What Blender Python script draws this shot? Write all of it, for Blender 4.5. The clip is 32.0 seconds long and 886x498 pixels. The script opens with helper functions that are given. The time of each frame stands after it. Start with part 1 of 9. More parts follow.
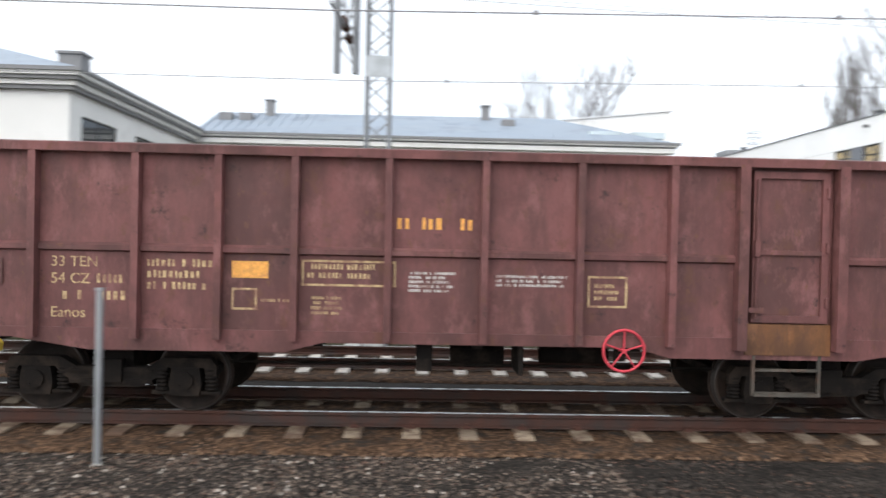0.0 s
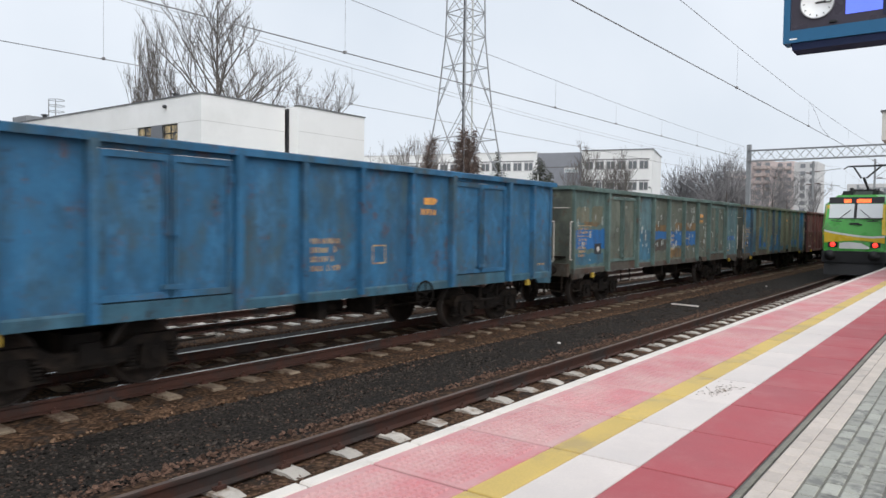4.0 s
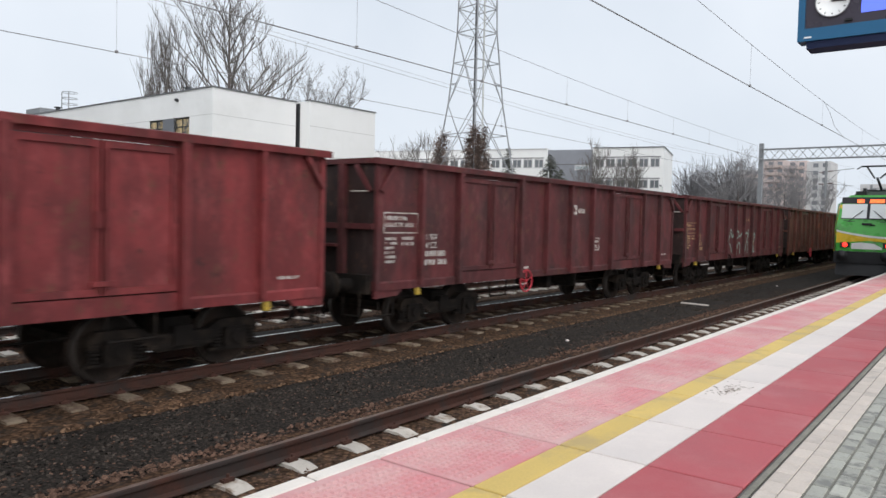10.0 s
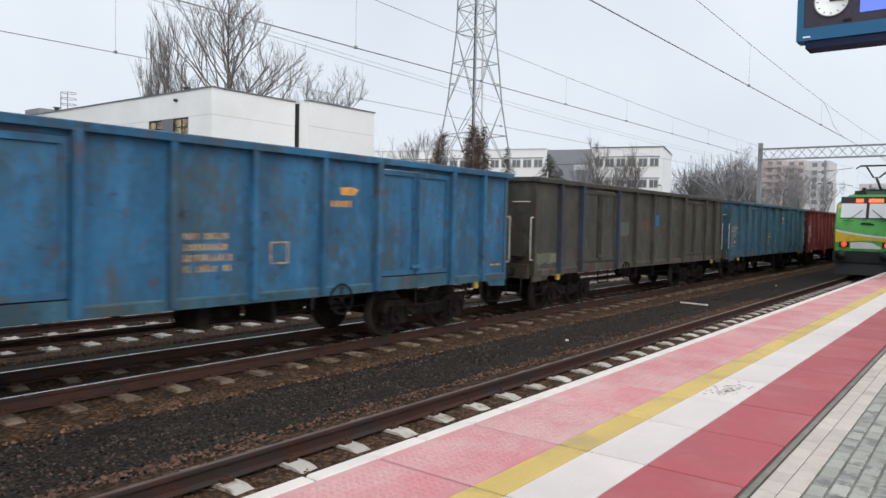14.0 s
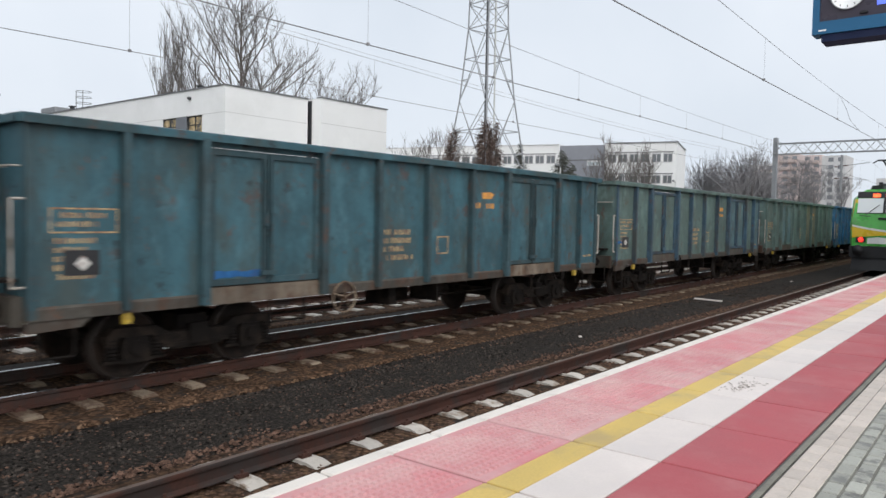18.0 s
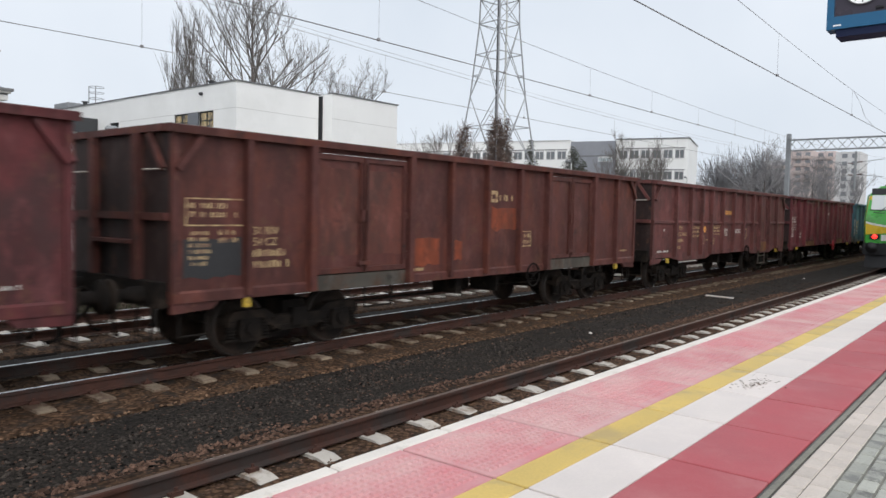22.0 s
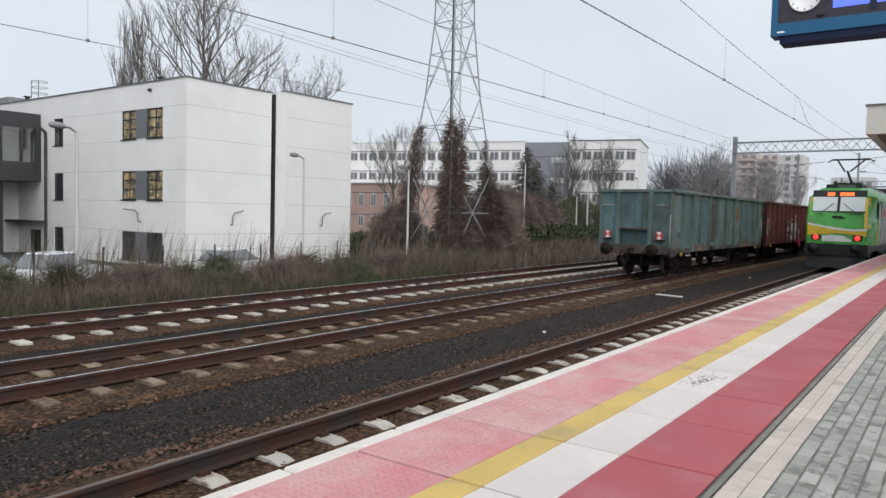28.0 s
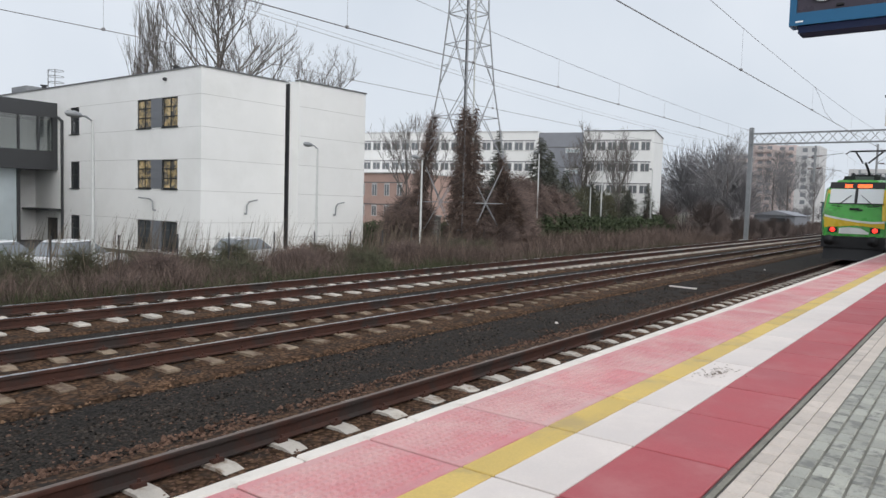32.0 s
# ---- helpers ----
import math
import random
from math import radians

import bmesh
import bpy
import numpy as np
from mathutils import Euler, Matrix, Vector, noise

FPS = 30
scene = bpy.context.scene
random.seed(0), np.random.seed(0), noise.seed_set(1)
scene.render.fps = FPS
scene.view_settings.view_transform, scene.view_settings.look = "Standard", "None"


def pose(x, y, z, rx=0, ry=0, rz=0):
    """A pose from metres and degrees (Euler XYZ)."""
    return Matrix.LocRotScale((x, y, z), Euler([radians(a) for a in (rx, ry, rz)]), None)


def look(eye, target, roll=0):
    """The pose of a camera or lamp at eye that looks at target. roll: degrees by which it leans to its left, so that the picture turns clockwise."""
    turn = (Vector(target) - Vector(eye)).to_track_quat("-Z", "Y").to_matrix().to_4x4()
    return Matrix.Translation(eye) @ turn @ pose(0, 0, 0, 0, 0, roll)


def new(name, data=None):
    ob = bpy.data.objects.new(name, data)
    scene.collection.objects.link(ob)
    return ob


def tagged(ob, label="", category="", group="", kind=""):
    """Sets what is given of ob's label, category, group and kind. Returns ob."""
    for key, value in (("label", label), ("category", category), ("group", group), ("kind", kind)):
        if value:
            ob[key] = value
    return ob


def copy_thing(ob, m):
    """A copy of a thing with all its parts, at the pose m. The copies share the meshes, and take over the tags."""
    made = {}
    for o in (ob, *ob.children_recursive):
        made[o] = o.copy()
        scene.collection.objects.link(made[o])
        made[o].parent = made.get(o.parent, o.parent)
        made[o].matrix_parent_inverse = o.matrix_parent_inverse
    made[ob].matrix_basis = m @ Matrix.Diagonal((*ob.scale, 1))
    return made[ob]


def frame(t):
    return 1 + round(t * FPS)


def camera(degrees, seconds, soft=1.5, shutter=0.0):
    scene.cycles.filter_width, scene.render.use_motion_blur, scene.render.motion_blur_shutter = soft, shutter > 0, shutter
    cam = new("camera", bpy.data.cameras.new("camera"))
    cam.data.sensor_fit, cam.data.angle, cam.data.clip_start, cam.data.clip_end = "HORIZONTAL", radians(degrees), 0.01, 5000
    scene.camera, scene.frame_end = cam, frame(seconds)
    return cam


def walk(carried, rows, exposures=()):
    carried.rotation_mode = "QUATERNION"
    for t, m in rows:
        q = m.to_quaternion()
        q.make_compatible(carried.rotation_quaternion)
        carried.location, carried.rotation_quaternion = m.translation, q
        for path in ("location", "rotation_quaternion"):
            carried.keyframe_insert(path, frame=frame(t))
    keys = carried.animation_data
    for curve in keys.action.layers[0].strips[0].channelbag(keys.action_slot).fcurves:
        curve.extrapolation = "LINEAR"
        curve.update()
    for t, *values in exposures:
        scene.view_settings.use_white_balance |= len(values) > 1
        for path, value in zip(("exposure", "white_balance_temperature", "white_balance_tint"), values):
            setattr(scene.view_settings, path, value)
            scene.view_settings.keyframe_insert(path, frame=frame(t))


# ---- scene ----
cam = camera(63.13, 32.0, soft=1.5, shutter=0.2)
EYE = (0.0, 0.0, 2.24)
PATH = [
    (0.0, pose(*EYE, 89.28, -1.21, -1.82)),
    (0.2, pose(*EYE, 89.57, -0.69, -11.90)),
    (0.3, pose(*EYE, 89.66, -0.90, -15.81)),
    (0.4, pose(*EYE, 89.47, -1.50, -21.69)),
    (0.5, pose(*EYE, 89.46, -1.63, -25.28)),
    (0.6, pose(*EYE, 89.34, -1.64, -30.56)),
    (1.0, pose(*EYE, 88.75, -1.41, -46.07)),
    (1.2, pose(*EYE, 88.51, -1.25, -51.55)),
    (1.5, pose(*EYE, 88.53, -0.65, -55.72)),
    (1.6, pose(*EYE, 88.35, -1.07, -56.80)),
    (2.0, pose(*EYE, 87.45, -0.82, -56.36)),
    (2.5, pose(*EYE, 87.89, -0.73, -54.54)),
    (3.0, pose(*EYE, 87.99, -0.63, -54.15)),
    (3.5, pose(*EYE, 88.12, -0.67, -53.51)),
    (5.5, pose(*EYE, 87.57, -0.93, -52.00)),
    (6.0, pose(*EYE, 87.58, -1.03, -51.13)),
    (6.5, pose(*EYE, 87.64, -0.97, -51.01)),
    (7.0, pose(*EYE, 87.73, -1.17, -51.54)),
    (7.5, pose(*EYE, 87.57, -1.18, -52.06)),
    (8.0, pose(*EYE, 87.44, -1.30, -52.16)),
    (8.5, pose(*EYE, 87.47, -1.33, -51.96)),
    (9.0, pose(*EYE, 87.59, -1.40, -52.21)),
    (9.5, pose(*EYE, 87.67, -1.38, -52.26)),
    (10.0, pose(*EYE, 87.71, -1.35, -52.36)),
    (10.5, pose(*EYE, 87.75, -1.31, -52.54)),
    (11.0, pose(*EYE, 87.71, -1.48, -52.69)),
    (11.5, pose(*EYE, 87.73, -1.47, -52.74)),
    (12.0, pose(*EYE, 87.81, -1.41, -52.84)),
    (12.5, pose(*EYE, 87.82, -1.37, -52.68)),
    (13.0, pose(*EYE, 87.71, -1.36, -52.77)),
    (13.5, pose(*EYE, 87.70, -1.31, -52.58)),
    (15.5, pose(*EYE, 87.63, -1.26, -52.19)),
    (16.0, pose(*EYE, 87.45, -1.24, -51.99)),
    (16.5, pose(*EYE, 87.45, -1.26, -51.68)),
    (17.0, pose(*EYE, 87.45, -1.08, -51.47)),
    (17.5, pose(*EYE, 87.49, -1.06, -51.46)),
    (18.0, pose(*EYE, 87.41, -1.09, -51.42)),
    (18.5, pose(*EYE, 87.43, -1.08, -51.32)),
    (19.0, pose(*EYE, 87.57, -1.12, -51.32)),
    (19.5, pose(*EYE, 87.57, -1.11, -51.31)),
    (20.0, pose(*EYE, 87.64, -1.06, -51.14)),
    (20.5, pose(*EYE, 87.64, -1.08, -51.14)),
    (21.0, pose(*EYE, 87.40, -1.15, -51.08)),
    (21.5, pose(*EYE, 87.28, -1.18, -50.82)),
    (22.0, pose(*EYE, 87.06, -1.24, -50.60)),
    (22.5, pose(*EYE, 87.13, -1.13, -50.40)),
    (23.0, pose(*EYE, 87.09, -1.19, -50.22)),
    (23.5, pose(*EYE, 87.07, -1.17, -50.14)),
    (24.0, pose(*EYE, 86.82, -1.25, -50.04)),
    (24.5, pose(*EYE, 86.73, -1.30, -49.94)),
    (26.5, pose(*EYE, 86.88, -1.36, -51.04)),
    (27.0, pose(*EYE, 87.05, -1.52, -52.24)),
    (27.5, pose(*EYE, 87.01, -1.60, -53.87)),
    (28.0, pose(*EYE, 87.13, -1.42, -54.16)),
    (28.5, pose(*EYE, 87.02, -1.45, -54.30)),
    (29.0, pose(*EYE, 87.17, -1.52, -54.06)),
    (29.5, pose(*EYE, 87.18, -1.51, -53.90)),
    (30.0, pose(*EYE, 87.17, -1.44, -53.75)),
    (30.5, pose(*EYE, 86.99, -1.53, -53.58)),
    (31.0, pose(*EYE, 86.85, -1.61, -53.45)),
    (31.5, pose(*EYE, 86.63, -1.60, -53.42)),
    (32.0, pose(*EYE, 86.32, -1.71, -53.12)),
]
EXPOSURES = [(0.0, 0.80), (0.9, 0.85), (1.6, 0.45), (2.2, 0.18), (3.5, 0.16), (24.5, 0.13), (27.1, 0.17), (27.9, 0.04), (32.0, 0.02)]
walk(cam, PATH, EXPOSURES)

# ---- light: an overcast winter day ----
world = bpy.data.worlds.new("overcast_sky")
scene.world = world
world.use_nodes = True
wn = world.node_tree.nodes
wn.clear()
w_out = wn.new("ShaderNodeOutputWorld")
w_bg = wn.new("ShaderNodeBackground")
w_sky = wn.new("ShaderNodeTexSky")
w_sky.sky_type = "NISHITA"
w_sky.sun_disc = False
w_sky.sun_elevation = radians(47)
w_sky.sun_rotation = radians(200)
w_sky.air_density = 1.0
w_sky.dust_density = 5.0
w_hsv = wn.new("ShaderNodeMixRGB")       # cloud layer: an almost even grey sheet over the clear sky
w_hsv.inputs[0].default_value = 0.93
w_cloud = wn.new("ShaderNodeTexNoise")
w_cloud.inputs["Scale"].default_value = 2.2
w_cloud.inputs["Detail"].default_value = 5
w_ramp = wn.new("ShaderNodeValToRGB")
w_ramp.color_ramp.elements[0].position, w_ramp.color_ramp.elements[0].color = 0.3, (6.75, 7.4, 8.25, 1)
w_ramp.color_ramp.elements[1].position, w_ramp.color_ramp.elements[1].color = 0.75, (8.3, 8.8, 9.5, 1)
wl = world.node_tree.links
wl.new(w_cloud.outputs["Fac"], w_ramp.inputs[0])
wl.new(w_sky.outputs[0], w_hsv.inputs[1])
wl.new(w_ramp.outputs[0], w_hsv.inputs[2])
wl.new(w_hsv.outputs[0], w_bg.inputs[0])
w_bg.inputs[1].default_value = 0.1
wl.new(w_bg.outputs[0], w_out.inputs[0])

sun_data = bpy.data.lights.new("sun", "SUN")
sun_data.energy, sun_data.angle, sun_data.color = 1.75, radians(80), (1.0, 0.97, 0.93)
sun = new("sun", sun_data)
sun.matrix_world = look((-28, -50, 72), (15, 12, 0))

# ---- mesh tools ----
class Form:
    """Collects vertices and faces of one mesh."""

    def __init__(self):
        self.v, self.f, self.smooth = [], [], []

    def add(self, verts, faces, smooth=False):
        o = len(self.v)
        self.v += [tuple(p) for p in verts]
        self.f += [tuple(i + o for i in f) for f in faces]
        self.smooth += [smooth] * len(faces)
        return self

    def box(self, x0, x1, y0, y1, z0, z1):
        v = [(x, y, z) for x in (x0, x1) for y in (y0, y1) for z in (z0, z1)]
        return self.add(v, [(0, 1, 3, 2), (4, 6, 7, 5), (0, 4, 5, 1), (2, 3, 7, 6), (0, 2, 6, 4), (1, 5, 7, 3)])

    def cbox(self, x0, x1, y0, y1, z0, z1, c=0.01):
        """A box with its top edges and upright corners worn round."""
        ring = lambda d, z: [(x0 + d, y0, z), (x1 - d, y0, z), (x1, y0 + d, z), (x1, y1 - d, z),
                             (x1 - d, y1, z), (x0 + d, y1, z), (x0, y1 - d, z), (x0, y0 + d, z)]
        top = [(x0 + c, y0 + c, z1), (x1 - c, y0 + c, z1), (x1 - c, y1 - c, z1), (x0 + c, y1 - c, z1)]
        v = ring(c, z0) + ring(c, z1 - c) + top
        f = [(i, (i + 1) % 8, 8 + (i + 1) % 8, 8 + i) for i in range(8)]
        f += [(8, 9, 17, 16), (10, 11, 18, 17), (12, 13, 19, 18), (14, 15, 16, 19), (9, 10, 17), (11, 12, 18), (13, 14, 19),
              (15, 8, 16), (16, 17, 18, 19), (7, 6, 5, 4, 3, 2, 1, 0)]
        return self.add(v, f)

    def tube(self, a, b, r, n=8, r2=None, cap=True):
        a, b = Vector(a), Vector(b)
        d = (b - a).normalized()
        u = d.orthogonal().normalized()
        w = d.cross(u)
        r2 = r if r2 is None else r2
        v = []
        for c, q in ((a, r), (b, r2)):
            v += [c + (u * math.cos(k * math.tau / n) + w * math.sin(k * math.tau / n)) * q for k in range(n)]
        self.add(v, [(k, (k + 1) % n, n + (k + 1) % n, n + k) for k in range(n)], True)
        if cap:
            self.add([v[k] for k in range(n)], [tuple(range(n))[::-1]])
            self.add([v[n + k] for k in range(n)], [tuple(range(n))])
        return self

    def path(self, pts, r, n=6):
        for a, b in zip(pts, pts[1:]):
            self.tube(a, b, r, n)
        return self

    def ring(self, c, axis, radius, r, n=24, m=6):
        """A torus."""
        axis = Vector(axis).normalized()
        u = axis.orthogonal().normalized()
        w = axis.cross(u)
        c, v, f = Vector(c), [], []
        for i in range(n):
            d = u * math.cos(i * math.tau / n) + w * math.sin(i * math.tau / n)
            v += [c + d * (radius + r * math.cos(j * math.tau / m)) + axis * r * math.sin(j * math.tau / m) for j in range(m)]
            f += [(i * m + j, ((i + 1) % n) * m + j, ((i + 1) % n) * m + (j + 1) % m, i * m + (j + 1) % m) for j in range(m)]
        return self.add(v, f, True)

    def lathe(self, c, axis, prof, n=20):
        """A turned form: prof is rows of (along the axis, radius)."""
        axis = Vector(axis).normalized()
        u = axis.orthogonal().normalized()
        w = axis.cross(u)
        c, v, m = Vector(c), [], len(prof)
        for i in range(n):
            d = u * math.cos(i * math.tau / n) + w * math.sin(i * math.tau / n)
            v += [c + axis * a + d * r for a, r in prof]
        return self.add(v, [(i * m + j, i * m + j + 1, ((i + 1) % n) * m + j + 1, ((i + 1) % n) * m + j)
                            for i in range(n) for j in range(m - 1)], True)

    def prism(self, prof, a0, a1, axis="x"):
        """A closed outline drawn out along an axis; the outline's pairs are the other two axes in order."""
        put = {"x": lambda p, a: (a, p[0], p[1]), "y": lambda p, a: (p[0], a, p[1]), "z": lambda p, a: (p[0], p[1], a)}[axis]
        n = len(prof)
        v = [put(p, a0) for p in prof] + [put(p, a1) for p in prof]
        f = [(i, (i + 1) % n, n + (i + 1) % n, n + i) for i in range(n)]
        return self.add(v, f + [tuple(range(n))[::-1], tuple(range(n, 2 * n))])

    def beam(self, a, b, w, h=None, up=(0, 0, 1)):
        """A bar of w by h from a to b."""
        a, b, h = Vector(a), Vector(b), h or w
        d = (b - a).normalized()
        s = d.cross(Vector(up))
        s = (s if s.length > 1e-4 else d.orthogonal()).normalized()
        t = s.cross(d)
        v = [c + s * i * w / 2 + t * j * h / 2 for c in (a, b) for i, j in ((-1, -1), (1, -1), (1, 1), (-1, 1))]
        return self.add(v, [(0, 1, 5, 4), (1, 2, 6, 5), (2, 3, 7, 6), (3, 0, 4, 7), (3, 2, 1, 0), (4, 5, 6, 7)])

    def mesh(self, name, material):
        me = bpy.data.meshes.new(name)
        me.from_pydata(self.v, [], self.f)
        if any(self.smooth):
            me.polygons.foreach_set("use_smooth", self.smooth)
        me.materials.append(material)
        bm = bmesh.new()
        bm.from_mesh(me)
        bmesh.ops.recalc_face_normals(bm, faces=bm.faces)
        bm.to_mesh(me)
        bm.free()
        return me


def part(name, form, material, parent=None, label=""):
    """One mesh object, under its thing or part. form: a Form, or a mesh to share."""
    me = form.mesh(name, material) if isinstance(form, Form) else form
    ob = new(name, me)
    ob.parent = parent
    return tagged(ob, label, kind="stuff" if name == "lettering" else "")


def thing(name, label, category, at=(0, 0, 0), turn=0.0, group="", kind=""):
    ob = new(name)
    ob.empty_display_size = 0.2
    ob.matrix_basis = pose(*at, 0, 0, turn)
    return tagged(ob, label, category, group, kind)


def setting(name, form, material, label="", category=""):
    ob = part(name, form, material)
    return tagged(ob, label, category, "", "structure")


# ---- materials ----
def material(name, base, rough=0.7, metal=0.0, vary=0.12, scale=3.0, grain=60.0, bump=0.15, dirt=None, dirt_amount=0.0,
             dirt_scale=1.2, stretch=(1, 1, 1), emit=0.0, per_piece=0.0, space="Object", spec=0.4, wet=0.0, dirt_edge=0.18, cells=0.0):
    """Colour with two scales of variation, optional stains of another colour, fine relief."""
    m = bpy.data.materials.new(name)
    m.use_nodes = True
    n, l = m.node_tree.nodes, m.node_tree.links
    bsdf = n["Principled BSDF"]
    co = n.new("ShaderNodeTexCoord")
    mp = n.new("ShaderNodeMapping")
    mp.inputs["Scale"].default_value = stretch
    if per_piece and space == "Object":
        info = n.new("ShaderNodeObjectInfo")
        off = n.new("ShaderNodeVectorMath")
        off.operation = "SCALE"
        off.inputs[0].default_value = (37, 91, 53)
        l.new(info.outputs["Random"], off.inputs["Scale"])
        l.new(off.outputs[0], mp.inputs["Location"])
    l.new(co.outputs[space], mp.inputs[0])
    big, fine = n.new("ShaderNodeTexNoise"), n.new("ShaderNodeTexNoise")
    big.inputs["Scale"].default_value, big.inputs["Detail"].default_value = scale, 6
    fine.inputs["Scale"].default_value, fine.inputs["Detail"].default_value = grain, 4
    l.new(mp.outputs[0], big.inputs[0])
    l.new(mp.outputs[0], fine.inputs[0])
    mix = n.new("ShaderNodeMath")
    mix.operation = "ADD"
    half = n.new("ShaderNodeMath")
    half.operation = "MULTIPLY"
    half.inputs[1].default_value = 0.5
    l.new(fine.outputs["Fac"], half.inputs[0])
    l.new(big.outputs["Fac"], mix.inputs[0])
    l.new(half.outputs[0], mix.inputs[1])
    ramp = n.new("ShaderNodeMapRange")
    ramp.inputs[1].default_value, ramp.inputs[2].default_value = 0.45, 1.05
    ramp.inputs[3].default_value, ramp.inputs[4].default_value = 1 - 2 * vary, 1 + 2 * vary
    l.new(mix.outputs[0], ramp.inputs[0])
    tone = n.new("ShaderNodeVectorMath")
    tone.operation = "SCALE"
    tone.inputs[0].default_value = base
    value = ramp.outputs[0]
    if per_piece:
        obi = n.new("ShaderNodeObjectInfo")
        pm = n.new("ShaderNodeMapRange")
        pm.inputs[3].default_value, pm.inputs[4].default_value = 1 - per_piece, 1 + per_piece
        l.new(obi.outputs["Random"], pm.inputs[0])
        mul = n.new("ShaderNodeMath")
        mul.operation = "MULTIPLY"
        l.new(value, mul.inputs[0])
        l.new(pm.outputs[0], mul.inputs[1])
        value = mul.outputs[0]
    if cells:
        # broken stones: each its own tone, dark gaps between them
        vor, cell, gap, both, more = n.new("ShaderNodeTexVoronoi"), n.new("ShaderNodeMapRange"), n.new("ShaderNodeMapRange"), n.new("ShaderNodeMath"), n.new("ShaderNodeMath")
        vor.inputs["Scale"].default_value = cells
        l.new(mp.outputs[0], vor.inputs["Vector"])
        cell.inputs[3].default_value, cell.inputs[4].default_value = 0.45, 1.75
        l.new(vor.outputs["Color"], cell.inputs[0])
        gap.inputs[1].default_value, gap.inputs[2].default_value, gap.inputs[3].default_value, gap.inputs[4].default_value = 0.35, 0.75, 1.0, 0.3
        l.new(vor.outputs["Distance"], gap.inputs[0])
        both.operation = more.operation = "MULTIPLY"
        l.new(cell.outputs[0], both.inputs[0])
        l.new(gap.outputs[0], both.inputs[1])
        l.new(both.outputs[0], more.inputs[0])
        l.new(value, more.inputs[1])
        value = more.outputs[0]
    l.new(value, tone.inputs["Scale"])
    colour = tone.outputs[0]
    if dirt:
        dn = n.new("ShaderNodeTexNoise")
        dn.inputs["Scale"].default_value, dn.inputs["Detail"].default_value, dn.inputs["Roughness"].default_value = dirt_scale, 9, 0.68
        dm = n.new("ShaderNodeMapping")
        dm.inputs["Location"].default_value = (3.1, 7.7, 1.3)
        l.new(mp.outputs[0], dm.inputs[0])
        l.new(dm.outputs[0], dn.inputs[0])
        dr = n.new("ShaderNodeMapRange")
        dr.interpolation_type = "SMOOTHSTEP"
        mid = 0.72 - 0.44 * dirt_amount
        dr.inputs[1].default_value, dr.inputs[2].default_value = mid - dirt_edge / 2, mid + dirt_edge / 2
        l.new(dn.outputs["Fac"], dr.inputs[0])
        mx = n.new("ShaderNodeMixRGB")
        mx.inputs[2].default_value = (*dirt, 1)
        l.new(dr.outputs[0], mx.inputs[0])
        l.new(colour, mx.inputs[1])
        colour = mx.outputs[0]
    l.new(colour, bsdf.inputs["Base Color"])
    rr = n.new("ShaderNodeMapRange")
    rr.inputs[1].default_value, rr.inputs[2].default_value = 0.3, 0.7
    rr.inputs[3].default_value, rr.inputs[4].default_value = max(0.05, rough - 0.12 - wet), min(1.0, rough + 0.1)
    l.new(big.outputs["Fac"], rr.inputs[0])
    l.new(rr.outputs[0], bsdf.inputs["Roughness"])
    bsdf.inputs["Metallic"].default_value = metal
    bsdf.inputs["Specular IOR Level"].default_value = spec
    if bump:
        bp = n.new("ShaderNodeBump")
        bp.inputs["Strength"].default_value, bp.inputs["Distance"].default_value = bump, 0.01
        l.new(mix.outputs[0], bp.inputs["Height"])
        l.new(bp.outputs[0], bsdf.inputs["Normal"])
    if emit:
        l.new(colour, bsdf.inputs["Emission Color"])
        bsdf.inputs["Emission Strength"].default_value = emit
    return m


def glass(name, tint=(0.03, 0.035, 0.04), rough=0.05):
    m = bpy.data.materials.new(name)
    m.use_nodes = True
    b = m.node_tree.nodes["Principled BSDF"]
    b.inputs["Base Color"].default_value = (*tint, 1)
    b.inputs["Roughness"].default_value = rough
    b.inputs["Specular IOR Level"].default_value = 0.8
    return m


M_BALLAST = material("ballast_brown", (0.092, 0.054, 0.033), 0.95, spec=0.1, vary=0.25, scale=2.5, grain=45, bump=1.0, dirt=(0.03, 0.026, 0.023), dirt_amount=0.35, dirt_scale=5, cells=17)
M_DARK = material("fine_dark_gravel", (0.030, 0.025, 0.021), 0.9, spec=0.15, vary=0.25, scale=2, grain=80, bump=1.0, dirt=(0.11, 0.105, 0.10), dirt_amount=0.12, dirt_scale=40, dirt_edge=0.08, cells=26)
M_EARTH = material("winter_earth", (0.05, 0.045, 0.032), 0.95, vary=0.25, scale=1.5, grain=30, bump=0.8, dirt=(0.075, 0.085, 0.04), dirt_amount=0.4, dirt_scale=0.6)
M_SLEEPER = material("weathered_concrete", (0.52, 0.48, 0.43), 0.85, vary=0.1, scale=4, grain=70, bump=0.3, dirt=(0.2, 0.14, 0.095), dirt_amount=0.28, dirt_scale=3, per_piece=0.15)
M_SLEEPER2 = material("rusty_concrete", (0.25, 0.195, 0.14), 0.9, vary=0.15, scale=4, grain=70, bump=0.3, dirt=(0.10, 0.06, 0.04), dirt_amount=0.5, dirt_scale=3, per_piece=0.2)
M_RAIL = material("rusty_rail", (0.062, 0.026, 0.018), 0.8, vary=0.2, scale=6, grain=60, dirt=(0.04, 0.03, 0.027), dirt_amount=0.4)
M_RAILTOP = material("bright_rail_head", (0.55, 0.55, 0.56), 0.28, metal=1.0, vary=0.06, scale=5, bump=0.02)
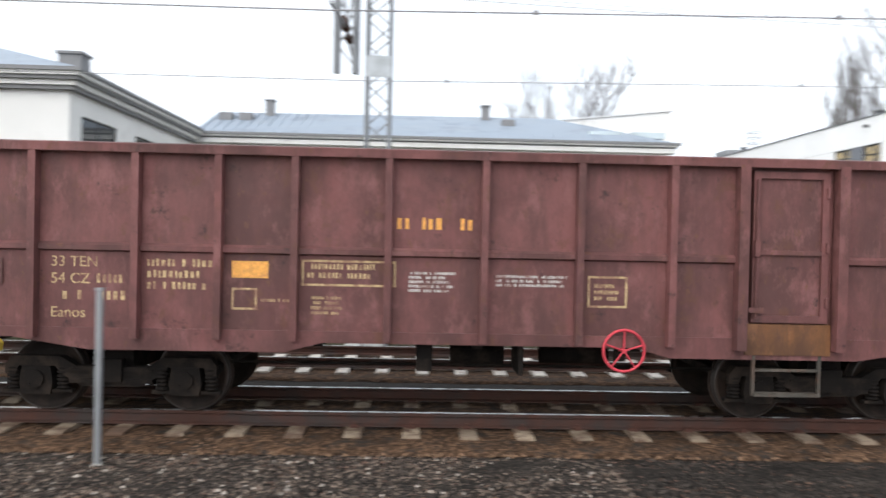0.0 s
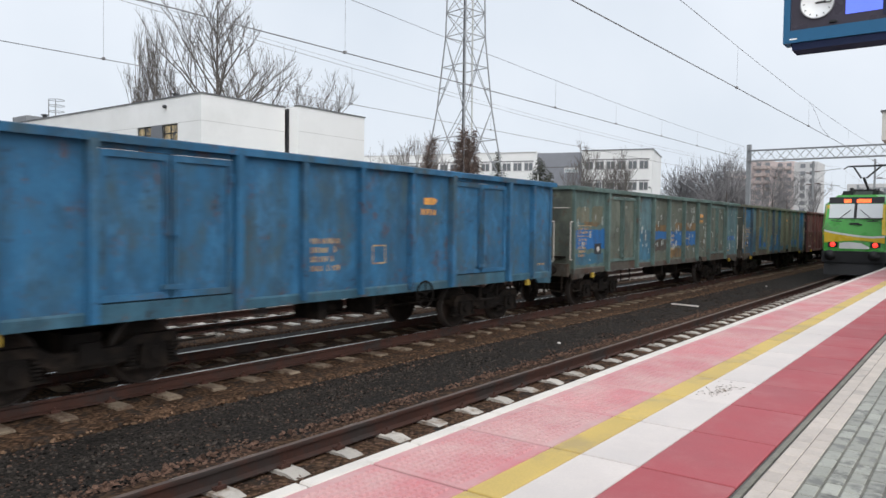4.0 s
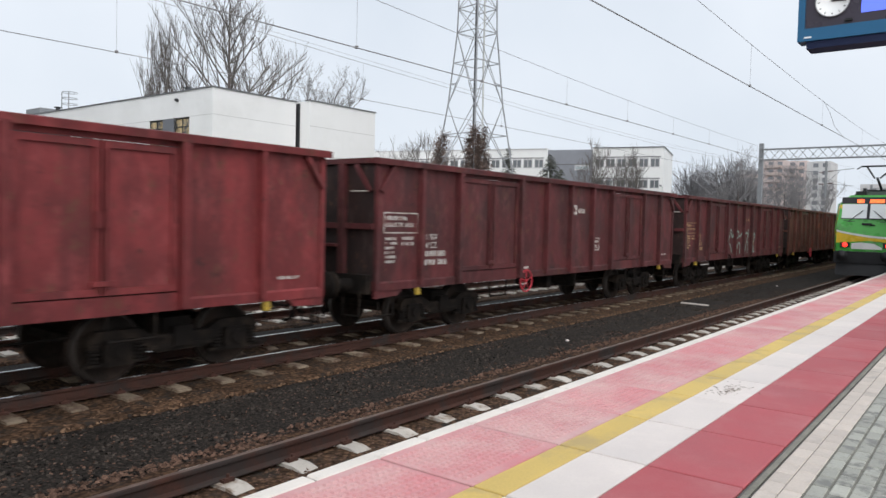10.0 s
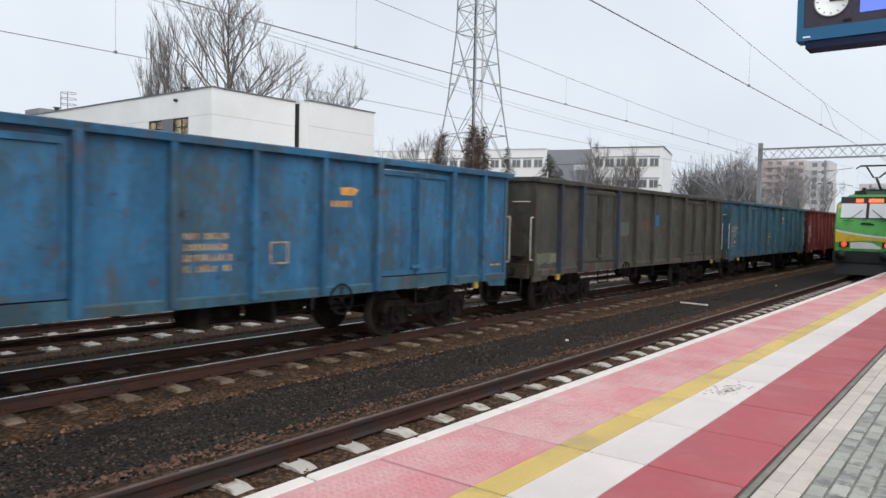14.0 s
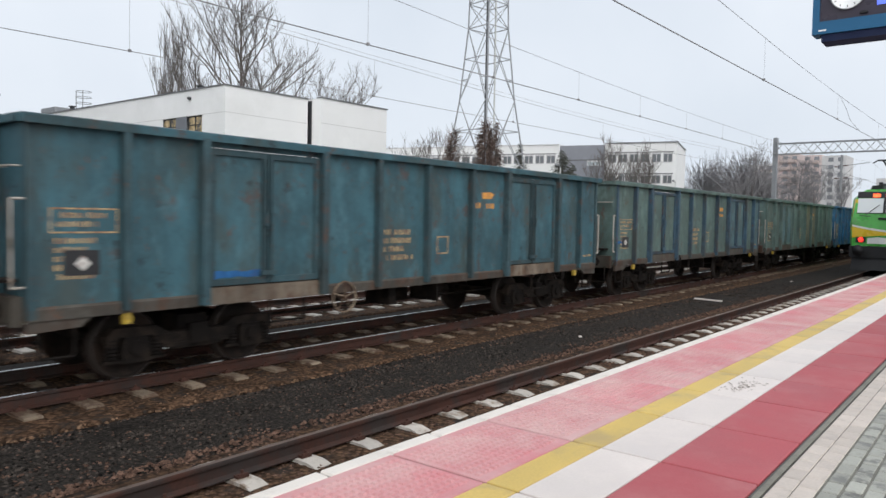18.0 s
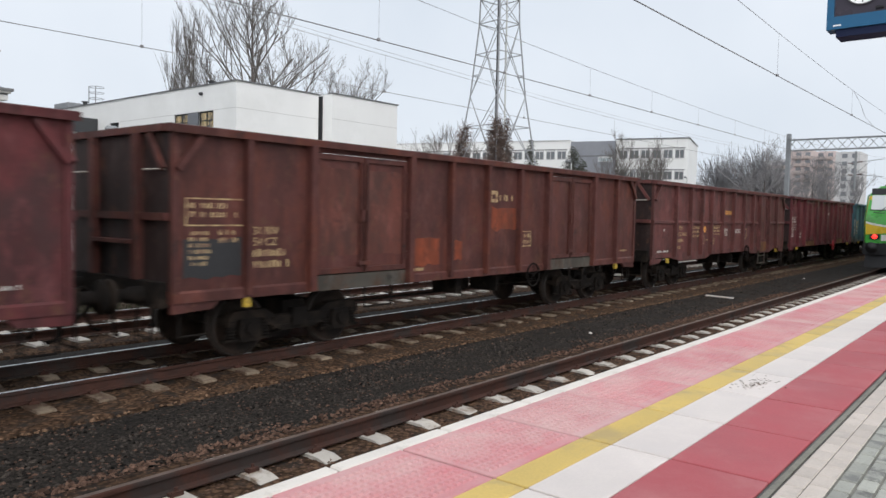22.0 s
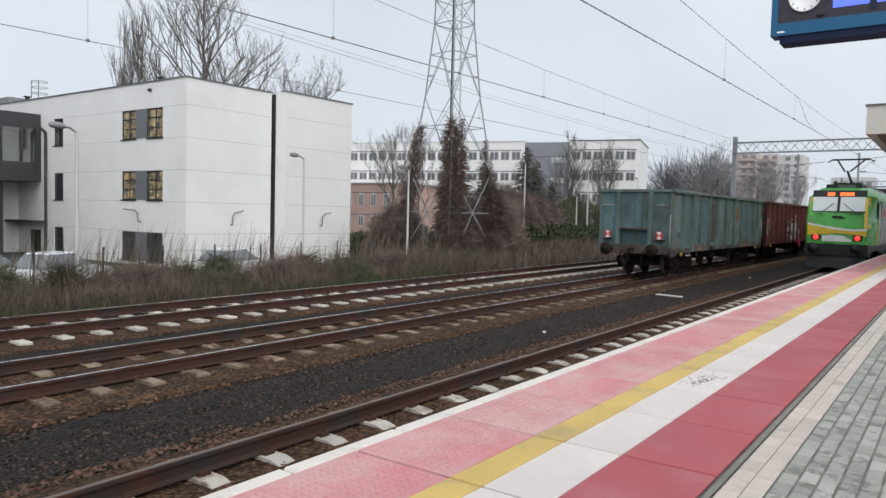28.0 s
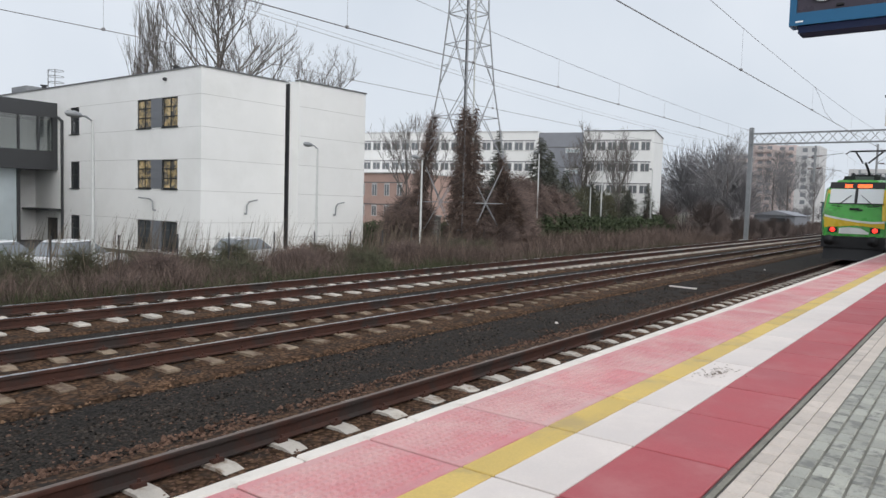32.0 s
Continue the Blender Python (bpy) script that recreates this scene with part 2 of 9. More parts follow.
M_RAILDULL = material("dull_rail_head", (0.16, 0.12, 0.10), 0.5, metal=0.4, vary=0.15, scale=5, bump=0.05)
M_WHITE = material("white_edge_concrete", (0.70, 0.655, 0.60), 0.75, vary=0.05, scale=3, grain=80, bump=0.12, dirt=(0.55, 0.5, 0.45), dirt_amount=0.15, dirt_scale=4)
M_PINK = material("red_tactile_slab", (0.55, 0.205, 0.222), 0.65, vary=0.08, scale=1.2, grain=70, bump=0.12, dirt=(0.60, 0.40, 0.385), dirt_amount=0.46, dirt_scale=0.9, dirt_edge=0.4, space="Object", per_piece=0.05, wet=0.1)
M_RED = material("red_slab", (0.40, 0.092, 0.104), 0.65, vary=0.07, scale=1.5, grain=70, bump=0.12, dirt=(0.45, 0.16, 0.165), dirt_amount=0.25, dirt_scale=1.1, dirt_edge=0.35, per_piece=0.07, wet=0.0, spec=0.25)
M_YELLOW = material("yellow_slab", (0.60, 0.43, 0.13), 0.65, vary=0.08, scale=2, grain=70, bump=0.12, dirt=(0.45, 0.33, 0.14), dirt_amount=0.35, dirt_scale=1.4, per_piece=0.05)
M_PALE = material("pale_slab", (0.69, 0.625, 0.585), 0.65, vary=0.05, scale=1.5, grain=70, bump=0.1, dirt=(0.62, 0.56, 0.53), dirt_amount=0.3, dirt_scale=1.2, dirt_edge=0.3, per_piece=0.04, wet=0.1)
M_GREY = material("grey_paver", (0.345, 0.345, 0.305), 0.75, vary=0.1, scale=3, grain=60, bump=0.2, dirt=(0.19, 0.19, 0.175), dirt_amount=0.34, dirt_scale=5.0, dirt_edge=0.12, per_piece=0.13, wet=0.06, spec=0.3)
M_CREAM = material("cream_paver", (0.54, 0.475, 0.42), 0.7, vary=0.07, scale=3, grain=60, bump=0.15, per_piece=0.08, dirt=(0.36, 0.32, 0.29), dirt_amount=0.25)
M_JOINT = material("joint_sand", (0.09, 0.08, 0.07), 0.95, vary=0.2, scale=8)
M_CONCRETE = material("grey_concrete", (0.33, 0.32, 0.30), 0.85, vary=0.1, scale=1.5, grain=50, bump=0.2, dirt=(0.2, 0.19, 0.17), dirt_amount=0.35)
M_RENDER = material("white_wall_render", (0.87, 0.87, 0.86), 0.85, vary=0.02, scale=0.4, grain=40, bump=0.08, dirt=(0.81, 0.81, 0.795), dirt_amount=0.3, dirt_scale=0.25, dirt_edge=0.3)
M_GALV = material("galvanised_steel", (0.27, 0.28, 0.29), 0.55, metal=0.3, vary=0.1, scale=3, grain=40, bump=0.05)
M_WIRE = material("wire_copper_dark", (0.25, 0.245, 0.25), 0.6, metal=0.2, vary=0.05)
M_BLACK = material("black_metal", (0.018, 0.018, 0.02), 0.55, vary=0.2, scale=5, bump=0.1)
M_BARK = material("bare_bark", (0.13, 0.11, 0.10), 0.95, vary=0.2, scale=6, grain=30, bump=0.5)


def island(mat, amount):
    """Lets a joined mesh vary piece by piece."""
    m = mat.copy()
    m.name = mat.name + "_joined"
    n, l = m.node_tree.nodes, m.node_tree.links
    geo = n.new("ShaderNodeNewGeometry")
    mr = n.new("ShaderNodeMapRange")
    mr.inputs[3].default_value, mr.inputs[4].default_value = 1 - amount, 1 + amount
    l.new(geo.outputs["Random Per Island"], mr.inputs[0])
    link = n["Principled BSDF"].inputs["Base Color"].links[0]
    src = link.from_socket
    mul = n.new("ShaderNodeVectorMath")
    mul.operation = "SCALE"
    l.new(src, mul.inputs[0])
    l.new(mr.outputs[0], mul.inputs["Scale"])
    l.new(mul.outputs[0], n["Principled BSDF"].inputs["Base Color"])
    return m


# ---- ground, tracks ----
TRACK_1, TRACK_2, TRACK_3 = 4.79, 10.05, 14.24      # track axes
EDGE, DECK = 3.10, 0.76                             # platform edge and top

g = Form()
prof = [(-900, -0.9), (-14, -0.7), (3.0, -0.55), (3.2, -0.42), (16.6, -0.42), (18.5, -0.95), (24, -1.15), (60, -1.3), (180, -1.3), (1500, -1.0)]
xs = [-900, -300, -100, -40, 0, 20, 40, 70, 100, 160, 260, 500, 1800]
g.add([(x, y, z) for x in xs for y, z in prof],
      [(i * len(prof) + j, (i + 1) * len(prof) + j, (i + 1) * len(prof) + j + 1, i * len(prof) + j + 1)
       for i in range(len(xs) - 1) for j in range(len(prof) - 1)])
setting("ground", g, M_EARTH, "brown winter earth with patches of grass", "ground")

X0, X1 = -60.0, 640.0


def bed(name, y0, y1, z, mat, label):
    """A strip of ballast with sloped shoulders and an uneven top near the viewer."""
    f = Form()
    near = list(np.arange(-6, 40, 0.5)) + [60, 90, 140, 220, 360, X1]
    xs = [X0, -30, -12] + near
    ys = list(np.linspace(y0, y1, max(4, int((y1 - y0) / 0.2))))
    row = [y0 - 0.12] + ys + [y1 + 0.12]
    v = []
    for x in xs:
        for y in row:
            edge = y in (row[0], row[-1])
            h = noise.noise((x * 1.7, y * 1.7, 3)) * 0.02 + noise.noise((x * 5, y * 5, 9)) * 0.012
            v.append((x, y, -0.46 if edge else z + (h if -6 < x < 40 else 0)))
    n = len(row)
    f.add(v, [(i * n + j, (i + 1) * n + j, (i + 1) * n + j + 1, i * n + j + 1) for i in range(len(xs) - 1) for j in range(n - 1)], True)
    return setting(name, f, mat, label, "ballast")


bed("ballast_1", 3.2, 6.25, -0.205, M_BALLAST, "brown crushed stone ballast under the platform track")
bed("ballast_2", 8.25, 11.75, -0.205, M_BALLAST, "brown crushed stone ballast under the freight track")
bed("ballast_3", 12.5, 16.0, -0.215, M_BALLAST, "brown crushed stone ballast under the track beside the brush")
bed("dark_gravel_strip", 6.13, 8.37, -0.25, M_DARK, "dark wet fine gravel between two tracks")
bed("dark_gravel_between", 11.63, 12.62, -0.25, M_DARK, "dark fine gravel between two tracks")

RAIL_OUTLINE = [(-0.075, -0.172), (0.075, -0.172), (0.075, -0.16), (0.012, -0.142), (0.010, -0.05), (0.036, -0.038), (0.036, -0.006),
                (0.03, 0.0), (-0.03, 0.0), (-0.036, -0.006), (-0.036, -0.038), (-0.010, -0.05), (-0.012, -0.142), (-0.075, -0.16)]


def sleeper_form():
    f = Form()
    # a concrete sleeper: high ends, lower waist
    pr = [(-1.25, -0.36), (-1.25, -0.185), (-1.22, -0.172), (-0.5, -0.172), (-0.35, -0.21), (0.35, -0.21), (0.5, -0.172), (1.22, -0.172), (1.25, -0.185), (1.25, -0.36)]
    half = lambda z: 0.105 if z > -0.3 else 0.15
    v = [(-half(z), y, z) for y, z in pr] + [(half(z), y, z) for y, z in pr]
    n = len(pr)
    f.add(v, [(i, i + 1, n + i + 1, n + i) for i in range(n - 1)] + [tuple(range(n)), tuple(range(n, 2 * n))])
    return f


def clip_form():
    f = Form()
    for side in (-0.7525, 0.7525):
        for s in (-1, 1):
            y = side + s * 0.10
            f.box(-0.06, 0.06, y - 0.035, y + 0.035, -0.175, -0.145)
            f.tube((-0.05, y + s * 0.02, -0.14), (0.05, y + s * 0.02, -0.14), 0.012, 6)
            f.tube((0, y + s * 0.01, -0.16), (0, y + s * 0.01, -0.10), 0.016, 6)
    return f


def track(name, axis, mat_sleeper, mat_head, first, pitch, label, count):
    t = thing(name, label, "railway track", (0, axis, 0), kind="structure")
    for y in (-0.7525, 0.7525):
        r = Form().prism([(y + a, b) for a, b in RAIL_OUTLINE], X0, X1)
        rail = part("rail", r, M_RAIL, t, "rust-brown steel rail")
        part("rail_head", Form().box(X0, X1, y - 0.026, y + 0.026, -0.003, 0.003), mat_head, rail)
    me = sleeper_form().mesh("sleeper", mat_sleeper)
    cl = clip_form().mesh("rail_clips", M_RAIL)
    rest = Form()
    base = sleeper_form()
    k0 = int((X0 - first) / pitch) + 1
    for k in range(k0, int((X1 - first) / pitch)):
        x = first + k * pitch
        jig = 0.02 * noise.noise((k * 3.1, axis, 0))
        if -8 < k < count - 8:
            s = part("sleeper", me, mat_sleeper, t)
            s.matrix_basis = pose(x + jig, 0, 0.004 * noise.noise((k * 1.7, axis, 5)), 0, 0, 0.6 * noise.noise((k * 2.3, axis, 2)))
            if k < 40:
                c = part("rail_clips", cl, M_RAIL, t)
                c.matrix_basis = pose(x + jig, 0, 0)
        elif x < 330:
            rest.add([(x + a, b, c) for a, b, c in base.v], base.f)
    tagged(part("far_sleepers", rest, mat_sleeper, t), kind="stuff")
    return t


track("track_platform", TRACK_1, M_SLEEPER, M_RAILDULL, 4.70, 0.757, "dull rusty railway track with pale concrete sleepers", 150)
track("track_freight", TRACK_2, M_SLEEPER2, M_RAILTOP, 4.24, 0.717, "used railway track with stained concrete sleepers", 170)
track("track_far", TRACK_3, M_SLEEPER, M_RAILTOP, 4.40, 0.72, "railway track with pale concrete sleepers beside brush", 170)


def stones(name, x0, x1, y0, y1, z, count, size, mat, label, seed):
    """Loose crushed stones lying on a strip."""
    rnd = random.Random(seed)
    v, f = [], []
    for _ in range(count):
        x, y = x0 + (x1 - x0) * rnd.random() ** 1.5, rnd.uniform(y0, y1)
        s = size * rnd.uniform(0.5, 1.25)
        o = len(v)
        a = rnd.uniform(0, 6.28)
        ca, sa = math.cos(a), math.sin(a)
        pts = [(-1, -0.7, 0), (0.9, -0.8, 0.1), (1.0, 0.7, 0), (-0.8, 0.9, 0.05), (-0.5, -0.3, 0.8), (0.5, -0.4, 0.7), (0.35, 0.45, 0.85), (-0.4, 0.4, 0.6)]
        for px, py, pz in pts:
            px, py, pz = px * rnd.uniform(0.7, 1.1), py * rnd.uniform(0.6, 1.0), pz * rnd.uniform(0.6, 1.1)
            v.append((x + (px * ca - py * sa) * s, y + (px * sa + py * ca) * s, z + pz * s))
        f += [tuple(o + i for i in q) for q in ((4, 5, 6, 7), (0, 1, 5, 4), (1, 2, 6, 5), (2, 3, 7, 6), (3, 0, 4, 7))]
    me = bpy.data.meshes.new(name)
    me.from_pydata(v, [], f)
    me.materials.append(mat)
    return tagged(new(name, me), label, "gravel", "", "stuff")


STONE = island(material("brown_stone", (0.105, 0.064, 0.047), 0.95, spec=0.1, vary=0.25, scale=20, grain=90, bump=0.3), 0.65)
STONE_GOLD = island(material("golden_brown_stone", (0.122, 0.076, 0.048), 0.95, spec=0.1, vary=0.25, scale=20, grain=90, bump=0.3), 0.75)
STONE_DARK = island(material("dark_stone", (0.040, 0.033, 0.028), 0.9, spec=0.15, vary=0.25, scale=20, grain=90, bump=0.3), 0.95)
stones("loose_ballast", -2, 26, 3.15, 6.5, -0.222, 34000, 0.030, STONE, "brown crushed stones", 3)
stones("loose_ballast", -9, 32, 8.15, 11.7, -0.228, 30000, 0.028, STONE_GOLD, "brown crushed stones", 4)
stones("loose_ballast", -6, 34, 12.4, 15.9, -0.235, 9000, 0.03, STONE, "brown crushed stones", 5)
stones("dark_gravel", -9, 32, 6.1, 8.4, -0.258, 34000, 0.024, STONE_DARK, "small dark wet stones", 6)
stones("strewn_ballast", -9, 32, 6.3, 7.0, -0.262, 2600, 0.026, STONE, "brown stones strewn over dark gravel", 7)
stones("strewn_ballast", -10, 9, 6.1, 8.4, -0.262, 5000, 0.024, STONE, "brown stones and dead leaves on the gravel", 9)
STONE_LEAF = island(material("grey_brown_grit", (0.112, 0.087, 0.070), 0.95, spec=0.1, vary=0.3, scale=9, grain=60, bump=0.3), 0.8)
STONE_PALE = island(material("pale_flint", (0.34, 0.30, 0.26), 0.9, vary=0.2, scale=9), 0.4)
stones("weathered_grit", -11, 2.2, 6.0, 8.25, -0.256, 16000, 0.024, STONE_LEAF, "weathered grey-brown grit and dead leaves on the gravel", 15)
stones("pale_chips", -11, 2.2, 6.0, 8.2, -0.246, 420, 0.026, STONE_PALE, "scattered pale stone chips", 16)
stones("strewn_ballast", -9, 32, 7.7, 8.3, -0.262, 2200, 0.026, STONE, "brown stones strewn over dark gravel", 8)

# ---- platform ----
core = Form().box(-60, 190, -14, EDGE - 0.16, -0.5, DECK - 0.08)
setting("platform", core, M_CONCRETE, "raised concrete railway platform", "platform")
bedding = Form().box(-60, 190, -14, EDGE - 0.02, DECK - 0.08, DECK - 0.02)
setting("paver_joints", Form().box(-60, 190, -14, 1.019, DECK - 0.019, DECK - 0.006), material("pale_joint_sand", (0.17, 0.165, 0.14), 0.95, vary=0.25, scale=6), "sandy joints between the small pavers", "paving")
setting("platform_bedding", bedding, M_JOINT, "dark sand bedding between the slabs", "platform")

M_SLOTEDGE = material("weathered_slot_edge", (0.20, 0.19, 0.16), 0.9, vary=0.2, scale=4)
M_SLOT = material("slot_grime", (0.10, 0.095, 0.09), 0.9, vary=0.2, scale=5)
LANES = [("edge_slab", 2.985, EDGE, M_WHITE, 0.012), ("tactile_slab", 2.275, 2.98, M_PINK, 0.006), ("yellow_slab", 2.06, 2.27, M_YELLOW, 0.006),
         ("pale_slab", 1.665, 2.055, M_PALE, 0.005), ("red_slab", 1.09, 1.66, M_RED, 0.005)]
surface = thing("platform_surface", "platform paving in red, yellow and pale slabs", "paving", kind="structure")


def slab_form(name, y0, y1, c, x=0.0, length=1.0, dots=False):
    f = Form().cbox(x + 0.010, x + length - 0.010, y0, y1, DECK - 0.06, DECK, c)
    if dots:
        nx, ny = 18, 10
        for i in range(nx):
            for j in range(ny):
                cx, cy = x + 0.07 + i * 0.86 / (nx - 1), y0 + 0.09 + j * (y1 - y0 - 0.18) / (ny - 1)
                r, q = 0.020, 0.012
                f.add([(cx - r, cy - r, DECK), (cx + r, cy - r, DECK), (cx + r, cy + r, DECK), (cx - r, cy + r, DECK),
                       (cx - q, cy - q, DECK + 0.010), (cx + q, cy - q, DECK + 0.010), (cx + q, cy + q, DECK + 0.010), (cx - q, cy + q, DECK + 0.010)],
                      [(0, 1, 5, 4), (1, 2, 6, 5), (2, 3, 7, 6), (3, 0, 4, 7), (4, 5, 6, 7)])
    return f


for nm, y0, y1, mat, c in LANES:
    me = slab_form(nm, y0, y1, c, dots=nm == "tactile_slab").mesh(nm, mat)
    far = Form()
    for k in range(-20, 170):
        x = 0.27 + k + (0.5 if nm == "edge_slab" else 0)
        if 0 <= k < 58:
            ob = part(nm, me, mat, surface)
            ob.matrix_basis = pose(x, 0, 0.0025 * noise.noise((k * 3.7, y0 * 5, 1)))
        else:
            far.add(slab_form(nm, y0, y1, c, x).v, slab_form(nm, y0, y1, c, x).f)
    tagged(part("far_" + nm, far, island(mat, 0.04), surface), kind="stuff")
setting("drain_slot", Form().box(-60, 190, 1.068, 1.084, DECK - 0.05, DECK - 0.012).box(-60, 190, 1.022, 1.030, DECK - 0.05, DECK - 0.012), M_SLOT, "narrow dark drainage slot in the paving", "drain")
setting("drain_edge", Form().box(-60, 190, 1.032, 1.066, DECK - 0.05, DECK - 0.004), M_SLOTEDGE, "thin weathered concrete strip beside the slot", "drain")

cream, grey = Form().cbox(0.003, 0.197, 0.002, 0.1055, DECK - 0.06, DECK, 0.006), Form().cbox(0.005, 0.195, 0.005, 0.095, DECK - 0.06, DECK, 0.008)
cream_me, grey_me = cream.mesh("cream_paver", M_CREAM), grey.mesh("grey_paver", M_GREY)
far_cream, far_grey = Form(), Form()
for k in range(-50, 260):
    x = 2.0 + k * 0.2
    for r in range(2):
        y = 0.805 + r * 0.1075
        if 10 <= k < 85:
            ob = part("cream_paver", cream_me, M_CREAM, surface)
            ob.matrix_basis = pose(x + 0.1 * r, y, 0.002 * noise.noise((k * 2.1, r * 7, 4)))
        else:
            far_cream.add([(a + x + 0.1 * r, b + y, c) for a, b, c in cream.v], cream.f)
    for r in range(46):
        y = 0.702 - r * 0.1
        if (k > 110 and r > 14) or (k >= 90 and r > 25):
            continue
        h = 0.003 * noise.noise((k * 2.1, r * 3.3, 6))
        if 13 <= k < 43 and r < 10:
            ob = part("grey_paver", grey_me, M_GREY, surface)
            ob.matrix_basis = pose(x + 0.1 * (r % 2), y, h)
        else:
            far_grey.add([(a + x + 0.1 * (r % 2), b + y, c + h) for a, b, c in grey.v], grey.f)
tagged(part("far_cream_paver", far_cream, island(M_CREAM, 0.08), surface), kind="stuff")
tagged(part("far_grey_paver", far_grey, island(M_GREY, 0.25), surface), kind="stuff")
far_pave = Form().box(54, 190, -1.9, 0.80, DECK - 0.06, DECK)
far_pave.box(-60, -8.05, -3.9, 1.02, DECK - 0.06, DECK).box(54, 190, 0.805, 1.02, DECK - 0.06, DECK - 0.002).box(-60, 190, -14, -3.9, DECK - 0.06, DECK).box(20.3, 190, -3.9, -1.9, DECK - 0.06, DECK)
setting("paving_beyond", far_pave, M_GREY, "grey paved platform surface", "paving")

# ---- buildings across the tracks ----
M_FRAME = material("dark_window_frame", (0.025, 0.026, 0.028), 0.5, vary=0.1)
M_PANE = glass("window_glass", (0.05, 0.055, 0.06), 0.04)
M_PANE_WARM = material("lit_window_glass", (0.50, 0.38, 0.20), 0.25, vary=0.35, scale=1.5, grain=8, bump=0.0, dirt=(0.10, 0.10, 0.10), dirt_amount=0.5, dirt_scale=2.2, emit=0.05)
M_PANEL = material("grey_facade_panel", (0.17, 0.18, 0.20), 0.6, vary=0.05, scale=1)
M_PANELPALE = material("pale_grey_panel", (0.27, 0.28, 0.31), 0.7, vary=0.05, scale=1)
M_SLATE = material("anthracite_cladding", (0.05, 0.052, 0.056), 0.5, vary=0.08, scale=1)
M_COPING = material("grey_metal_coping", (0.16, 0.16, 0.165), 0.45, metal=0.3, vary=0.08)
M_ROOFMETAL = material("pale_blue_metal_roof", (0.23, 0.27, 0.32), 0.55, vary=0.06, scale=0.6, grain=20, dirt=(0.18, 0.21, 0.25), dirt_amount=0.3, dirt_scale=0.5)
M_OLDWALL = material("pale_render", (0.76, 0.75, 0.73), 0.9, vary=0.04, scale=0.4, dirt=(0.62, 0.60, 0.57), dirt_amount=0.25, dirt_scale=0.3)
M_CORNICE = material("grey_cornice", (0.20, 0.20, 0.205), 0.7, vary=0.08)
# reflected sky is put into the pale blue-grey base colour
M_GLAZE = material("pale_reflecting_glazing", (0.50, 0.57, 0.60), 0.12, vary=0.15, scale=0.3, bump=0.0, spec=0.8)
M_CLEAR = bpy.data.materials.new("clear_link_glass")
M_CLEAR.use_nodes = True
cn, cl_ = M_CLEAR.node_tree.nodes, M_CLEAR.node_tree.links
c_thru, c_gloss, c_mix = cn.new("ShaderNodeBsdfTransparent"), cn.new("ShaderNodeBsdfGlossy"), cn.new("ShaderNodeMixShader")
c_thru.inputs[0].default_value = (0.80, 0.84, 0.84, 1)
c_gloss.inputs["Roughness"].default_value, c_mix.inputs[0].default_value = 0.04, 0.22
cl_.new(c_thru.outputs[0], c_mix.inputs[1])
cl_.new(c_gloss.outputs[0], c_mix.inputs[2])
cl_.new(c_mix.outputs[0], cn["Material Output"].inputs[0])
M_PINKWALL = material("pink_render", (0.52, 0.36, 0.31), 0.9, vary=0.05, scale=0.3, dirt=(0.42, 0.30, 0.27), dirt_amount=0.3, dirt_scale=0.2)
# flats' walls and balconies: distance haze put in as paler base colours
M_FLATWALL = material("pale_grey_flats", (0.62, 0.61, 0.61), 0.9, vary=0.05, scale=0.2)
M_FLATPINK = material("pink_flats", (0.63, 0.53, 0.51), 0.9, vary=0.05, scale=0.2)
M_BALCONY = material("brown_balcony", (0.55, 0.45, 0.42), 0.8, vary=0.1, scale=0.5)
M_SEAM = material("facade_seam", (0.55, 0.55, 0.53), 0.9, vary=0.05)


def wall_sheet(axis, c0, c1, a0, a1, b0, b1, holes):
    """One wall of real thickness, c0 to c1 across axis, from a0 to a1, height b0 to b1, with rectangular holes (a, a, b, b) through it."""
    av = sorted({a0, a1, *[h[0] for h in holes], *[h[1] for h in holes]})
    bv = sorted({b0, b1, *[h[2] for h in holes], *[h[3] for h in holes]})
    na, nb = len(av), len(bv)
    at = (lambda c, a, z: (c, a, z)) if axis == "x" else (lambda c, a, z: (a, c, z))

    def solid(i, j):
        if not (0 <= i < na - 1 and 0 <= j < nb - 1):
            return False
        a, z = (av[i] + av[i + 1]) / 2, (bv[j] + bv[j + 1]) / 2
        return not any(h[0] < a < h[1] and h[2] < z < h[3] for h in holes)

    verts = [at(c, a, z) for c in (c0, c1) for a in av for z in bv]
    idx = lambda s, i, j: s * na * nb + i * nb + j
    faces = []
    for i in range(na - 1):
        for j in range(nb - 1):
            if not solid(i, j):
                continue
            for s in (0, 1):
                faces.append((idx(s, i, j), idx(s, i + 1, j), idx(s, i + 1, j + 1), idx(s, i, j + 1)))
            for di, dj, (p, q) in ((-1, 0, ((i, j), (i, j + 1))), (1, 0, ((i + 1, j), (i + 1, j + 1))), (0, -1, ((i, j), (i + 1, j))), (0, 1, ((i, j + 1), (i + 1, j + 1)))):
                if not solid(i + di, j + dj):
                    faces.append((idx(0, *p), idx(0, *q), idx(1, *q), idx(1, *p)))
    used = sorted({k for f in faces for k in f})
    at_new = {k: n for n, k in enumerate(used)}
    return Form().add([verts[k] for k in used], [tuple(at_new[k] for k in f) for f in faces])


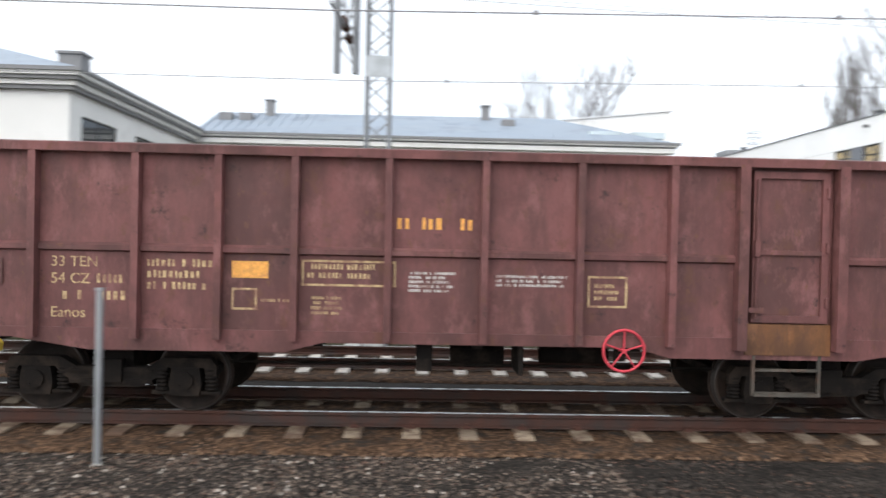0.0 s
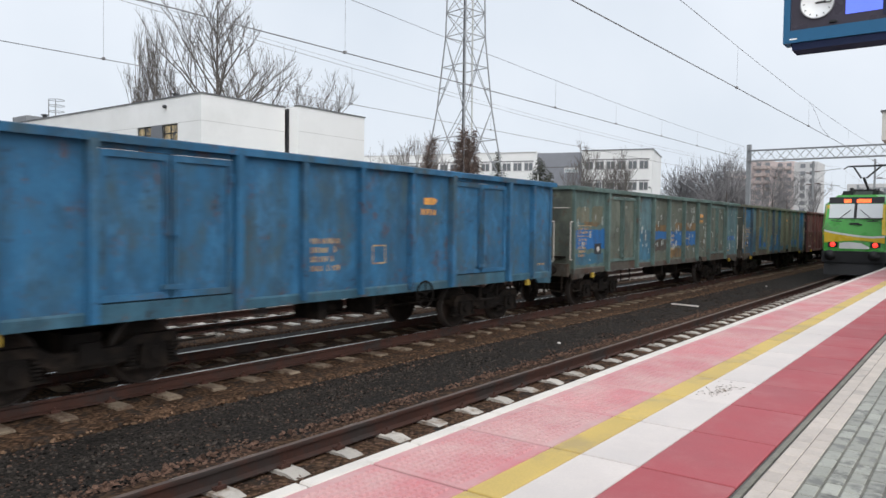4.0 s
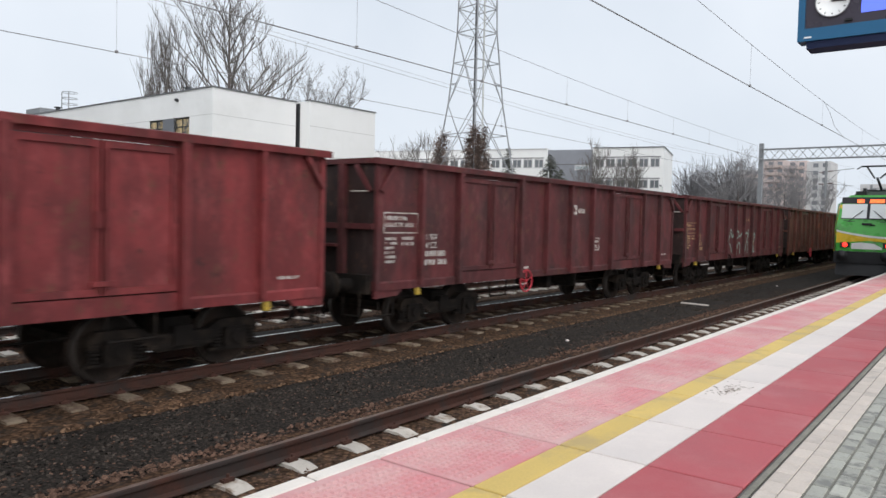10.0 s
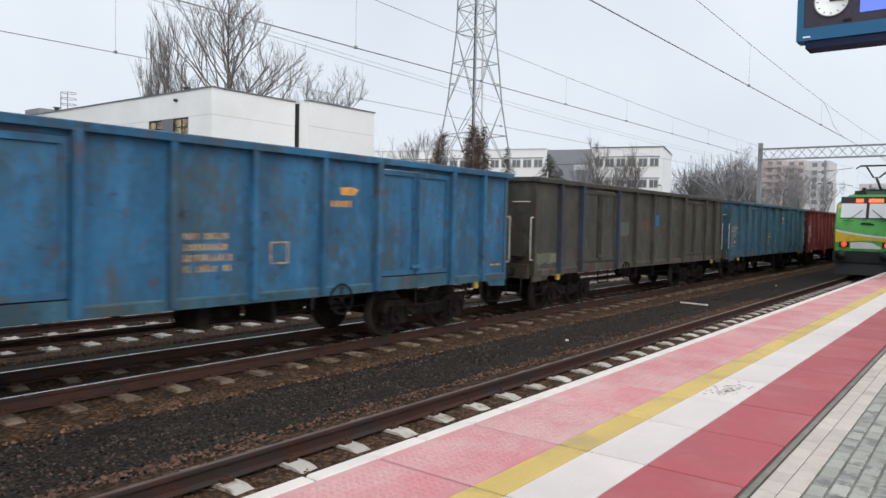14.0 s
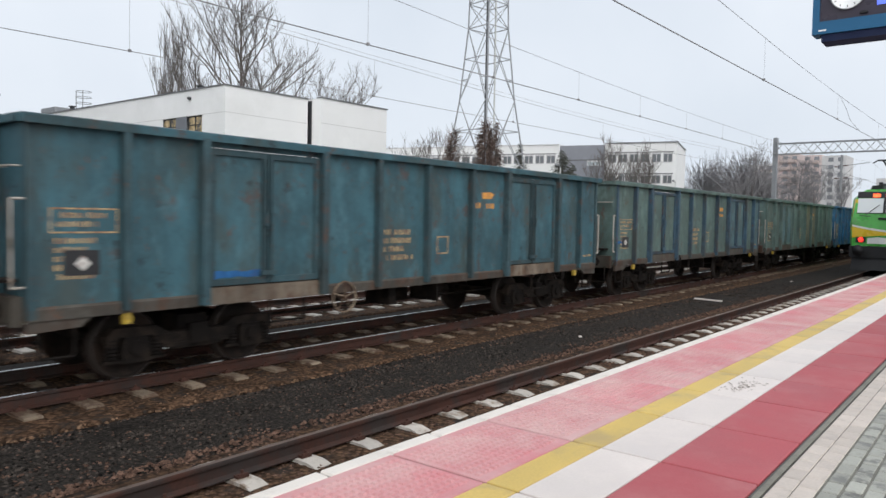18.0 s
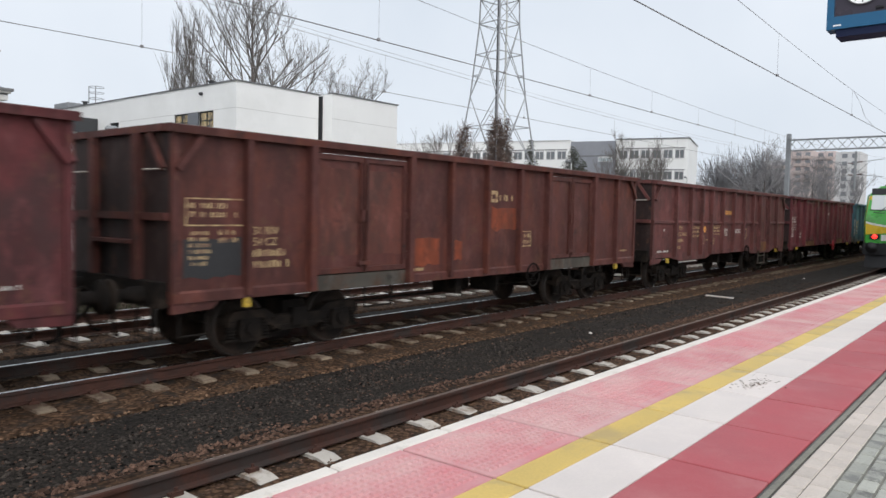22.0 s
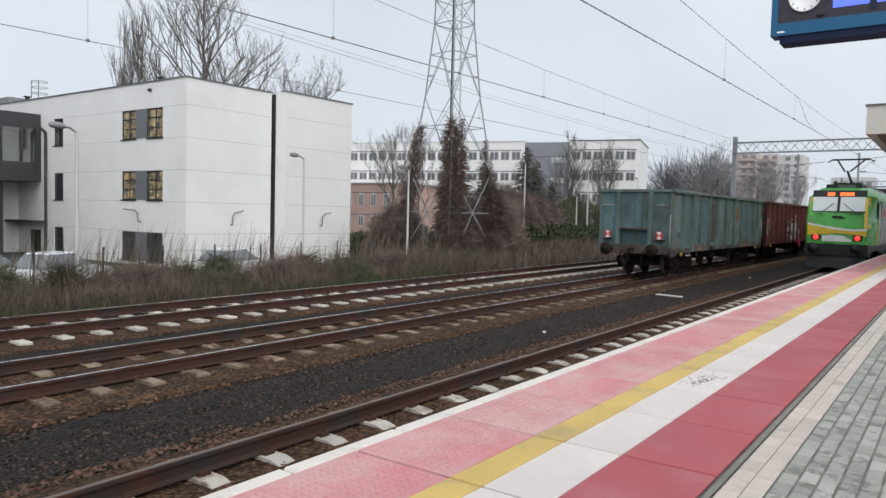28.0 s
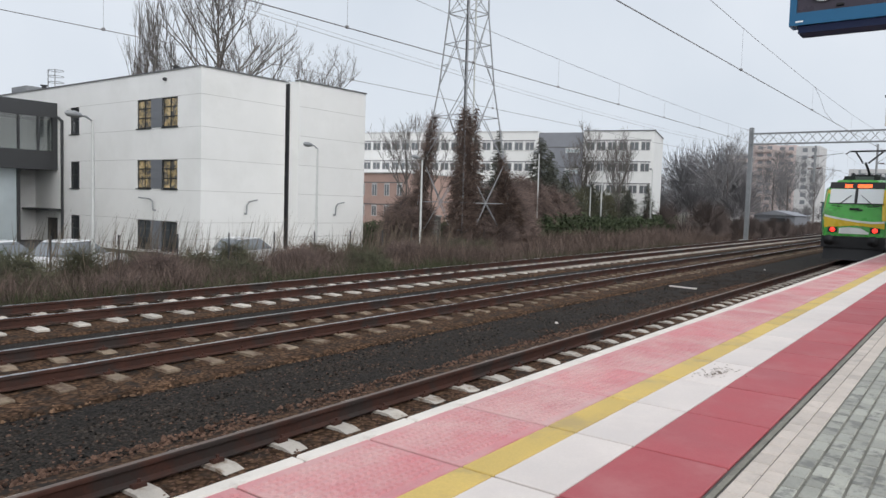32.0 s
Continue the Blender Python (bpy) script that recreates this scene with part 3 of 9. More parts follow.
def lights(a0, a1, b0, b1, bars_a, bars_b):
    """The openings of a sash between its glazing bars."""
    av = [a0, *[q for b in sorted(bars_a) for q in (b - 0.03, b + 0.03)], a1]
    bv = [b0, *[q for b in sorted(bars_b) for q in (b - 0.03, b + 0.03)], b1]
    return [(av[i], av[i + 1], bv[j], bv[j + 1]) for i in range(0, len(av), 2) for j in range(0, len(bv), 2)]


def window_x(parent, x, y0, y1, z0, z1, mat, bars_y=(), bars_z=(), face=-1):
    """A window in a wall that faces along x; x is the wall's face."""
    d = -face
    lo, hi = sorted((x + d * 0.06, x + d * 0.14))
    t = 0.07
    f = wall_sheet("x", lo, hi, y0, y1, z0, z1, lights(y0 + t, y1 - t, z0 + t, z1 - t, bars_y, bars_z))
    win = part("window", f, M_FRAME, parent, "dark-framed window")
    m = (lo + hi) / 2
    part("pane", Form().box(m - 0.01, m + 0.01, y0 + t, y1 - t, z0 + t, z1 - t), mat, win)
    a, b = sorted((x - d * 0.06, x + d * 0.14))
    part("sill", Form().box(a, b, y0 - 0.05, y1 + 0.05, z0 - 0.06, z0), M_FRAME, win)
    return win


def window_y(parent, y, x0, x1, z0, z1, mat, bars_x=(), bars_z=()):
    """A window in a wall that faces the tracks."""
    t = 0.07
    f = wall_sheet("y", y + 0.06, y + 0.14, x0, x1, z0, z1, lights(x0 + t, x1 - t, z0 + t, z1 - t, bars_x, bars_z))
    win = part("window", f, M_FRAME, parent, "dark-framed window")
    part("pane", Form().box(x0 + t, x1 - t, y + 0.09, y + 0.11, z0 + t, z1 - t), mat, win)
    part("sill", Form().box(x0 - 0.05, x1 + 0.05, y - 0.06, y + 0.1, z0 - 0.06, z0), M_FRAME, win)
    return win


# the white three-storey block
BX, BY, BT, BB = 23.6, 34.25, 9.2, -1.6
block = thing("white_office_block", "white rendered three-storey block with dark windows", "building", (0, 0, 0))
holes = []
for k in range(3):
    z0 = 6.07 - k * 3.52
    holes += [(36.44, 37.95, z0, z0 + 1.67), (39.1, 40.6, z0, z0 + 1.67), (47.5, 48.7, z0 - 0.08, z0 + 1.67)]
left = wall_sheet("x", BX, BX + 0.35, BY, 60.0, BB, BT, holes)
part("wall", left, M_RENDER, block, "white rendered wall with window openings")
for k in range(3):
    z0 = 6.07 - k * 3.52
    warm = M_PANE_WARM if k < 2 else M_PANE
    window_x(block, BX, 36.44, 37.95, z0, z0 + 1.67, M_PANE_WARM if k < 2 else M_PANE, (37.2,), (z0 + 0.6, z0 + 1.15))
    window_x(block, BX, 39.1, 40.6, z0, z0 + 1.67, warm, (39.85,), (z0 + 0.6, z0 + 1.15))
    part("facade_panel", Form().box(BX - 0.015, BX + 0.05, 37.95, 39.1, z0, z0 + 1.67), M_PANEL, block, "flat grey panel between two windows")
    window_x(block, BX, 47.5, 48.7, z0 - 0.08, z0 + 1.67, M_PANE, (48.1,), (z0 + 0.8,))
part("wall", Form().box(BX + 0.35, 29.48, BY, BY + 0.35, BB, BT), M_RENDER, block)
part("wall", Form().box(29.70, 35.45, BY - 1.0, BY - 0.65, BB, BT + 0.05).box(29.70, 30.05, BY - 0.65, BY + 2, BB, BT + 0.05).box(35.1, 35.45, BY - 0.65, 60, BB, BT + 0.05), M_RENDER, block)
part("recess_wall", Form().box(29.2, 29.9, BY + 0.9, BY + 1.1, BB, BT - 0.05).box(29.43, 29.48, BY + 0.35, BY + 0.9, BB, BT - 0.05), M_SLATE, block, "dark recessed joint between two wings")
# dark sheet over the white return wall, so the slot reads black
part("recess_lining", Form().box(29.67, 29.699, BY - 0.14, BY + 0.9, BB, BT - 0.05), M_SLATE, block)
part("downpipe", Form().tube((29.57, BY + 0.75, BB), (29.57, BY + 0.75, BT), 0.05, 10), M_SLATE, block)
part("roof", Form().box(BX + 0.36, 29.2, BY + 0.36, 60, BT - 0.3, BT - 0.1).box(30.05, 35.09, BY - 0.6, 60, BT - 0.3, BT - 0.1), M_COPING, block)
cop = Form().box(BX - 0.06, BX + 0.40, BY - 0.06, 60, BT, BT + 0.07).box(BX + 0.40, 29.53, BY - 0.06, BY + 0.40, BT, BT + 0.07)
part("coping", cop, M_COPING, block, "thin grey metal roof edge")
part("coping", Form().box(29.65, 35.5, BY - 1.06, BY - 0.6, BT + 0.05, BT + 0.12).box(35.05, 35.5, BY - 0.6, 60, BT + 0.05, BT + 0.12), M_COPING, block)
for k in range(5):
    z = 7.75 - k * 1.755
    part("seam", Form().box(BX - 0.004, BX + 0.01, BY, 47.4, z - 0.012, z + 0.012), M_SEAM, block)
    part("seam", Form().box(BX, 29.48, BY - 0.004, BY + 0.01, z - 0.012, z + 0.012).box(29.70, 35.45, BY - 1.004, BY - 0.99, z - 0.012, z + 0.012), M_SEAM, block)
for x, y in ((BX - 0.3, 44.5), (26.55, BY - 0.0), (32.7, BY - 1.0)):
    z = 1.95
    if x < BX:
        p = [(BX, 38.57, z - 0.65), (BX - 0.18, 38.57, z - 0.65), (BX - 0.2, 38.6, z - 0.15), (BX - 0.22, 38.85, z), (BX - 0.24, 40.0, z + 0.06)]
    else:
        p = [(x, y, z - 0.7), (x, y - 0.18, z - 0.7), (x, y - 0.2, z - 0.2), (x + 0.15, y - 0.22, z), (x + 0.7, y - 0.26, z + 0.12)]
    part("wall_pipe", Form().path(p, 0.038, 8), M_GALV, block, "bent grey pipe on the wall")
for y, h in ((38.5, 0.5), (44.2, 0.3), (55.0, 0.6)):
    part("roof_vent", Form().tube((BX + 1.2, y, BT - 0.2), (BX + 1.2, y, BT + h), 0.16, 10).tube((BX + 1.2, y, BT + h), (BX + 1.2, y, BT + h + 0.06), 0.26, 10), M_SLATE, block)
part("roof_box", Form().cbox(BX + 0.8, BX + 3.0, 57.0, 59.4, BT - 0.2, BT + 0.75, 0.05), M_GALV, block, "grey rooftop unit")
for q in (51.2, 52.2):
    part("ladder_rail", Form().path([(BX + 0.2, q, BT), (BX + 0.2, q, BT + 1.3)], 0.03), M_GALV, block)
for z in (0.5, 0.9, 1.3):
    part("ladder_hoop", Form().ring((BX + 0.5, 51.7, BT + z), (0, 0, 1), 0.5, 0.02, 14, 4), M_GALV, block)
part("camera_dome", Form().lathe((BX, 37.6, 8.75), (-1, 0, 0), [(0, 0.1), (0.12, 0.1), (0.2, 0.06), (0.22, 0.0)], 10), M_SLATE, block)
part("downpipe", Form().path([(BX - 0.12, 49.6, BB), (BX - 0.12, 49.6, 6.9), (BX - 0.12, 50.2, 7.2)], 0.09, 8), M_SLATE, block, "dark rainwater pipe")
part("door", Form().box(BX - 0.05, BX + 0.1, 50.5, 51.8, BB, 0.42), M_FRAME, block, "dark glazed door")
part("stair_glazing", Form().box(BX - 0.04, BX + 0.1, 54.2, 56.3, BB, 3.6), M_PANE, block, "tall dark stairwell glazing")
part("glazing_bar", Form().box(BX - 0.07, BX - 0.03, 55.2, 55.3, BB, 3.6).box(BX - 0.07, BX - 0.03, 54.2, 56.3, 1.0, 1.1), M_SLATE, block)
part("door_canopy", Form().box(BX - 0.9, BX, 49.75, 54.2, 0.92, 1.05), M_SLATE, block)

# the glazed link to its left
link = thing("glazed_bridge", "glazed link bridge with dark bands between buildings", "building")
GY = 50.45
part("upper_band", Form().box(2, BX, GY, GY + 3.5, 7.15, 8.14), M_SLATE, link, "dark metal roof band")
part("lower_band", Form().box(2, BX, GY, GY + 3.5, 3.65, 4.9), M_SLATE, link, "dark metal floor band")
for k in range(17):
    x = BX - 1.17 - k * 1.23
    part("pane", Form().box(x, x + (1.13 if k else 0.87), GY + 0.08, GY + 0.12, 4.9, 7.15), M_CLEAR, link).visible_shadow = False
    part("mullion", Form().box(x - 0.1, x, GY - 0.02, GY + 0.2, 4.9, 7.15), M_SLATE, link)
part("end_post", Form().box(BX - 0.3, BX, GY - 0.02, GY + 0.3, 3.65, 7.15), M_SLATE, link)
for k in range(4):
    x = BX - 2.0 - k * 2.9
    part("pane", Form().box(x - 2.7, x - 0.2, GY + 1.0, GY + 1.05, -1.2, 3.65), M_GLAZE, link)
    part("mullion", Form().box(x - 0.2, x, GY + 0.9, GY + 1.15, -1.6, 3.65), M_SLATE, link)
part("back_wall", Form().box(2, BX, GY + 3.3, GY + 3.5, -1.6, 7.2), M_RENDER, link)
part("floor", Form().box(2, BX, GY + 0.2, GY + 3.3, 4.85, 4.95), M_CONCRETE, link)

# the long pale building with the blue-grey roof, and its wing
old = thing("old_station_building", "pale rendered building with pale blue metal roof", "building")
FY = 42.0
holes = []
for k in range(3):
    z = 4.9 - k * 3.15
    for i in range(7):
        x = -12.2 + i * 3.4 + 0.08
        holes.append((x, x + 2.7, z, z + 1.7))
fac = wall_sheet("y", FY, FY + 0.35, -13.0, 14.3, -1.6, 7.6, holes)
part("wall", fac, M_OLDWALL, old, "pale rendered wall with window openings")
for i, h in enumerate(holes):
    mid = (h[0] + h[1]) / 2
    window_y(old, FY, h[0], mid - 0.15, h[2], h[3], M_PANE if i % 3 else M_PANE_WARM, (), (h[2] + 0.6,))
    part("pier", Form().box(mid - 0.15, mid + 0.15, FY, FY + 0.3, h[2], h[3]), M_OLDWALL, old)
    window_y(old, FY, mid + 0.15, h[1], h[2], h[3], M_PANE, (), (h[2] + 0.6,))
part("wall", Form().box(14.0, 14.35, FY + 0.35, 54, -1.6, 7.6).box(-13, 14.0, 53.6, 54, -1.6, 7.6), M_OLDWALL, old)
part("cornice", Form().box(-13.2, 14.8, FY - 0.45, FY + 0.4, 7.55, 7.8).box(-13.2, 14.9, FY - 0.6, FY + 0.4, 7.9, 8.0), M_OLDWALL, old, "white moulded cornice")
part("gutter", Form().box(-13.2, 15.0, FY - 0.7, FY + 0.4, 8.0, 8.14).box(-13.2, 14.8, FY - 0.4, FY + 0.4, 7.8, 7.9), M_CORNICE, old)
roof = Form()
roof.add([(-13.0, FY - 0.5, 8.14), (14.8, FY - 0.5, 8.14), (8.3, FY + 4.6, 10.25), (-13.0, FY + 4.6, 10.1), (14.8, 54.3, 8.14), (-13, 54.3, 8.14), (8.3, 49.6, 10.25), (-13, 49.6, 10.1)],
         [(0, 1, 2, 3), (1, 4, 6, 2), (4, 5, 7, 6), (3, 2, 6, 7)])
part("roof", roof, M_ROOFMETAL, old, "pale blue standing-seam metal roof")
for k in range(46):
    x = -12.7 + k * 0.6
    top = min(1.0, (14.8 - x) / 6.5)
    part("roof_seam", Form().beam((x, FY - 0.48, 8.15), (x, FY - 0.5 + 5.1 * top, 8.15 + 2.03 * top), 0.03, 0.05), M_ROOFMETAL, old)
for x in (-9.6, 4.0):
    ch = part("chimney", Form().box(x - 0.25, x + 0.25, FY + 3.7, FY + 4.2, 9.2, 10.75), M_CORNICE, old, "short dark chimney")
    part("cap", Form().box(x - 0.32, x + 0.32, FY + 3.63, FY + 4.27, 10.75, 10.83), M_CORNICE, ch)
for x in (-12.4, -11.2, 4.9):
    part("roof_hatch", Form().cbox(x, x + 0.8, FY + 2.4, FY + 3.2, 9.0, 9.75, 0.03), M_CORNICE, old)
part("attic_block", Form().prism([(8.8, 8.0), (16.8, 8.0), (16.8, 11.25), (8.8, 10.37)], FY + 6.5, FY + 13, "y"), M_OLDWALL, old)
part("attic_roof", Form().prism([(8.7, 10.37), (16.9, 11.27), (16.9, 11.35), (8.7, 10.45)], FY + 6.4, FY + 13.2, "y"), M_FLATWALL, old)
for x in (10.0, 12.6):
    part("skylight", Form().box(x, x + 2.0, FY + 1.0, FY + 2.6, 8.6, 8.95), M_GLAZE, old, "flat roof window")

wing = thing("old_station_wing", "pale rendered wing with dark cornice and metal roof", "building")
WX, WY = -13.0, 27.05
wh = [(28.0, 31.2, 4.9, 6.68), (33.2, 36.4, 4.9, 6.68), (38.0, 40.6, 4.9, 6.68), (28.0, 31.2, 1.6, 3.3), (33.2, 36.4, 1.6, 3.3)]
part("wall", wall_sheet("x", WX - 0.35, WX, WY, FY, -1.6, 7.5, wh), M_OLDWALL, wing, "pale rendered side wall")
for h in wh:
    window_x(wing, WX, h[0], h[1], h[2], h[3], M_PANE, ((h[0] + h[1]) / 2,), (), face=1)
part("wall", Form().box(-30, WX - 0.35, WY, WY + 0.35, -1.6, 7.5).box(-30, -29.6, WY + 0.35, 54, -1.6, 7.5), M_OLDWALL, wing)
for z0, z1, o, m in ((7.45, 7.6, 0.25, M_CORNICE), (7.6, 7.78, 0.35, M_OLDWALL), (7.78, 7.92, 0.5, M_CORNICE), (7.92, 8.06, 0.6, M_OLDWALL), (8.06, 8.2, 0.7, M_CORNICE)):
    part("cornice", Form().box(-30, WX + o, WY - o, FY - 0.72, z0, z1), m, wing)
wr = Form().add([(-30, WY - 0.6, 8.2), (WX + 0.6, WY - 0.6, 8.2), (WX + 0.6, 54, 8.2), (-30, 54, 8.2), (-21.5, WY + 8, 11.2), (-21.5, 54, 11.2)],
                [(0, 1, 4), (1, 2, 5, 4), (3, 0, 4, 5), (2, 3, 5)])
part("roof", wr, M_ROOFMETAL, wing, "pale blue hipped metal roof")
wc = part("chimney", Form().box(WX - 0.75, WX + 0.1, WY + 0.6, WY + 1.4, 8.1, 8.95), M_CORNICE, wing, "dark chimney at the roof edge")
part("cap", Form().box(WX - 0.82, WX + 0.17, WY + 0.53, WY + 1.47, 8.95, 9.05), M_CORNICE, wc)

# the long school building and the flats far behind
school = thing("school_building", "long white building with bands of windows", "building", (93.0, 35.3, 0), 15)
# school panes: the grey tint stands in for their reflections
M_SCHOOLGLASS = glass("grey_school_glass", (0.16, 0.17, 0.18), 0.08)
M_FARGLASS = glass("distant_window_glass", (0.22, 0.23, 0.25), 0.1)


def far_facade(th, x, y0, y1, z0, z1, wall, rows, label):
    part("wall", Form().box(x, x + 12, y0, y1, z0, z1), wall, th, label)
    for z, h, step, w, mat in rows:
        n = int((y1 - y0 - 0.6) / step)
        for k in range(n):
            y = y0 + 0.5 + k * step
            bars = Form().box(x - 0.05, x + 0.02, y, y + w, z, z + 0.08).box(x - 0.05, x + 0.02, y, y + w, z + h - 0.2, z + h)
            for q in (0, w / 2 - 0.04, w - 0.08):
                bars.box(x - 0.05, x + 0.02, y + q, y + q + 0.08, z + 0.08, z + h - 0.2)
            ob = part("window", bars, M_FLATWALL, th)
            part("pane", Form().box(x - 0.03, x - 0.01, y + 0.06, y + w - 0.06, z + 0.06, z + h - 0.1), mat, ob)
        part("lintel", Form().box(x - 0.04, x + 0.02, y0 + 0.4, y1 - 0.4, z + h + 0.02, z + h + 0.14), M_COPING, th)


far_facade(school, 0, 0.0, 9.35, -1.5, 12.5, M_RENDER, [(9.9, 1.3, 1.45, 1.2, M_SCHOOLGLASS), (7.1, 1.25, 1.45, 1.2, M_SCHOOLGLASS), (4.2, 1.25, 1.45, 1.2, M_SCHOOLGLASS)], "white rendered wing")
far_facade(school, 0.4, 9.35, 15.7, -1.5, 12.4, M_PANELPALE, [(9.6, 0.7, 3.0, 2.0, M_GLAZE), (6.8, 0.7, 3.0, 2.0, M_GLAZE), (4.0, 0.7, 3.0, 2.0, M_GLAZE)], "grey stair block")
far_facade(school, 0, 15.7, 62, -1.5, 12.5, M_RENDER, [(9.9, 1.3, 1.6, 1.3, M_SCHOOLGLASS), (7.0, 1.25, 1.6, 1.3, M_SCHOOLGLASS), (4.1, 1.25, 1.6, 1.3, M_SCHOOLGLASS)], "long white wing")
part("roof_edge", Form().box(-0.1, 12.1, -0.1, 9.35, 12.5, 12.62), M_COPING, school)
part("roof_edge", Form().box(-0.1, 12.1, 15.7, 62, 12.5, 12.6), M_FLATWALL, school)
hall = thing("pink_rendered_hall", "low pink rendered hall behind bare trees", "building")
far_facade(hall, 72.0, 60.2, 78, -1.5, 5.9, M_PINKWALL, [(2.9, 1.7, 2.2, 0.9, M_SCHOOLGLASS), (0.2, 1.5, 2.2, 0.9, M_SCHOOLGLASS)], "pink rendered wall")
part("roof", Form().box(71.8, 84, 60.0, 78.2, 5.9, 6.05), M_FLATWALL, hall)

flats = thing("apartment_block", "tall pink and grey block of flats with balconies", "building")
for y0, y1, top, wall, bal in ((74.5, 84, 25.0, M_FLATWALL, True), (66.2, 74.5, 28.5, M_FLATPINK, True), (58.5, 66.2, 28.0, M_FLATPINK, True), (50.5, 58.5, 27.5, M_FLATWALL, False)):
    part("wall", Form().box(300, 315, y0, y1, -2, top), wall, flats)
    k = 0
    z = top - 2.6
    while z > 3:
        n = int((y1 - y0) / 3.2)
        for i in range(n):
            y = y0 + 0.9 + i * 3.2
            part("window", Form().box(299.9, 300.0, y, y + 1.7, z + 0.4, z + 1.9), M_FARGLASS, flats)
        if bal:
            part("balcony", Form().box(298.6, 300, y0 + 1.2, y1 - 1.2, z - 0.5, z + 0.6), M_BALCONY, flats)
        z -= 2.8
flats2 = thing("apartment_block", "pale block of flats in the distance", "building")
part("wall", Form().box(340, 352, 30, 46, -2, 21), M_FLATWALL, flats2)
for k in range(6):
    for i in range(5):
        part("window", Form().box(339.9, 340, 31.2 + i * 3, 33 + i * 3, 3 + k * 2.9, 4.6 + k * 2.9), M_FARGLASS, flats2)

for k, (x, y0, y1, ridge) in enumerate(((150, 28.5, 36.5, 2.7), (185, 34, 42, 2.6))):
    shed = thing("low_shed", "low grey shed with pale roof among far trees", "shed", (x, 0, 0), group="sheds beside the line")
    part("wall", Form().box(0, 12, y0 + 0.3, y1 - 0.3, -1.4, 1.7), M_PANELPALE, shed)
    part("roof", Form().prism([(y0, 1.7), (y1, 1.7), ((y0 + y1) / 2, ridge)], -0.4, 12.4), M_PANELPALE, shed, "grey shallow roof")
    part("gate", Form().box(-0.05, 0, y0 + 2, y0 + 4.6, -1.4, 1.2), M_SLATE, shed)

# ---- the freight train ----
AXIS_Z = 0.46
SIDE = 1.40                    # half width of the body sheet
TOP, SILL = 3.31, 1.02

M_BOGIE = material("bogie_grime", (0.012, 0.010, 0.009), 0.9, spec=0.12, vary=0.25, scale=4, grain=40, bump=0.3, dirt=(0.032, 0.024, 0.019), dirt_amount=0.4, dirt_scale=2.5)
M_WHEEL = material("wheel_steel", (0.020, 0.016, 0.014), 0.8, spec=0.2, metal=0.0, vary=0.2, scale=5, dirt=(0.05, 0.035, 0.028), dirt_amount=0.5)
M_TYRE = material("bright_wheel_tread", (0.07, 0.06, 0.055), 0.55, metal=0.4, vary=0.1)
M_YELLOWPAINT = material("yellow_paint", (0.62, 0.42, 0.05), 0.6, vary=0.15, scale=8, dirt=(0.2, 0.13, 0.05), dirt_amount=0.35, dirt_scale=6)
M_REDPAINT = material("red_paint", (0.55, 0.05, 0.07), 0.5, vary=0.1, scale=8)
M_LETTER = material("white_lettering", (0.62, 0.60, 0.56), 0.7, vary=0.2, scale=20, dirt=(0.3, 0.2, 0.17), dirt_amount=0.4, dirt_scale=9)
M_LETTER_Y = material("ochre_lettering", (0.50, 0.36, 0.19), 0.7, vary=0.2, scale=20, dirt=(0.25, 0.14, 0.09), dirt_amount=0.45, dirt_scale=9)
M_LETTER_O = material("orange_lettering", (0.72, 0.34, 0.08), 0.65, vary=0.15, scale=20, dirt=(0.4, 0.18, 0.08), dirt_amount=0.25, dirt_scale=9)
M_PLATE = material("dark_plate", (0.03, 0.03, 0.032), 0.6, vary=0.15, scale=10)
M_SCRAP = material("dark_load", (0.06, 0.05, 0.045), 0.95, vary=0.3, scale=4, bump=0.5)


M_DIALWHITE = material("white_marker", (0.75, 0.75, 0.74), 0.4, vary=0.03, bump=0)
M_TEALSPRAY = material("pale_green_spray", (0.30, 0.44, 0.38), 0.7, vary=0.2, scale=6, bump=0.02, dirt=(0.13, 0.06, 0.055), dirt_amount=0.3, dirt_scale=5)
M_SPRAYWHITE = material("white_spray", (0.52, 0.52, 0.52), 0.6, vary=0.12, scale=3, bump=0.02)
M_SPRAYPALE = material("pale_green_edge_spray", (0.42, 0.45, 0.36), 0.6, vary=0.12, scale=5, bump=0.02)
M_PALESCRAPE = material("pale_scraped_paint", (0.42, 0.44, 0.42), 0.7, vary=0.2, scale=8, bump=0.02)


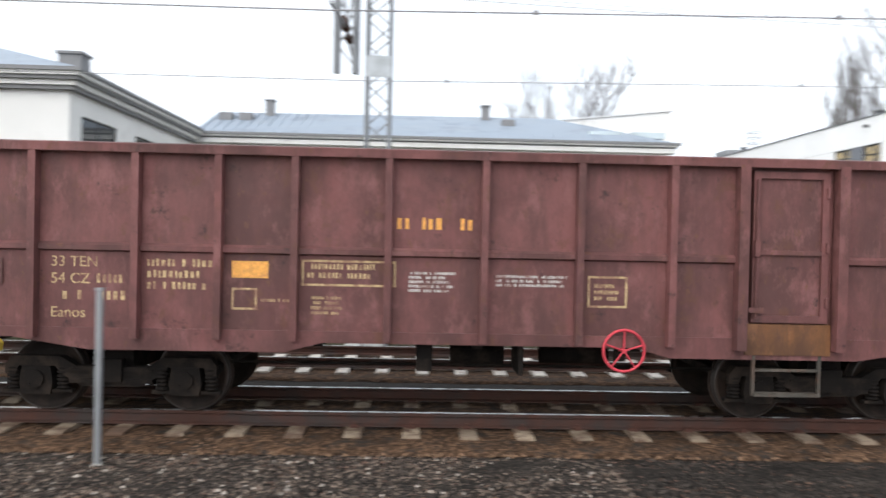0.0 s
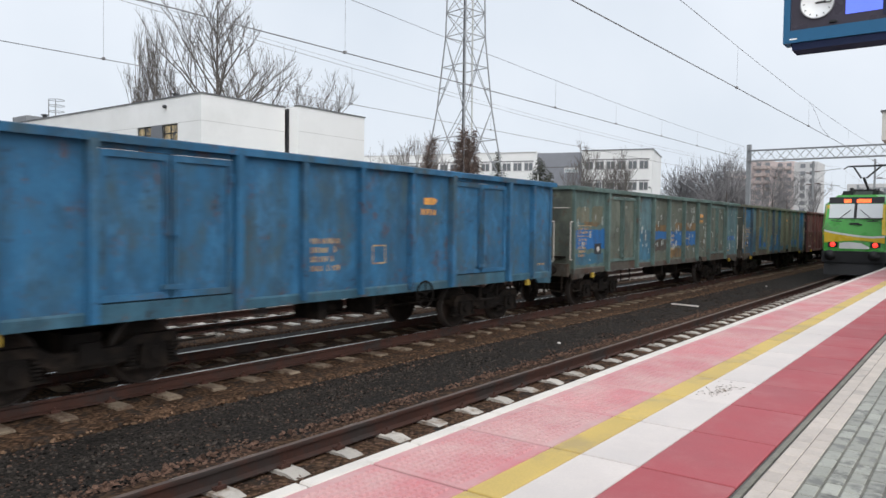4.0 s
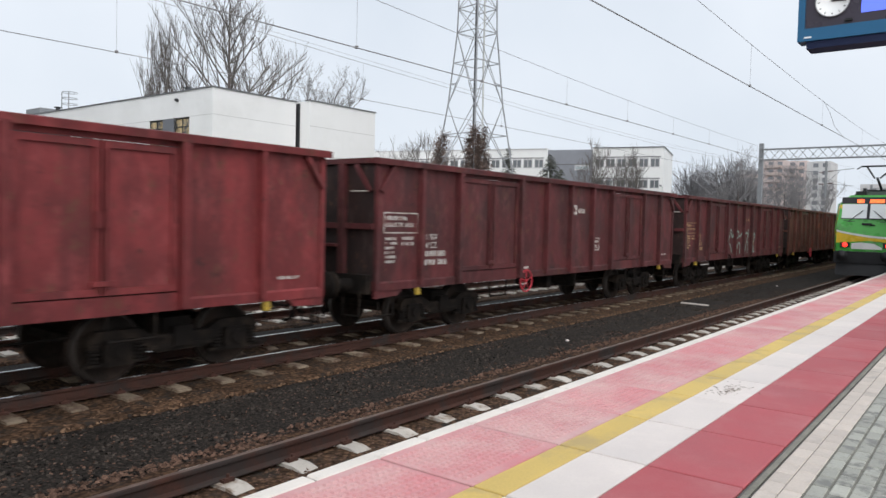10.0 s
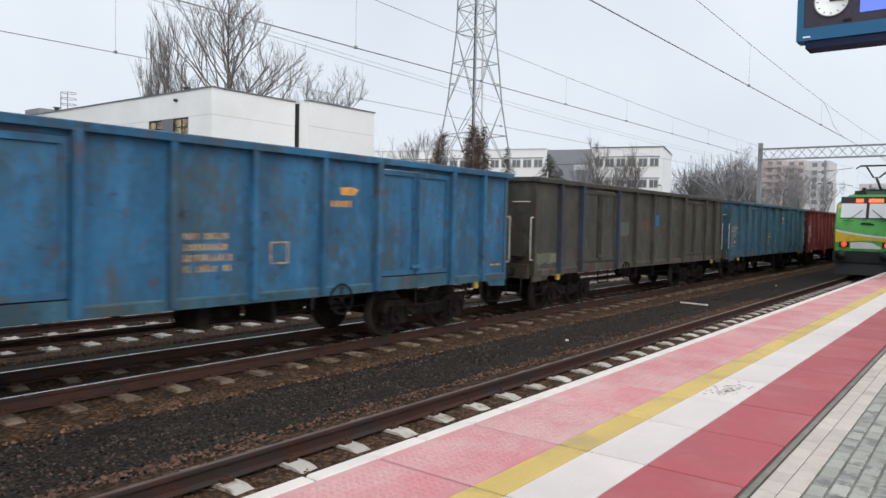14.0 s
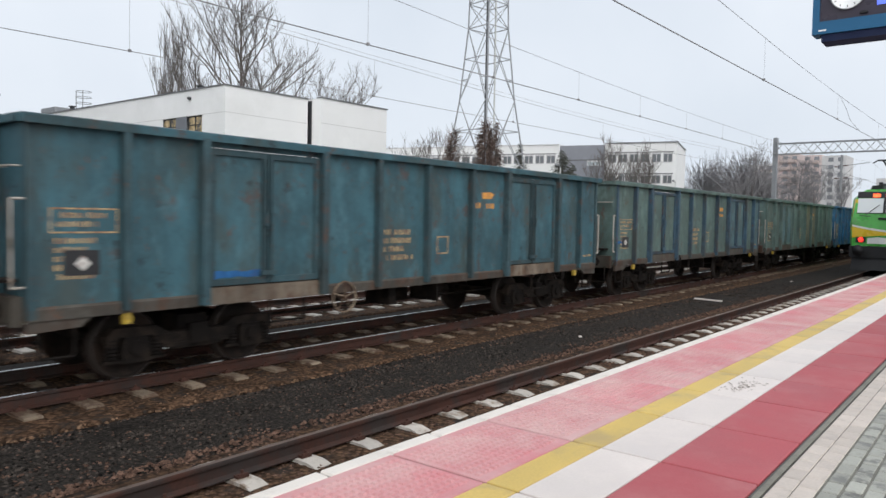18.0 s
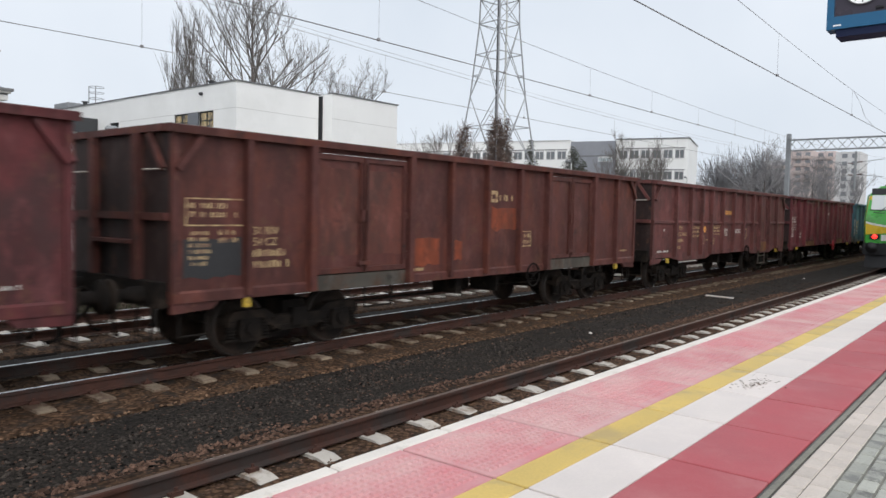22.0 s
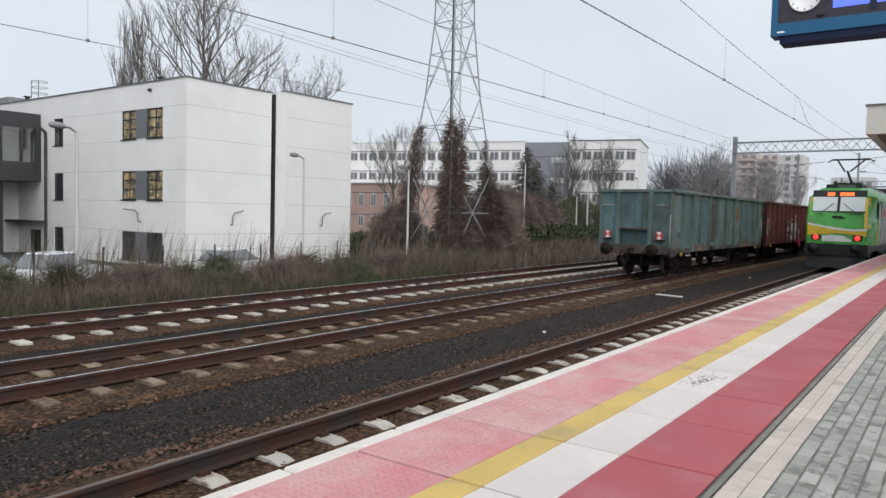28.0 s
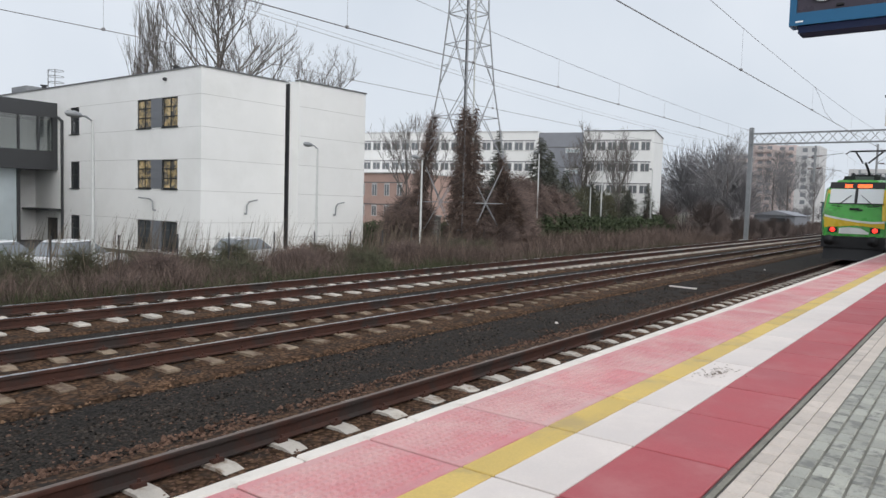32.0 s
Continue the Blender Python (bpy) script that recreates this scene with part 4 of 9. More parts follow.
def paint(name, base, dirt, amount, scale=1.1, vary=0.12, edge=0.2):
    """Old wagon paint: faded, streaked downwards, with rust or older paint showing through."""
    base, dirt = [c * 1.02 for c in base], [c * 0.9 for c in dirt]
    m = material(name, base, 0.62, vary=vary, scale=1.6, grain=34, bump=0.22, dirt=dirt, dirt_amount=amount, dirt_scale=scale,
                 stretch=(1.0, 1.0, 0.45), per_piece=0.07, dirt_edge=edge, spec=0.30)
    n, l = m.node_tree.nodes, m.node_tree.links
    bsdf = n["Principled BSDF"]
    co, info = n.new("ShaderNodeTexCoord"), n.new("ShaderNodeObjectInfo")
    off = n.new("ShaderNodeVectorMath")
    off.operation = "MULTIPLY_ADD"
    off.inputs[1].default_value = (1, 1, 1)
    shift = n.new("ShaderNodeVectorMath")
    shift.operation = "SCALE"
    shift.inputs[0].default_value = (17, 5, 29)
    l.new(info.outputs["Random"], shift.inputs["Scale"])
    l.new(co.outputs["Object"], off.inputs[0])
    l.new(shift.outputs[0], off.inputs[2])
    colour = bsdf.inputs["Base Color"].links[0].from_socket

    def layer(colour, stretch, size, lo, hi, strength, tone, rough=0.6):
        mp, no, mr, mx = n.new("ShaderNodeMapping"), n.new("ShaderNodeTexNoise"), n.new("ShaderNodeMapRange"), n.new("ShaderNodeMixRGB")
        mp.inputs["Scale"].default_value = stretch
        no.inputs["Scale"].default_value, no.inputs["Detail"].default_value, no.inputs["Roughness"].default_value = size, 7, rough
        mr.inputs[1].default_value, mr.inputs[2].default_value, mr.inputs[4].default_value = lo, hi, strength
        mx.inputs[2].default_value = (*tone, 1)
        l.new(off.outputs[0], mp.inputs[0])
        l.new(mp.outputs[0], no.inputs[0])
        l.new(no.outputs["Fac"], mr.inputs[0])
        l.new(mr.outputs[0], mx.inputs[0])
        l.new(colour, mx.inputs[1])
        return mx.outputs[0]

    mean = sum(base) / 3
    colour = layer(colour, (1, 1, 0.75), 1.25, 0.46, 0.60, 0.60, [c * 0.48 + mean * 0.05 for c in base], 0.70)    # grime in broad clouds
    colour = layer(colour, (1, 1, 0.55), 2.6, 0.53, 0.66, 0.55, [c * 1.40 + 0.020 for c in base], 0.72)           # chalky fading
    colour = layer(colour, (3.6, 3.6, 0.26), 1.0, 0.52, 0.68, 0.45, [c * 0.40 + mean * 0.08 for c in base])       # water streaks
    colour = layer(colour, (1, 1, 0.7), 3.0, 0.57, 0.65, 0.60, (0.120, 0.055, 0.034), 0.75)                       # rust bloom
    colour = layer(colour, (1, 1, 0.6), 8.0, 0.61, 0.66, 0.70, (0.14, 0.066, 0.040), 0.75)                        # rust blisters
    colour = layer(colour, (1, 1, 1), 2.4, 0.59, 0.68, 0.80, (0.026, 0.020, 0.018), 0.80)                         # soot and scuffs
    l.new(colour, bsdf.inputs["Base Color"])
    dent, bp = n.new("ShaderNodeTexNoise"), n.new("ShaderNodeBump")
    dent.inputs["Scale"].default_value, dent.inputs["Detail"].default_value = 2.1, 2
    bp.inputs["Strength"].default_value, bp.inputs["Distance"].default_value = 0.55, 0.05
    l.new(off.outputs[0], dent.inputs[0])
    l.new(dent.outputs["Fac"], bp.inputs["Height"])
    old = bsdf.inputs["Normal"].links[0].from_node
    l.new(bp.outputs[0], old.inputs["Normal"])
    return m


P_BROWN = paint("brown_red_paint", (0.167, 0.067, 0.063), (0.108, 0.049, 0.045), 0.45, 1.0, 0.08)
P_DARKRED = paint("dark_red_paint", (0.120, 0.029, 0.031), (0.07, 0.03, 0.03), 0.45)
P_RED = paint("fresh_red_paint", (0.21, 0.036, 0.038), (0.13, 0.032, 0.032), 0.35)
P_RUST = paint("rust_red_paint", (0.15, 0.048, 0.036), (0.085, 0.04, 0.032), 0.5, 1.8)
P_RUST2 = paint("dull_rust_paint", (0.095, 0.033, 0.028), (0.15, 0.045, 0.03), 0.38, 1.6)
P_BLUE = paint("faded_blue_paint", (0.045, 0.121, 0.174), (0.062, 0.095, 0.103), 0.38)
P_BLUE2 = paint("bright_blue_paint", (0.033, 0.143, 0.275), (0.066, 0.110, 0.132), 0.4)
P_TEAL = paint("faded_teal_paint", (0.098, 0.172, 0.190), (0.120, 0.174, 0.168), 0.4)
P_DKBLUE = paint("dull_dark_blue_paint", (0.055, 0.105, 0.15), (0.075, 0.08, 0.075), 0.42)
P_GREEN = paint("grey_green_paint", (0.120, 0.183, 0.168), (0.104, 0.149, 0.132), 0.45)
P_OLIVE = paint("olive_grey_paint", (0.152, 0.152, 0.108), (0.075, 0.11, 0.14), 0.25)
P_GREYBROWN = paint("brown_grey_paint", (0.063, 0.062, 0.052), (0.078, 0.058, 0.045), 0.3)
P_NAVY = paint("dark_navy_paint", (0.040, 0.058, 0.098), (0.06, 0.06, 0.06), 0.4)
P_FAINT = paint("faint_orange_remnant", (0.115, 0.07, 0.048), (0.07, 0.062, 0.05), 0.5, 3)
P_OLIVE2 = paint("olive_grey_green_paint", (0.128, 0.142, 0.112), (0.09, 0.10, 0.088), 0.4, 1.6)
P_LAKE = paint("lake_blue_patch", (0.045, 0.155, 0.24), (0.07, 0.12, 0.15), 0.35)
P_COBALT = paint("cobalt_patch_paint", (0.02, 0.125, 0.33), (0.05, 0.11, 0.2), 0.25)
P_OCHRE = paint("ochre_rust_sill", (0.20, 0.088, 0.036), (0.10, 0.05, 0.035), 0.5, 2.0)
P_OCHRE2 = paint("ochre_rust_stain", (0.19, 0.115, 0.05), (0.10, 0.09, 0.07), 0.4, 2.2)
P_RUST3 = paint("orange_red_remnant", (0.27, 0.06, 0.025), (0.14, 0.045, 0.03), 0.45, 2.5)
P_RUSTBLUE = paint("rust_on_blue", (0.06, 0.12, 0.17), (0.13, 0.065, 0.04), 0.5, 2.4)
P_DKTEAL = paint("dull_teal_blue_paint", (0.054, 0.132, 0.162), (0.072, 0.102, 0.102), 0.42)
P_SLATETEAL = paint("slate_teal_paint", (0.044, 0.090, 0.106), (0.063, 0.081, 0.081), 0.42)
P_DKTEAL2 = paint("teal_blue_paint", (0.090, 0.161, 0.167), (0.103, 0.121, 0.115), 0.35)
P_TEAL2 = paint("worn_grey_teal_paint", (0.136, 0.189, 0.189), (0.142, 0.118, 0.088), 0.40)
P_DARKRED2 = paint("wine_red_paint", (0.145, 0.034, 0.040), (0.10, 0.034, 0.038), 0.4)
P_BROWN2 = paint("red_brown_paint", (0.15, 0.052, 0.048), (0.10, 0.042, 0.038), 0.45, 1.0, 0.08)
P_WOOD = paint("bare_rusty_board", (0.21, 0.17, 0.13), (0.13, 0.075, 0.045), 0.45, 3)
P_SILLGREY = paint("grime_grey_sill", (0.080, 0.072, 0.060), (0.085, 0.045, 0.03), 0.40, 2.0)
# end walls: grime plus the shade between wagons, put into the paint
P_SOOTSHADERED = paint("sooty_red_end", (0.042, 0.024, 0.022), (0.025, 0.02, 0.02), 0.45)
P_SOOTSHADEGREEN = paint("sooty_green_end", (0.075, 0.085, 0.070), (0.05, 0.048, 0.04), 0.4)


def wheelset_form():
    f = Form()
    for s in (-1, 1):
        y = s * 0.7525
        o = s * 0.0675
        f.lathe((0, y, 0), (0, s, 0), [(0.03, 0.0), (0.09, 0.09), (0.10, 0.11), (0.03, 0.14), (0.015, 0.36), (0.06, 0.40), (0.065, 0.452),
                                       (-0.045, 0.46), (-0.05, 0.487), (-0.075, 0.487), (-0.075, 0.40), (-0.02, 0.36), (-0.03, 0.12), (-0.09, 0.09), (-0.09, 0.0)], 28)
        # marks on the disc that show it turning
        f.box(-0.03, 0.03, y + s * 0.02 - 0.012, y + s * 0.02 + 0.012, 0.2, 0.3)
    f.tube((0, -1.0, 0), (0, 1.0, 0), 0.08, 12)
    return f


def tread_form(s):
    return Form().lathe((0, s * 0.7525, 0), (0, s, 0), [(0.0675, 0.44), (0.0685, 0.452), (0.06, 0.4605), (-0.045, 0.4615)], 28)


def side_frame_form(s):
    """The cast side frame of a bogie: arched over both boxes, low in the middle."""
    y0, y1 = (-1.10, -0.96) if s < 0 else (0.96, 1.10)
    out = [(-1.28, 0.62), (-1.2, 0.72), (-0.62, 0.72), (-0.42, 0.60), (0.42, 0.60), (0.62, 0.72), (1.2, 0.72), (1.28, 0.62), (1.28, 0.50), (1.16, 0.50),
           (1.12, 0.60), (0.68, 0.60), (0.60, 0.50), (0.36, 0.36), (-0.36, 0.36), (-0.60, 0.50), (-0.68, 0.60), (-1.12, 0.60), (-1.16, 0.50), (-1.28, 0.50)]
    f = Form().prism(out, y0, y1, "y")
    e = y0 if s < 0 else y1
    f.box(-0.5, 0.5, e - 0.02, e + 0.02, 0.40, 0.45).box(-0.5, 0.5, e - 0.02, e + 0.02, 0.54, 0.585)
    f.box(-0.14, 0.14, e - 0.05, e + 0.05, 0.42, 0.70)
    return f


def axle_box_form(s):
    f = Form()
    y = s * 1.03
    f.prism([(-0.17, 0.26), (0.17, 0.26), (0.20, 0.40), (0.17, 0.60), (-0.17, 0.60), (-0.20, 0.40)], y - 0.09, y + 0.09, "y")
    f.tube((0, s * 1.10, 0.45), (0, s * 1.16, 0.45), 0.105, 14)
    f.box(-0.42, 0.42, y - 0.05, y + 0.05, 0.27, 0.31)
    for a in (-0.06, 0.06):
        f.tube((a, s * 1.15, 0.45 + a), (a, s * 1.175, 0.45 + a), 0.014, 6)
    return f


def spring_form(s):
    f = Form()
    prof = []
    for k in range(6):
        z = 0.315 + k * 0.047
        prof += [(z, 0.055), (z + 0.012, 0.085), (z + 0.026, 0.085), (z + 0.038, 0.055)]
    return f.lathe((0, s * 1.03, 0), (0, 0, 1), prof, 12)


def bolster_form():
    f = Form().box(-0.22, 0.22, -0.98, 0.98, 0.52, 0.80)
    f.tube((0, 0, 0.75), (0, 0, 0.92), 0.24, 16)
    for a in (-1.24, 1.24):
        f.box(a - 0.05, a + 0.05, -1.0, 1.0, 0.52, 0.62)
    for a in (-1, 1):
        for s in (-0.7525, 0.7525):
            f.box(a * 0.38 - 0.03, a * 0.38 + 0.03, s - 0.05, s + 0.05, 0.32, 0.52)
    return f


SHARED = {}


def shared(name, make, mat):
    if (name, mat.name) not in SHARED:
        SHARED[name, mat.name] = make().mesh(name, mat)
    return SHARED[name, mat.name]


WHEELSETS = []


def bogie(parent, x):
    b = part("bogie", shared("bogie", bolster_form, M_BOGIE), M_BOGIE, parent, "grimy two-axle steel bogie")
    b.matrix_basis = pose(x, 0, 0)
    for s in (-1, 1):
        part("side_frame", shared("side_frame%d" % s, lambda: side_frame_form(s), M_BOGIE), M_BOGIE, b)
    for a in (-0.9, 0.9):
        w = part("wheelset", shared("wheelset", wheelset_form, M_WHEEL), M_WHEEL, b, "steel wheels on an axle")
        w.data.materials[0] = M_WHEEL
        w.matrix_basis = pose(a, 0, AXIS_Z)
        for s in (-1, 1):
            t = part("tread", shared("tread%d" % s, lambda: tread_form(s), M_TYRE), M_TYRE, b, "worn steel wheel rim")
            t.matrix_basis = pose(a, 0, AXIS_Z)
        WHEELSETS.append((w, a))
        for s in (-1, 1):
            ob = part("axle_box", shared("axle_box%d" % s, lambda: axle_box_form(s), M_BOGIE), M_BOGIE, b)
            ob.matrix_basis = pose(a, 0, 0)
            for q in (-0.3, 0.3):
                sp = part("spring", shared("spring%d" % s, lambda: spring_form(s), M_BOGIE), M_BOGIE, b)
                sp.matrix_basis = pose(a + q, 0, 0)


def buffer_form(d):
    return Form().lathe((0, 0, 0), (d, 0, 0), [(0, 0.0), (0, 0.15), (0.05, 0.15), (0.06, 0.11), (0.30, 0.11), (0.31, 0.085), (0.52, 0.085), (0.54, 0.225), (0.575, 0.23), (0.60, 0.2), (0.615, 0.0)], 20)


def coupling_form(d):
    f = Form().box(min(0, d * 0.3), max(0, d * 0.3), -0.05, 0.05, 1.0, 1.12)
    f.ring((d * 0.42, 0, 1.0), (0, 1, 0), 0.10, 0.028, 12, 6)
    f.tube((d * 0.45, 0, 0.95), (d * 0.5, 0, 0.62), 0.03, 6)
    f.path([(d * 0.05, 0.3, 0.9), (d * 0.3, 0.3, 0.66), (d * 0.55, 0.2, 0.6)], 0.025)
    return f


def wheel_hand_form():
    f = Form().ring((0, 0, 0), (0, 1, 0), 0.25, 0.018, 24, 6)
    for k in range(5):
        a = k * math.tau / 5 + 0.3
        f.tube((0, 0, 0), (0.25 * math.cos(a), 0, 0.25 * math.sin(a)), 0.011, 6)
    f.tube((0, -0.02, 0), (0, 0.25, 0), 0.03, 8)
    return f


def bars(rows, x, z, w, h, rnd, y):
    """Unreadable lettering: small upright bars in lines."""
    f = Form()
    for r in range(rows):
        q = x
        end = x + w * rnd.uniform(0.7, 1.0)
        zz = z - r * h * 1.5
        while q < end:
            c = rnd.uniform(0.5, 0.85) * h
            if rnd.random() < 0.85:
                f.box(q, q + c * 0.55, y - 0.004, y, zz, zz + h * rnd.uniform(0.8, 1.0))
            q += c
    return f


def outline_box(f, x0, x1, z0, z1, y, t=0.025):
    f.box(x0, x1, y - 0.004, y, z0, z0 + t).box(x0, x1, y - 0.004, y, z1 - t, z1)
    return f.box(x0, x0 + t, y - 0.004, y, z0 + t, z1 - t).box(x1 - t, x1, y - 0.004, y, z0 + t, z1 - t)


def door_leaf(wagon, x0, x1, z0, z1, mat, mat_trim, hinge_left):
    leaf = part("door", Form().box(x0, x1, -SIDE - 0.012, -SIDE + 0.03, z0, z1), mat, wagon)
    fr = Form()
    t = 0.085
    y0, y1 = -SIDE - 0.05, -SIDE - 0.012
    fr.box(x0, x1, y0, y1, z1 - t, z1).box(x0, x1, y0, y1, z0, z0 + t).box(x0, x0 + t, y0, y1, z0 + t, z1 - t).box(x1 - t, x1, y0, y1, z0 + t, z1 - t)
    part("door_frame", fr, mat_trim, leaf)
    hx = x0 + 0.02 if hinge_left else x1 - 0.02
    hg = Form()
    for z in (z0 + 0.25, (z0 + z1) / 2, z1 - 0.25):
        hg.tube((hx, y0 - 0.015, z - 0.06), (hx, y0 - 0.015, z + 0.06), 0.022, 8)
    tagged(part("hinge", hg, mat_trim, leaf), kind="stuff")
    lx = x1 - 0.04 if hinge_left else x0 + 0.04
    lt = Form().tube((lx, y0 - 0.02, z0 + 0.05), (lx, y0 - 0.02, z1 - 0.1), 0.016, 6)
    lt.box(lx - 0.03, lx + 0.03, y0 - 0.05, y0, (z0 + z1) / 2 - 0.12, (z0 + z1) / 2 + 0.08)
    lt.box(lx - 0.09, lx + 0.09, y0 - 0.04, y0, z0 + 0.12, z0 + 0.18)
    part("latch", lt, mat_trim, leaf)
    return leaf


def rib_form(x, z0, z1, w=0.10, d=0.085):
    y = -SIDE
    return Form().prism([(x - w / 2 - 0.006, y), (x - w / 2, y - d), (x + w / 2, y - d), (x + w / 2 + 0.006, y)], z0, z1, "z")


CZ_STATIONS = [0, 0.082, 0.165, 0.326, 0.410, 0.494, 0.579, 0.661, 0.818, 0.910, 1.0]
PL_STATIONS = [0, 0.081, 0.160, 0.314, 0.405, 0.500, 0.599, 0.692, 0.848, 0.928, 1.0]


def wagon(spec):
    """An open four-axle gondola wagon. Its near side faces the platform (-y)."""
    L, kind = spec["length"], spec.get("kind", "eas")
    body, rim, sill = spec["paint"], spec.get("rim", spec["paint"]), spec.get("sill", spec["paint"])
    ribs = spec.get("ribs", body)
    rnd = random.Random(spec["seed"])
    w = thing("gondola_wagon", spec["label"], "freight wagon", group="wagons of the freight train")
    h = L / 2
    # panel stations
    if kind == "eanos":
        st = [0, 0.115, 0.202, 0.2725, 0.338, 0.419, 0.503, 0.587, 0.669, 0.731, 0.82, 0.905, 1.0]
        doors = [9]
    else:
        st = spec.get("stations", CZ_STATIONS if spec.get("czech") else PL_STATIONS)
        doors = spec.get("doors", [i for i in range(len(st) - 1) if st[i + 1] - st[i] > 0.12])
    spec["door_list"] = doors
    xs = [-h + s * L for s in st]
    low = SILL
    panel_paints = spec.get("panels", {})
    for i, (a, b) in enumerate(zip(xs, xs[1:])):
        pm = panel_paints.get(i, body)
        if i in doors:
            if kind == "eanos":
                door_leaf(w, a + 0.14, b - 0.14, low + 0.30, TOP - 0.16, pm, rim, False)
                part("side_panel", Form().box(a, b, -SIDE + 0.03, -SIDE + 0.06, low + 0.1, TOP - 0.1), body, w)
                part("door_crossbar", Form().box(a + 0.2, b - 0.2, -SIDE - 0.045, -SIDE - 0.012, 2.14, 2.2), rim, w)
                lad = Form()
                for q in (a + 0.2, b - 0.2):
                    lad.box(q - 0.02, q + 0.02, -SIDE - 0.02, -SIDE + 0.02, 0.42, 1.05)
                lad.box(a + 0.2, b - 0.2, -SIDE - 0.06, -SIDE + 0.05, 0.42, 0.46).box(a + 0.2, b - 0.2, -SIDE - 0.02, -SIDE + 0.02, 0.72, 0.75)
                part("step", lad, P_SILLGREY, w, "grimy steel step under the door")
                part("threshold", Form().box(a + 0.08, b - 0.08, -SIDE - 0.03, -SIDE + 0.03, low - 0.1, low + 0.28), P_OCHRE, w, "rust-stained door threshold")
            else:
                m = (a + b) / 2
                door_leaf(w, a + 0.085, m - 0.016, low + 0.2, TOP - 0.2, pm, spec.get("trim", ribs), True)
                door_leaf(w, m + 0.016, b - 0.085, low + 0.2, TOP - 0.2, pm, spec.get("trim", ribs), False)
                # dark colour behind the leaves stands in for the shadow in their gaps
                part("door_backing", Form().box(a, b, -SIDE + 0.04, -SIDE + 0.06, low + 0.1, TOP - 0.2), M_BOGIE, w)
                part("door_header", Form().box(a, b, -SIDE, -SIDE + 0.05, TOP - 0.185, TOP - 0.1), body, w)
                part("threshold", Form().box(a + 0.03, b - 0.03, -SIDE - 0.035, -SIDE + 0.04, low - 0.06, low + 0.18), spec.get("threshold", sill), w)
        else:
            part("side_panel", Form().box(a, b, -SIDE, -SIDE + 0.05, low + 0.1, TOP - 0.1), pm, w)
    for i, x in enumerate(xs[1:-1]):
        thick = (i in doors) or (i + 1 in doors)
        part("rib", rib_form(x, low - 0.01 if not thick else low - 0.04, TOP - 0.09, 0.12 if thick else 0.085, 0.135 if thick else 0.12), spec.get("rib_paint", {}).get(i, ribs), w)
    for x, s in ((-h, 1), (h, -1)):
        part("corner_post", Form().prism([(x, -SIDE - 0.03), (x + s * 0.10, -SIDE - 0.03), (x + s * 0.10, -SIDE + 0.06), (x, -SIDE + 0.06)], low - 0.04, TOP - 0.08, "z"), ribs, w)
    if kind == "eanos":
        part("waist_rail", Form().prism([(-SIDE, 2.02), (-SIDE - 0.05, 2.04), (-SIDE - 0.05, 2.10), (-SIDE, 2.13)], -h, xs[9] - 0.02), ribs, w)
        part("waist_rail", Form().prism([(-SIDE, 2.02), (-SIDE - 0.05, 2.04), (-SIDE - 0.05, 2.10), (-SIDE, 2.13)], xs[10] + 0.02, h), ribs, w)
        # skirt that drops over the bogies
        z = low - 0.16
        for s in (-1, 1):
            sk = [(s * (h - 0.02), low + 0.1), (s * (h - 0.02), low - 0.02), (s * (h - 1.3), low - 0.02), (s * (h - 2.2), z), (s * (h - 4.5), z), (s * (h - 4.95), low - 0.04),
                  (s * (h - 4.95), low + 0.1)]
            part("skirt", Form().prism(sk, -SIDE - 0.015, -SIDE + 0.035, "y"), sill, w)
        part("side_sill", Form().box(-h + 4.95, h - 4.95, -SIDE - 0.015, -SIDE + 0.05, low - 0.04, low + 0.1), sill, w)
    else:
        part("side_sill", Form().prism([(-SIDE - 0.03, low - 0.06), (-SIDE + 0.1, low - 0.06), (-SIDE + 0.1, low + 0.1), (-SIDE - 0.004, low + 0.1), (-SIDE - 0.03, low + 0.07)], -h, h), sill, w)
    top = [(-SIDE - 0.125, TOP - 0.12), (-SIDE - 0.135, TOP - 0.02), (-SIDE - 0.05, TOP), (-SIDE + 0.06, TOP), (-SIDE + 0.07, TOP - 0.10)]
    part("top_rail", Form().prism(top, -h - 0.05, h + 0.05), rim, w)
    part("top_rail", Form().prism([(-y, z) for y, z in top], -h - 0.05, h + 0.05), rim, w)
    part("side_wall", Form().box(-h, h, SIDE - 0.05, SIDE, low - 0.06, TOP - 0.1), body, w)
    part("floor", Form().box(-h + 0.05, h - 0.05, -SIDE + 0.06, SIDE - 0.06, 1.10, 1.22), M_SCRAP, w)
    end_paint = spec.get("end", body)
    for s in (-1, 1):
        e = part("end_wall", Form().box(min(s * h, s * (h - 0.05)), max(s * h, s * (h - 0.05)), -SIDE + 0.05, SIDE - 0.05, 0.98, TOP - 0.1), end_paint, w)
        part("end_top_rail", Form().box(min(s * (h - 0.06), s * (h + 0.08)), max(s * (h - 0.06), s * (h + 0.08)), -SIDE + 0.07, SIDE - 0.07, TOP - 0.1, TOP - 0.005), rim, e)
        for y in (-0.62, 0.62):
            part("end_post", Form().box(min(s * h, s * (h + 0.11)), max(s * h, s * (h + 0.11)), y - 0.07, y + 0.07, 0.9, TOP - 0.1), ribs, e)
